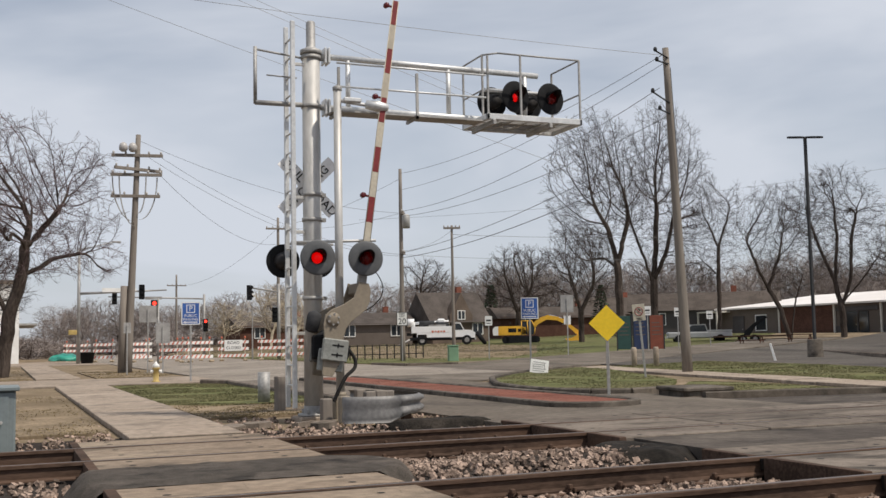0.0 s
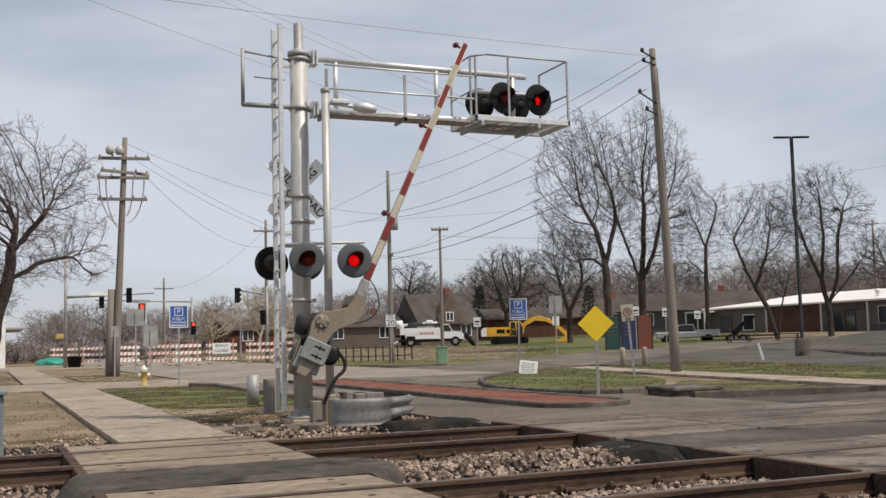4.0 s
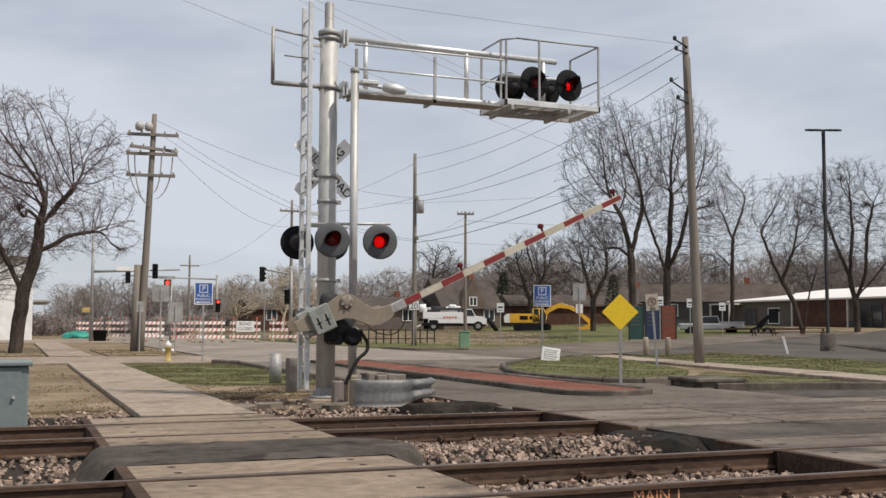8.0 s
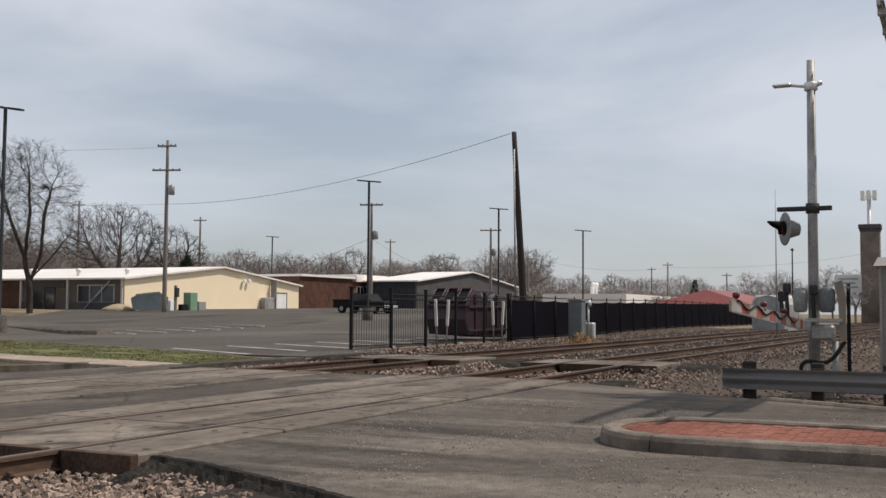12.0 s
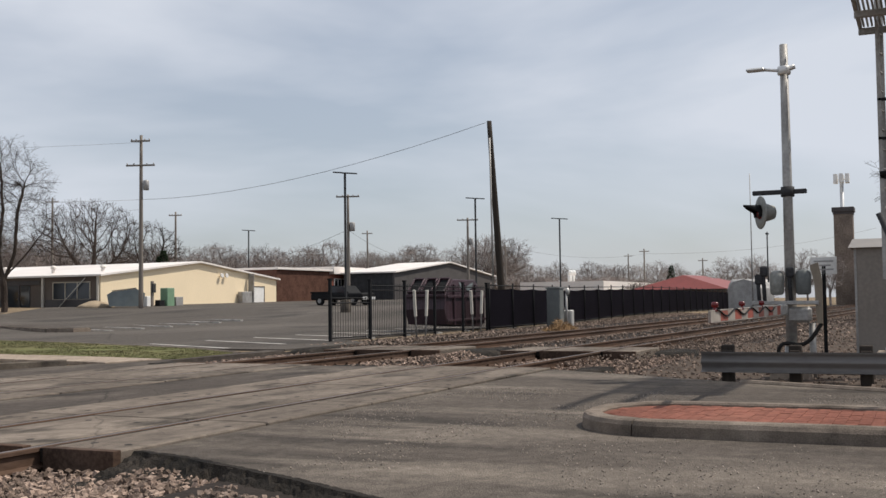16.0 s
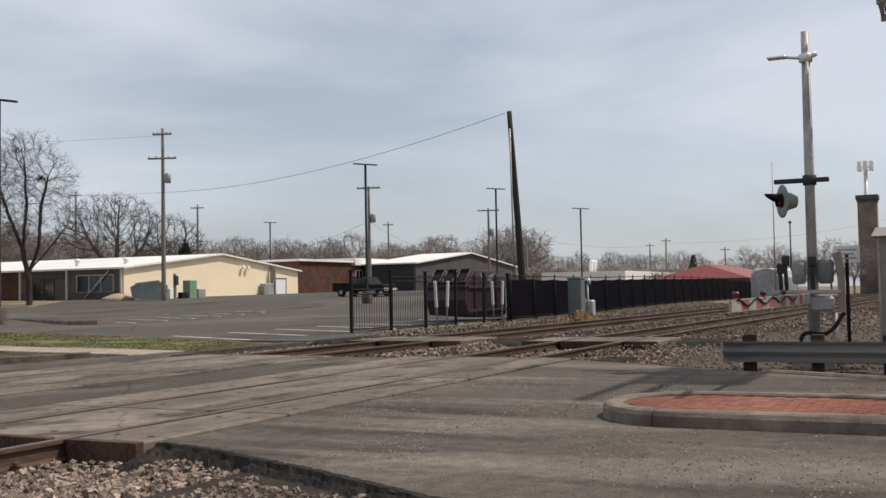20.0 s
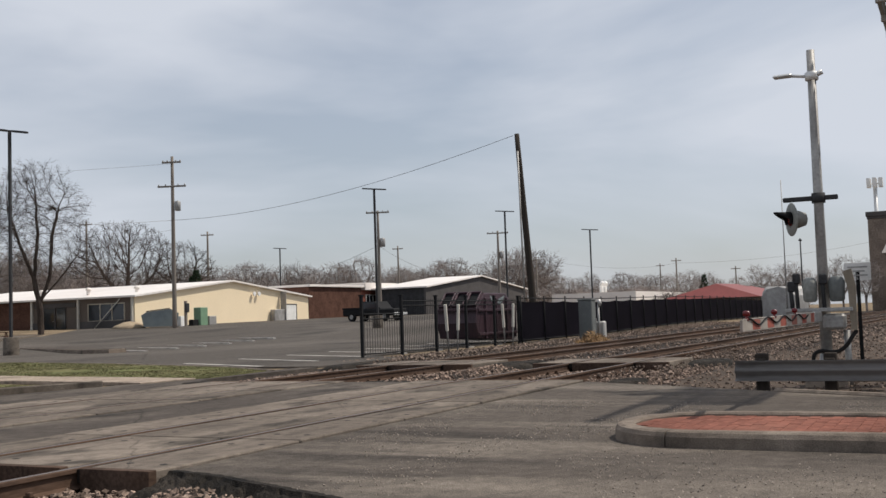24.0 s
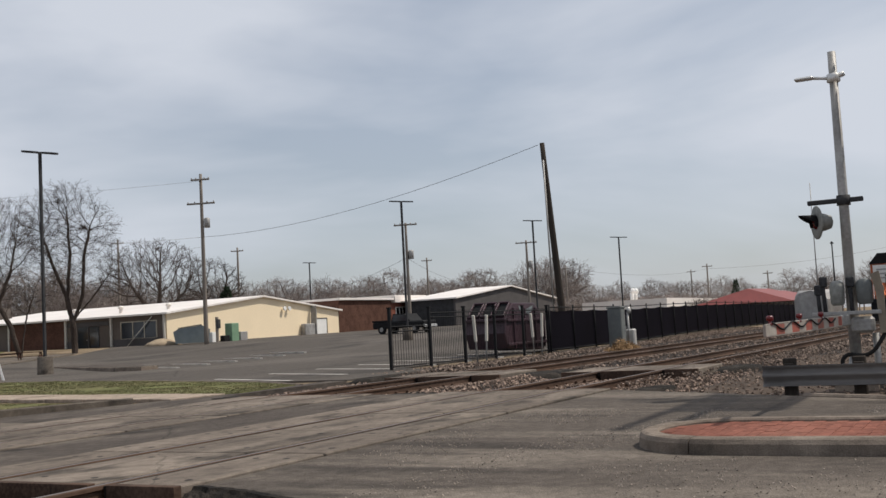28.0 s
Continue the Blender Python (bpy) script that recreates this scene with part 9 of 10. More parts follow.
plant("bare_tree", 42.3, 67.6, grow(3, (((0, 0, -0.3), (-0.1, 0, 3), (-0.15, 0, 6.2), (-0.9, 0.3, 9.2)), ((-0.15, 0, 6.2), (0.7, -0.4, 9.6)), ((-0.15, 0, 6.0), (-1.2, 0.3, 6.8), (-2.5, 0.4, 6.6))),
      ((-1.5, 0, 12.0, 4.0, 3.4, 6.0), (-2.9, 0, 7.6, 2.5, 2.2, 1.9)), 5200), "tall bare elm with a high open crown", -32)
plant("bare_tree", 46.6, 69.7, grow(9, (((0, 0, -0.3), (0, 0, 4.6), (-0.6, 0, 6.8), (-1.7, 0.2, 10)), ((0, 0, 4.6), (0.25, 0.3, 8), (0.4, 0.4, 11)), ((0, 0, 5.0), (1.0, -0.3, 7.2), (1.7, -0.4, 10))),
      ((0.8, 0, 12.8, 3.7, 3.4, 6.3), (2.6, 0, 8.2, 2.2, 2.0, 2.4)), 5200), "tall bare tree with several upright stems", -33)
plant("bare_tree", 57.0, 75.6, grow(12, (((0, 0, -0.3), (0.1, 0, 4), (0.2, 0, 8.0), (-0.7, 0, 10.5)), ((0.2, 0, 8.0), (1.3, 0.2, 11.4)), ((0.1, 0, 5.6), (-1.2, 0.2, 7.0))),
      ((0.0, 0, 11.2, 2.5, 2.2, 3.8), (-0.8, 0, 7.2, 2.6, 2.0, 2.6)), 2600), "bare tree with a narrow crown before the building", -37)
plant("bare_tree", 57.0, 66.5, grow(21, (((0, 0, -0.3), (-0.8, 0, 2.6), (-2.2, 0.1, 5.4), (-3.1, 0.2, 8.0)), ((0, 0, 0.1), (0.3, 0, 2.8), (1.0, 0.3, 5.2)), ((-1.6, 0, 4.2), (-0.6, 0.4, 7.0))),
      ((-1.1, 0, 9.1, 3.3, 2.6, 3.4), (-0.2, 0, 5.4, 3.0, 2.2, 2.0)), 2700, droop=0.05), "bare spreading tree with a crooked trunk", -41)
plant("bare_tree", 62.9, 67.2, grow(27, (((0, 0, -0.3), (-0.1, 0, 2.2), (-0.5, 0, 4.4), (-1.6, 0.2, 7.4), (-2.4, 0.3, 10.2)), ((-0.1, 0, 2.4), (0.7, -0.3, 4.6), (0.9, -0.2, 8.0), (1.5, -0.2, 10.6)), ((-0.1, 0, 2.6), (1.6, 0.3, 4.6), (3.0, 0.3, 6.6)), ((-0.5, 0, 4.4), (-0.2, 0.4, 8.0), (-0.3, 0.4, 11.0))),
      ((-0.5, 0, 9.8, 4.3, 3.4, 4.2), (1.2, 0, 6.4, 3.6, 2.6, 2.4)), 4200, thin=0.0105, power=2.05), "bare tree with upright limbs beside the lot", -43)
plant("bare_tree", 0.05, 47.8, grow(37, (((0, 0, -0.3), (0.2, 0, 2.4), (0.7, 0, 4.2), (1.0, 0.1, 6.6)), ((0.7, 0, 4.2), (2.0, 0.1, 5.0), (3.5, 0.2, 5.3)), ((0.2, 0, 2.6), (-0.8, 0.2, 4.6)), ((0.9, 0, 5.4), (2.2, -0.2, 7.2))),
      ((0.4, 0, 7.4, 4.5, 3.6, 3.7), (3.4, 0, 4.9, 1.7, 1.5, 0.9)), 4400, step=0.24, thin=0.0095, twig=(2, 0.25, 0.6)), "bare street tree with wide upswept budding branches", 0, twig="twig_bud")
plant("bare_tree", -2.6, 62.0, grow(33, (((0, 0, -0.3), (0.1, 0, 2.6), (0.4, 0, 5)),), ((0.2, 0, 6.0, 3.2, 3.0, 3.4),), 2000, thin=0.01), "bare street tree behind the dry verge", 0)
plant("bare_tree", -1.5, 74.0, grow(35, (((0, 0, -0.3), (0, 0, 2.4), (0.3, 0, 4.4)),), ((0.2, 0, 5.2, 3.2, 3.0, 3.2),), 2000, thin=0.011), "dense bare street tree", 10)
plant("bare_tree", 60.0, -1.2, grow(41, (((0, 0, -0.3), (0, 0, 4)),), ((0, 0, 7.2, 3.6, 3.6, 3.8),), 2000, thin=0.01), "bare tree behind the equipment bungalow", 10)
plant("bare_tree", 66.0, -4.5, grow(43, (((0, 0, -0.3), (0, 0, 3.6)),), ((0, 0, 6.6, 3.4, 3.4, 3.6),), 1800, thin=0.01), "bare tree near the chimney", 70)
plant("bare_tree", 52.3, 91.0, grow(45, (((0, 0, -0.3), (0, 0, 3.0), (-0.5, 0, 5)), ((0, 0, 3.0), (1.2, 0, 5.4))), ((0, 0, 7.4, 3.7, 3.2, 4.4),), 3400, step=0.3, thin=0.014), "bare rounded tree behind the lawn", -30)
plant("bare_tree", 58.0, 116.0, grow(46, (((0, 0, -0.3), (0, 0, 3.0), (-0.8, 0, 5.4)), ((0, 0, 3.0), (1.5, 0, 5.8))), ((0.3, 0, 7.2, 5.0, 4.0, 4.4),), 3400, step=0.34, thin=0.018), "broad bare tree behind the excavator", -27)
plant("bare_tree", 48.2, 122.0, grow(49, (((0, 0, -0.3), (0, 0, 4.0), (-0.5, 0, 6.4)),), ((0, 0, 8.0, 3.2, 3.0, 2.4),), 900, step=0.4, thin=0.022, droop=0.2), "bare drooping tree behind the house", -22)
plant("bare_tree", 100.0, 92.5, grow(47, (((0, 0, -0.3), (0, 0, 2.4), (-2.0, 0, 5.2)), ((0, 0, 2.4), (0.3, 0, 6.0)), ((0, 0, 2.4), (2.4, 0, 5.0))), ((-0.4, 0, 7.6, 6.6, 5.0, 5.0),), 4200, step=0.38, thin=0.02), "broad bare tree behind the cream building", -47)
plant("bare_tree", 108.0, 90.5, grow(48, (((0, 0, -0.3), (0, 0, 2.4), (1.2, 0, 5.0)), ((0, 0, 2.4), (-1.0, 0, 5.0))), ((0, 0, 6.4, 4.6, 4.0, 3.8),), 2400, step=0.38, thin=0.02), "bare tree with spreading limbs behind the cream hall roof", -50)

# distant woods: many crowns joined
KINDS, SHRUBS = [], []
for k in range(6):
    far_tree = grow(60 + k, (((0, 0, -0.3), (0.1, 0, 2.6), (0.3 * (-1) ** k, 0, 4.4)), ((0.1, 0, 2.6), (-0.9, 0.3, 4.8)), ((0.1, 0, 2.8), (0.7, -0.5, 5.0))), ((0, 0, 6.6, 3.1 + 0.25 * (k % 3), 3.2, 3.5), (0.8, 0, 4.4, 2.8, 2.8, 1.5)), 1000, step=0.42, thin=0.022, twig=(2, 0.6, 1.3), power=2.15)
    KINDS.append([(np.array(vs) * 0.1, fs) for vs, fs in far_tree])
    bush = grow(70 + k, (((0, 0, -0.3), (0, 0, 1.2)), ((0, 0, 0.2), (1.6, 0.3, 2.0)), ((0, 0, 0.2), (-1.5, -0.4, 2.2))), ((0, 0, 4.6, 4.4, 4.2, 4.6),), 420, step=0.7, thin=0.06, twig=(2, 0.9, 1.9))
    SHRUBS.append([(np.array(vs) * 0.1, fs) for vs, fs in bush])


def woods(name, label, spots, twig):
    av, af, off = [], [], 0
    for x, y, h, kind, turn, wide in spots:
        z = gz(x, y) - 0.2
        c, s = math.cos(turn), math.sin(turn)
        for vs, fs in (SHRUBS if name == "brush" else KINDS)[kind]:
            a = vs
            b = np.empty_like(a)
            b[:, 0], b[:, 1], b[:, 2] = (a[:, 0] * c - a[:, 1] * s) * h * wide + x, (a[:, 0] * s + a[:, 1] * c) * h * wide + y, a[:, 2] * h + z
            av.append(b)
            af.append(np.array(fs) + off)
            off += len(a)
    me = raw_mesh(name, np.concatenate(av).tolist(), np.concatenate(af).tolist())
    tagged(part_mesh(name, me, M[twig], None), label, "woods", kind="stuff")


rnd = random.Random(8)


def ring(count, a0, a1, d0, d1, h0, h1, wide=1.1):
    """Trees scattered over a sector: angles from +X towards +Y in degrees."""
    out = []
    for k in range(count):
        a = radians(a0 + (a1 - a0) * (k + rnd.random()) / count)
        d = rnd.uniform(d0, d1)
        out.append((d * math.cos(a), d * math.sin(a), rnd.uniform(h0, h1), rnd.randrange(6), rnd.uniform(0, 6.28), wide * rnd.uniform(0.85, 1.25)))
    return out


woods("distant_woods", "belt of distant bare brown woods above the roofs", ring(80, 20, 48, 190, 260, 7.2, 11.2) + ring(22, 8, 20, 200, 280, 5, 8.5), "twig_hazed")
woods("middle_woods", "bare brown trees behind the lawn and houses", ring(50, 44, 70, 150, 200, 7.5, 11.5) + ring(16, 70, 80, 150, 210, 6, 8.5), "twig_hazed")
woods("street_woods", "bare brown trees lining the far end of the street", ring(26, 80, 88, 150, 220, 5, 9) + ring(8, 90.5, 93, 120, 220, 6, 9), "twig_hazed")
woods("right_woods", "bare thin trees behind the tracks", ring(34, -14, 10, 150, 240, 6, 10, 0.9), "twig_hazed")
woods("brush", "dense low brown brush below the woods", ring(190, 8, 80, 150, 195, 2.2, 3.8, 2.2), "twig_hazed")
woods("brush", "dense low brown brush along the far street", ring(40, 80, 91, 120, 180, 1.6, 3.2, 2.4), "twig_hazed")
woods("blossom_trees", "pale budding trees behind the junction", [(28, 118, 7.5, 1, 0.3, 1.2), (32, 122, 6, 2, 1.2, 1.2), (24, 124, 6, 3, 2.2, 1.3)], "twig_pale")


def conifer(x, y, h, seed):
    rn = random.Random(seed)
    t = thing("evergreen_tree", pose(x, y, gz(x, y)), "dark evergreen tree among bare woods", "tree")
    bm = bmesh.new()
    rod(bm, (0, 0, -0.3), (0, 0, h * 0.9), 0.16, 0.03, 8)
    part("trunk", bm, M["bark"], t)
    vs, fs = [], []
    for k in range(900):
        u = rn.random() ** 0.8
        rad = (1 - u) * h * 0.24 * rn.uniform(0.5, 1.05) + 0.1
        a = rn.uniform(0, 6.28)
        p = Vector((rad * math.cos(a), rad * math.sin(a), h * (0.1 + 0.9 * u)))
        d = Vector((math.cos(a), math.sin(a), rn.uniform(-0.6, 0.3))) * h * 0.06
        w = Vector((-math.sin(a), math.cos(a), rn.uniform(-0.4, 0.4))) * h * 0.025
        k0 = len(vs)
        vs += [tuple(p - w), tuple(p + w), tuple(p + d)]
        fs.append((k0, k0 + 1, k0 + 2))
    part_mesh("crown", raw_mesh("crown", vs, fs), M["evergreen"], t)


conifer(98, 80, 6, 1)
conifer(101, 83, 5.5, 2)
conifer(182, 40, 5.5, 3)
conifer(66, 110, 6.0, 4)
conifer(60, 128, 7.0, 5)


# ---- the train ----
def loco_pose(x):
    return pose(x, 7.47 + bend(x), 0.0 if x < 55 else gz(x, 6) + 0.05, 0, 0, -1.43)


def build_loco():
    """A six-axle road locomotive that faces -X."""
    t = thing("locomotive", loco_pose(74), "orange and black diesel freight locomotive with lit headlights", "locomotive")
    bm = bmesh.new()
    box(bm, (0.4, -1.5, 1.25), (22, 1.5, 1.6), 0.05)
    part("underframe", bm, M["black"], t)
    bm = bmesh.new()
    box(bm, (0.5, -0.85, 1.6), (2.2, 0.85, 3.0), 0.2)
    part("nose", bm, M["loco_orange"], t, "orange short nose")
    bm = bmesh.new()
    prism(bm, [(-1.55, 1.6), (1.55, 1.6), (1.55, 3.9), (1.0, 4.55), (-1.0, 4.55), (-1.55, 3.9)], -4.6, -2.0, pose(0, 0, 0, 90, 0, 90) @ pose(0, 0, 0, 0, 180, 0))
    for v in bm.verts:
        v.co.x = abs(v.co.x)
    part("cab", bm, M["loco_orange"], t, "orange cab")
    bm = bmesh.new()
    prism(bm, [(-1.62, 3.92), (1.62, 3.92), (1.05, 4.62), (-1.05, 4.62)], -4.7, -1.85, pose(0, 0, 0, 90, 0, 90) @ pose(0, 0, 0, 0, 180, 0))
    for v in bm.verts:
        v.co.x = abs(v.co.x)
    part("cab_roof", bm, M["black"], t, "black cab roof")
    for y in (-0.95, 0.95):
        bm = bmesh.new()
        box(bm, (1.97, y - 0.42, 2.95), (2.02, y + 0.42, 3.7), 0.02)
        part("windscreen", bm, M["glass"], t)
        bm = bmesh.new()
        lathe(bm, ((0.14, 0), (0.14, 0.05), (0.1, 0.07)), 16, pose(0.42, y * 0.95, 1.95, 0, -90, 0))
        part("ditch_light", bm, M["headlight"], t, "lit ditch light")
        bm = bmesh.new()
        box(bm, (0.3, y * 1.3 - 0.02, 1.6), (0.34, y * 1.3 + 0.02, 2.6))
        part("handrail", bm, M["white"], t)
    bm = bmesh.new()
    for y in (-0.13, 0.13):
        lathe(bm, ((0.12, 0), (0.12, 0.05), (0.09, 0.07)), 16, pose(1.98, y, 3.95, 0, -90, 0))
    part("headlight", bm, M["headlight"], t, "lit twin headlight")
    bm = bmesh.new()
    box(bm, (4.6, -1.0, 1.6), (21, 1.0, 4.4), 0.15)
    part("long_hood", bm, M["loco_orange"], t)
    bm = bmesh.new()
    prism(bm, [(0.0, -1.4), (0.5, -1.5), (0.5, 1.5), (0.0, 1.4)], 0.15, 1.25)
    part("plow", bm, M["black"], t)
    for x in (2.4, 4.2, 6.0, 16.0, 17.8, 19.6):
        bm = bmesh.new()
        for y in (-0.75, 0.75):
            rod(bm, (x, y - 0.06, 0.5), (x, y + 0.06, 0.5), 0.5, n=20)
        rod(bm, (x, -0.7, 0.5), (x, 0.7, 0.5), 0.09)
        part("wheelset", bm, M["rail_side"], t)
    bm = bmesh.new()
    box(bm, (1.4, -1.2, 0.35), (7.0, 1.2, 0.95), 0.05)
    box(bm, (15.0, -1.2, 0.35), (20.6, 1.2, 0.95), 0.05)
    box(bm, (8, -1.3, 0.4), (14, 1.3, 1.25), 0.1)
    part("trucks_and_tank", bm, M["black"], t)
    return t


locomotive = build_loco()


# ---- track details ----
def tie_row(ry, label, spans):
    t = thing("ties", pose(0, ry + 0.75, 0), label, "railroad ties", kind="structure")
    bm = bmesh.new()
    box(bm, (-0.115, -1.3, -0.18), (0.115, 1.3, 0.0), 0.015)
    me = bpy.data.meshes.new("tie")
    bm.to_mesh(me)
    bm.free()
    bm = bmesh.new()
    box(bm, (-0.1, -0.17, 0.0), (0.1, 0.17, 0.014), 0.003)
    plate = bpy.data.meshes.new("tie_plate")
    bm.to_mesh(plate)
    bm.free()
    bm = bmesh.new()                               # rail anchor: a bent steel clip
    box(bm, (-0.02, -0.1, 0.0), (0.02, -0.055, 0.05), 0.006)
    box(bm, (-0.02, -0.13, 0.035), (0.02, -0.08, 0.075), 0.006)
    box(bm, (0.05, -0.105, 0.0), (0.075, -0.07, 0.04), 0.004)
    clip = bpy.data.meshes.new("rail_anchor")
    bm.to_mesh(clip)
    bm.free()
    rnd = random.Random(int(ry * 10))
    for x0, x1, fine in spans:
        n = int((x1 - x0) / 0.52)
        for i in range(n):
            x = x0 + 0.52 * i + rnd.uniform(-0.04, 0.04)
            ob = part_mesh("tie", me, M["tie"], t)
            ob.matrix_basis = pose(x, bend(x), gz(x, ry) + 0.05 - 0.19 + rnd.uniform(-0.008, 0.004), 0, 0, rnd.uniform(-1.5, 1.5) - (1.4 if x > 25 else 0))
            if fine:
                for s in (-0.75, 0.75):
                    part_mesh("tie_plate", plate, M["rail_side"], ob).matrix_basis = pose(0, s, 0.0)
                    part_mesh("rail_anchor", clip, M["rail_side"], ob).matrix_basis = pose(0.14 + rnd.uniform(-0.02, 0.02), s, 0.012, 0, 0, rnd.uniform(-8, 8))


tie_row(6.72, "dark creosoted wooden ties of the near track in ballast", ((-6.0, 0.7, True), (3.3, 6.5, True), (17.6, 22.8, True), (25.4, 42.0, False)))
tie_row(11.43, "dark creosoted wooden ties of the far track in ballast", ((-6.0, 0.7, True), (3.3, 6.5, True), (17.6, 22.8, True), (25.4, 38.0, False)))

STONE_F = [(0, 2, 1), (0, 3, 2), (4, 5, 6), (4, 6, 7), (0, 1, 5), (0, 5, 4), (1, 2, 6), (1, 6, 5), (2, 3, 7), (2, 7, 6), (3, 0, 4), (3, 4, 7)]


def stones(name, count, region, height, size, seed, material_, label, category="ballast"):
    """Loose stones scattered where region(x, y) allows, resting at height(x, y)."""
    rs = np.random.RandomState(seed)
    base = np.array([(-1, -1, -1), (1, -1, -1), (1, 1, -1), (-1, 1, -1), (-1, -1, 1), (1, -1, 1), (1, 1, 1), (-1, 1, 1)], float)
    vs, fs = [], []
    (x0, x1, y0, y1), ok = region
    done = 0
    while done < count:
        x, y = rs.uniform(x0, x1), rs.uniform(y0, y1)
        if not ok(x, y):
            done += 0.1
            continue
        s = size * rs.uniform(0.55, 1.3)
        pts = base * (s * rs.uniform(0.55, 1.0, 3)) * rs.uniform(0.6, 1.0, (8, 1)) + rs.uniform(-0.2, 0.2, (8, 3)) * s
        q = Euler(rs.uniform(0, 6.28, 3)).to_matrix()
        pts = pts @ np.array(q)
        pts += (x, y, height(x, y) + s * 0.25)
        k = len(vs)
        vs += pts.tolist()
        fs += [(a + k, b + k, c + k) for a, b, c in STONE_F]
        done += 1
    tagged(part_mesh(name, raw_mesh(name, vs, fs), material_, None), label, category, kind="stuff")


def off_panels(x, y):
    b = y - bend(x)
    if any(abs(b - r) < 0.085 for r in RAILS):
        return False
    if 0.75 < x < 3.18 and 5.4 < b < 14.0:
        return False
    if (6.5 < x < 17.4 or 22.8 < x < 25.3) and 5.2 < b < 13.9:
        return False
    return True


def crib(x, y):
    """Ballast stands lower beside the rails and heaps up between the tracks."""
    b = y - bend(x)
    z = -0.19 + gz(x, y) + 0.05
    z += 0.15 * sm(1 - abs(b - 9.82) / 1.0) * sm((x - 2.6) / 2.6 if x < 8 else 1)
    z += 0.06 * sm((6.0 - b) / 0.8) + 0.07 * sm((b - 13.5) / 0.8)
    return z + 0.035 * noise.noise(Vector((x * 1.3, y * 1.3, 0)))


def bed_patch(name, x0, x1, y0, y1, step, label):
    nx, ny = int((x1 - x0) / step), int((y1 - y0) / step)
    vs = [(x0 + step * i, y0 + step * j, crib(x0 + step * i, y0 + step * j) - 0.015) for j in range(ny + 1) for i in range(nx + 1)]
    k = nx + 1
    fs = [(j * k + i, j * k + i + 1, (j + 1) * k + i + 1, (j + 1) * k + i) for j in range(ny) for i in range(nx)]
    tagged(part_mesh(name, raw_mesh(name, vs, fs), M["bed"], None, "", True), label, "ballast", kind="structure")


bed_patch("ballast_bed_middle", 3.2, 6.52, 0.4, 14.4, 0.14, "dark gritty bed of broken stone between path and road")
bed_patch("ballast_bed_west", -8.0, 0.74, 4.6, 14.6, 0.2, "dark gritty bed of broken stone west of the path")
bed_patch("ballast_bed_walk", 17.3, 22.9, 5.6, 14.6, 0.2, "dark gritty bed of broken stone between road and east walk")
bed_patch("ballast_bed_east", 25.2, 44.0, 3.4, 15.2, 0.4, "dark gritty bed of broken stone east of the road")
stones("ballast_middle", 8500, ((3.2, 6.5, 4.6, 14.6), off_panels), crib, 0.029, 1, M["ballast"], "pinkish grey broken ballast stones heaped between the rails")
stones("ballast_west", 6500, ((-7.0, 0.75, 4.6, 14.6), off_panels), crib, 0.03, 2, M["ballast"], "pinkish grey broken ballast stones west of the path")
stones("ballast_near", 9000, ((3.0, 6.2, 0.6, 6.4), lambda x, y: off_panels(x, y) and x < 4.5 + 0.33 * y + 0.35 * noise.noise(Vector((x * 2, y * 2, 8)))), lambda x, y: max(crib(x, y), -0.085 if y < 4.4 else -1), 0.02, 3, M["gravel_brown"], "brown broken stones spilling over the road edge")
stones("ballast_walk", 6000, ((17.3, 22.8, 4.6, 14.4), off_panels), crib, 0.032, 14, M["ballast"], "broken ballast stones between the road and the east walk")
stones("ballast_east", 6000, ((25.2, 46.0, 3.0, 15.0), off_panels), crib, 0.04, 4, M["gravel_brown"], "brown broken stones along the tracks")
stones("gravel_guard", 5200, ((13.7, 34.0, -6.0, 6.6), lambda x, y: x > (13.75 if y < -1.5 else (13.9 + 0.18 * (y + 1.5) if y < 0.4 else 14.15 + 0.55 * (y - 0.4)))), lambda x, y: gz(x, y) - 0.03, 0.028, 5, M["gravel_brown"], "brown gravel and rubble behind the guard rail", "gravel")
stones("ballast_far", 6000, ((46.0, 110.0, 2.0, 15.5), off_panels), crib, 0.05, 24, M["gravel_brown"], "brown broken stones along the far tracks")
stones("fence_gravel", 3500, ((26.0, 80.0, 14.6, 16.9), lambda x, y: y - bend(x) > 14.6 and y < 16.3 + 0.026 * max(0, x - 40)), lambda x, y: gz(x, y) - 0.02, 0.045, 25, M["gravel_brown"], "brown gravel and debris between fence and track", "gravel")
stones("gravel_far", 6000, ((34.0, 100.0, -9.0, 5.0), lambda x, y: y - bend(x) < 5.0), lambda x, y: gz(x, y) - 0.03, 0.06, 26, M["gravel_brown"], "brown gravel slope beside the far tracks", "gravel")
stones("road_grit", 4200, ((4.8, 15.6, -3.0, 5.6), lambda x, y: noise.noise(Vector((x * 0.35, y * 1.1, 3))) > 0.0 and not (8.9 < x < 10.9 and y < 3.1) and x > 6.2 and x < 13.4), lambda x, y: gz(x, y) + 0.03, 0.0075, 6, M["grit"] if "grit" in M else M.setdefault("grit", material("pale grit", (0.27, 0.23, 0.195), 0.9, vary=0.3, bump=0.0, per_island=0.3)), "pale gravel bits scattered over the asphalt", "gravel")
stones("mast_debris", 900, ((1.2, 8.2, 14.2, 19.2), lambda x, y: not (1.4 < x < 3.05 and y > 14.1) and x < 6.4 + (0.8 if y > 15 else 0) and noise.noise(Vector((x, y, 9))) > -0.3), lambda x, y: gz(x, y) - 0.02, 0.03, 7, M["ballast"], "stones and rubble round the signal mast", "gravel")
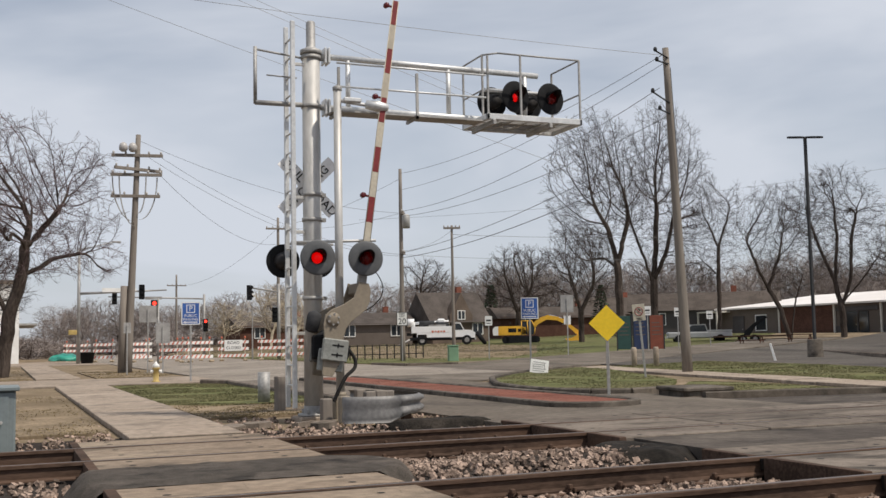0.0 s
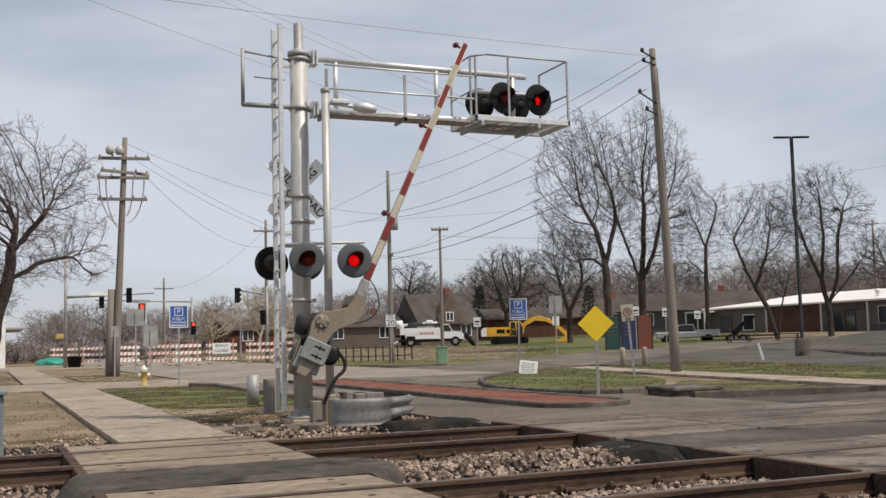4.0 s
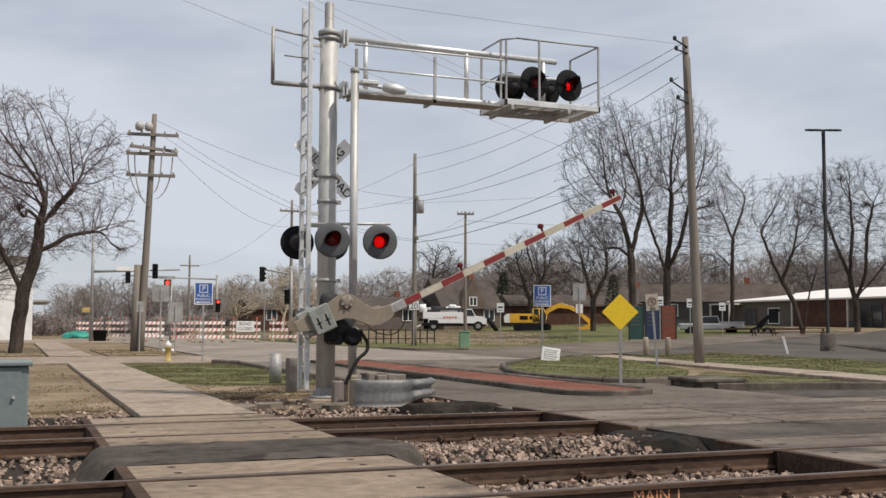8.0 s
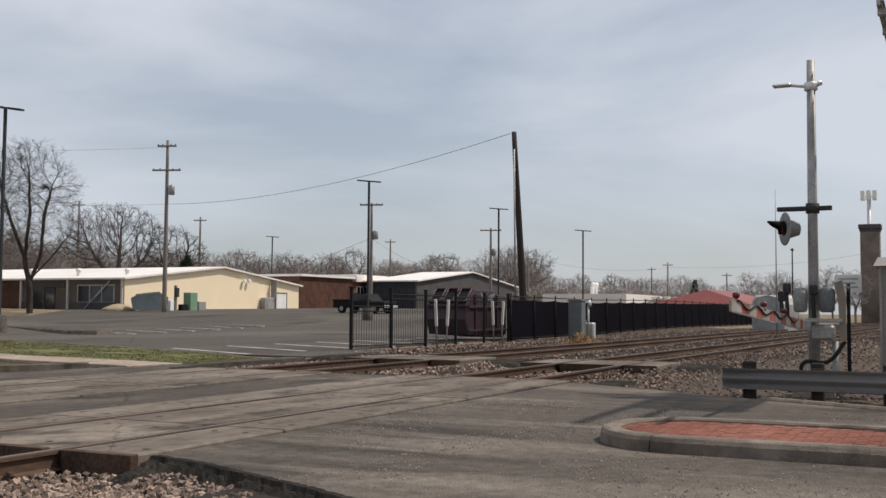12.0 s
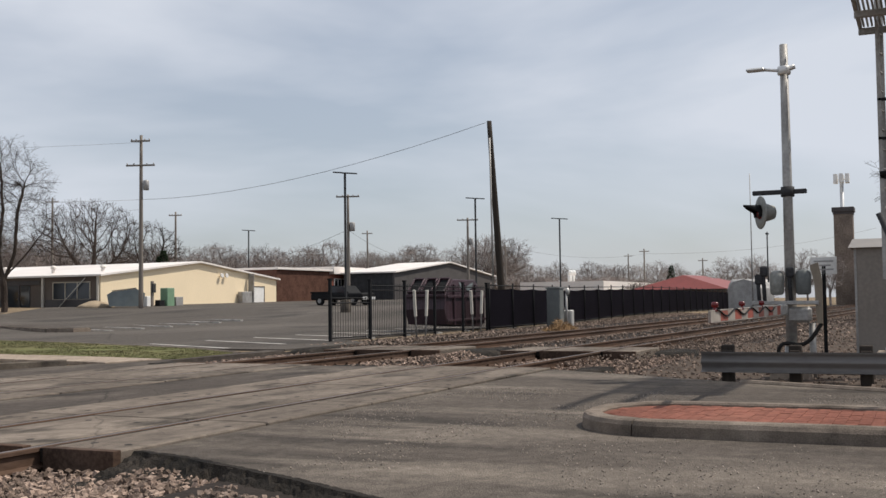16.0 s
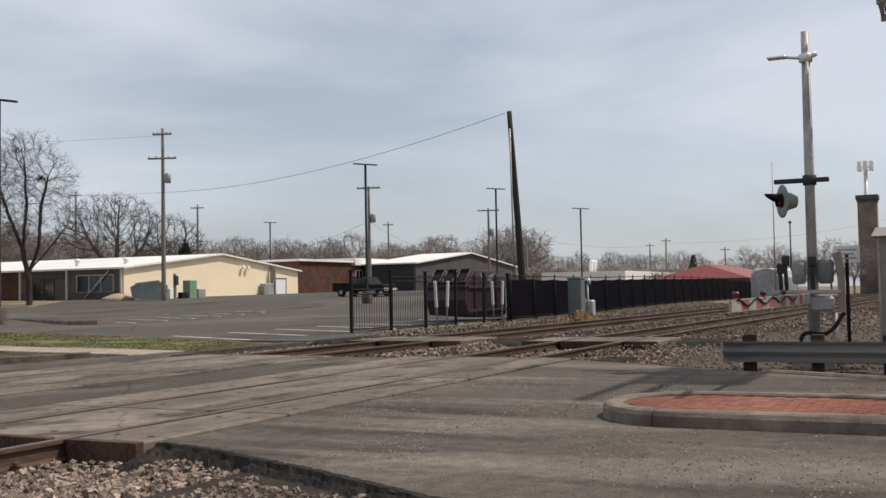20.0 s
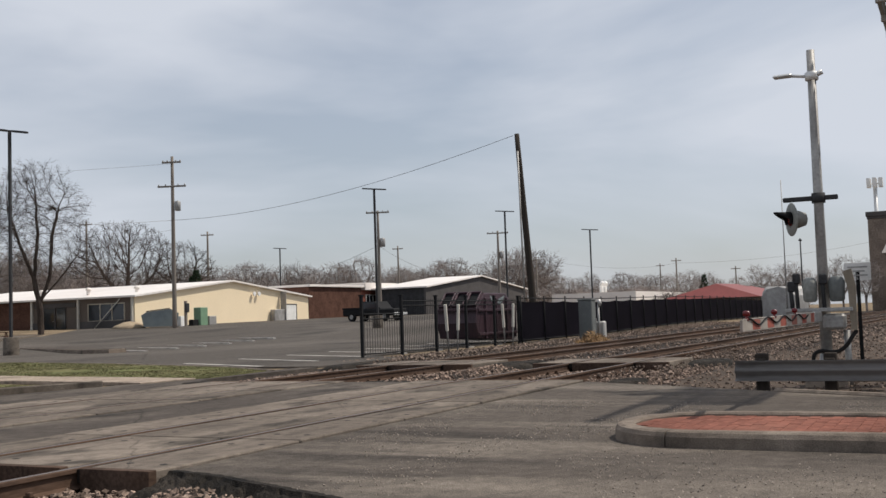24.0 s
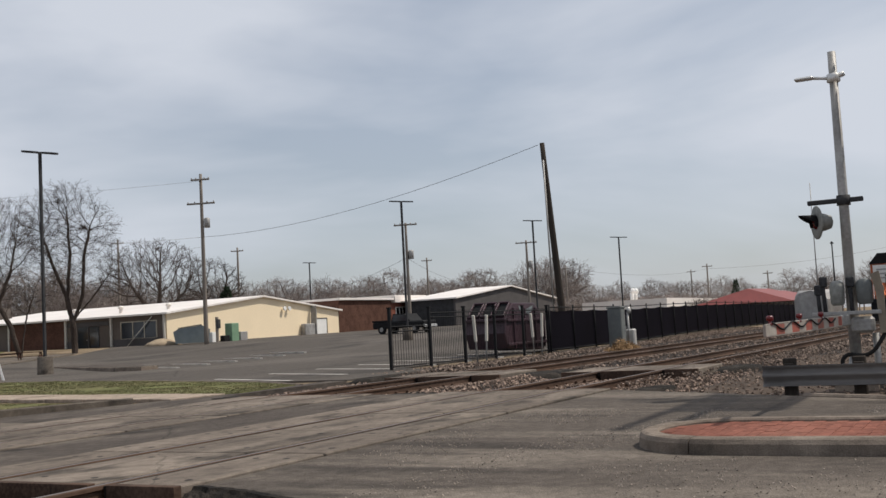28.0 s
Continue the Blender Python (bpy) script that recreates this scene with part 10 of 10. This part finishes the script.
stones("verge_debris", 700, ((-5.0, 1.4, 14.2, 16.4), lambda x, y: True), lambda x, y: gz(x, y) - 0.03, 0.03, 8, M["ballast"], "pale stones along the verge", "gravel")
bm = bmesh.new()
rs = random.Random(3)
for k in range(7):
    a, r = rs.uniform(0, 6.28), rs.uniform(0.2, 0.6)
    ring_ = [(0.24 * rs.uniform(0.6, 1.1) * math.cos(q), 0.16 * rs.uniform(0.6, 1.1) * math.sin(q)) for q in [2 * math.pi * i / 7 for i in range(7)]]
    prism(bm, ring_, -0.02, 0.05 + 0.02 * rs.random(), pose(4.3 + 1.4 * rs.uniform(-1, 1), 15.0 + 0.7 * rs.uniform(-1, 1), -0.05, rs.uniform(-6, 6), rs.uniform(-6, 6), rs.uniform(0, 90)))
tagged(solo("broken_concrete", bm, M["kerb"], "broken lumps of pale concrete beside the signal mast", "rubble"), kind="stuff")
# painted words on the near rail
mk = lettering("MAIN 1", 0.13, M["rail_paint"] if "rail_paint" in M else M.setdefault("rail_paint", material("orange chalk paint", (0.62, 0.3, 0.16), 0.9, vary=0.3, scale=8, fine=60, bump=0.0)), None, pose(4.37, 6.72 - 0.0135, -0.088) @ FRONT, 0.001, "painted_words")
tagged(mk, "orange painted words on the near rail web", "marking")
# dry brush heap on the far shoulder
vs, fs = [], []
rs = random.Random(12)
for k in range(700):
    a, r = rs.uniform(0, 6.28), rs.random() ** 0.6
    p = Vector((42.0 + 1.5 * r * math.cos(a), 13.9 + 0.5 * r * math.sin(a), -0.1 + 0.5 * (1 - r) * rs.random()))
    d = Vector((rs.gauss(0, 1), rs.gauss(0, 1), abs(rs.gauss(0, 0.8)))).normalized() * 0.22
    k0 = len(vs)
    w = d.orthogonal().normalized() * 0.02
    vs += [tuple(p - w), tuple(p + w), tuple(p + d)]
    fs.append((k0, k0 + 1, k0 + 2))
tagged(part_mesh("dry_brush", raw_mesh("dry_brush", vs, fs), M["leaf_litter"], None), "heap of dry brown brush beside the far track", "brush", kind="stuff")


motions()
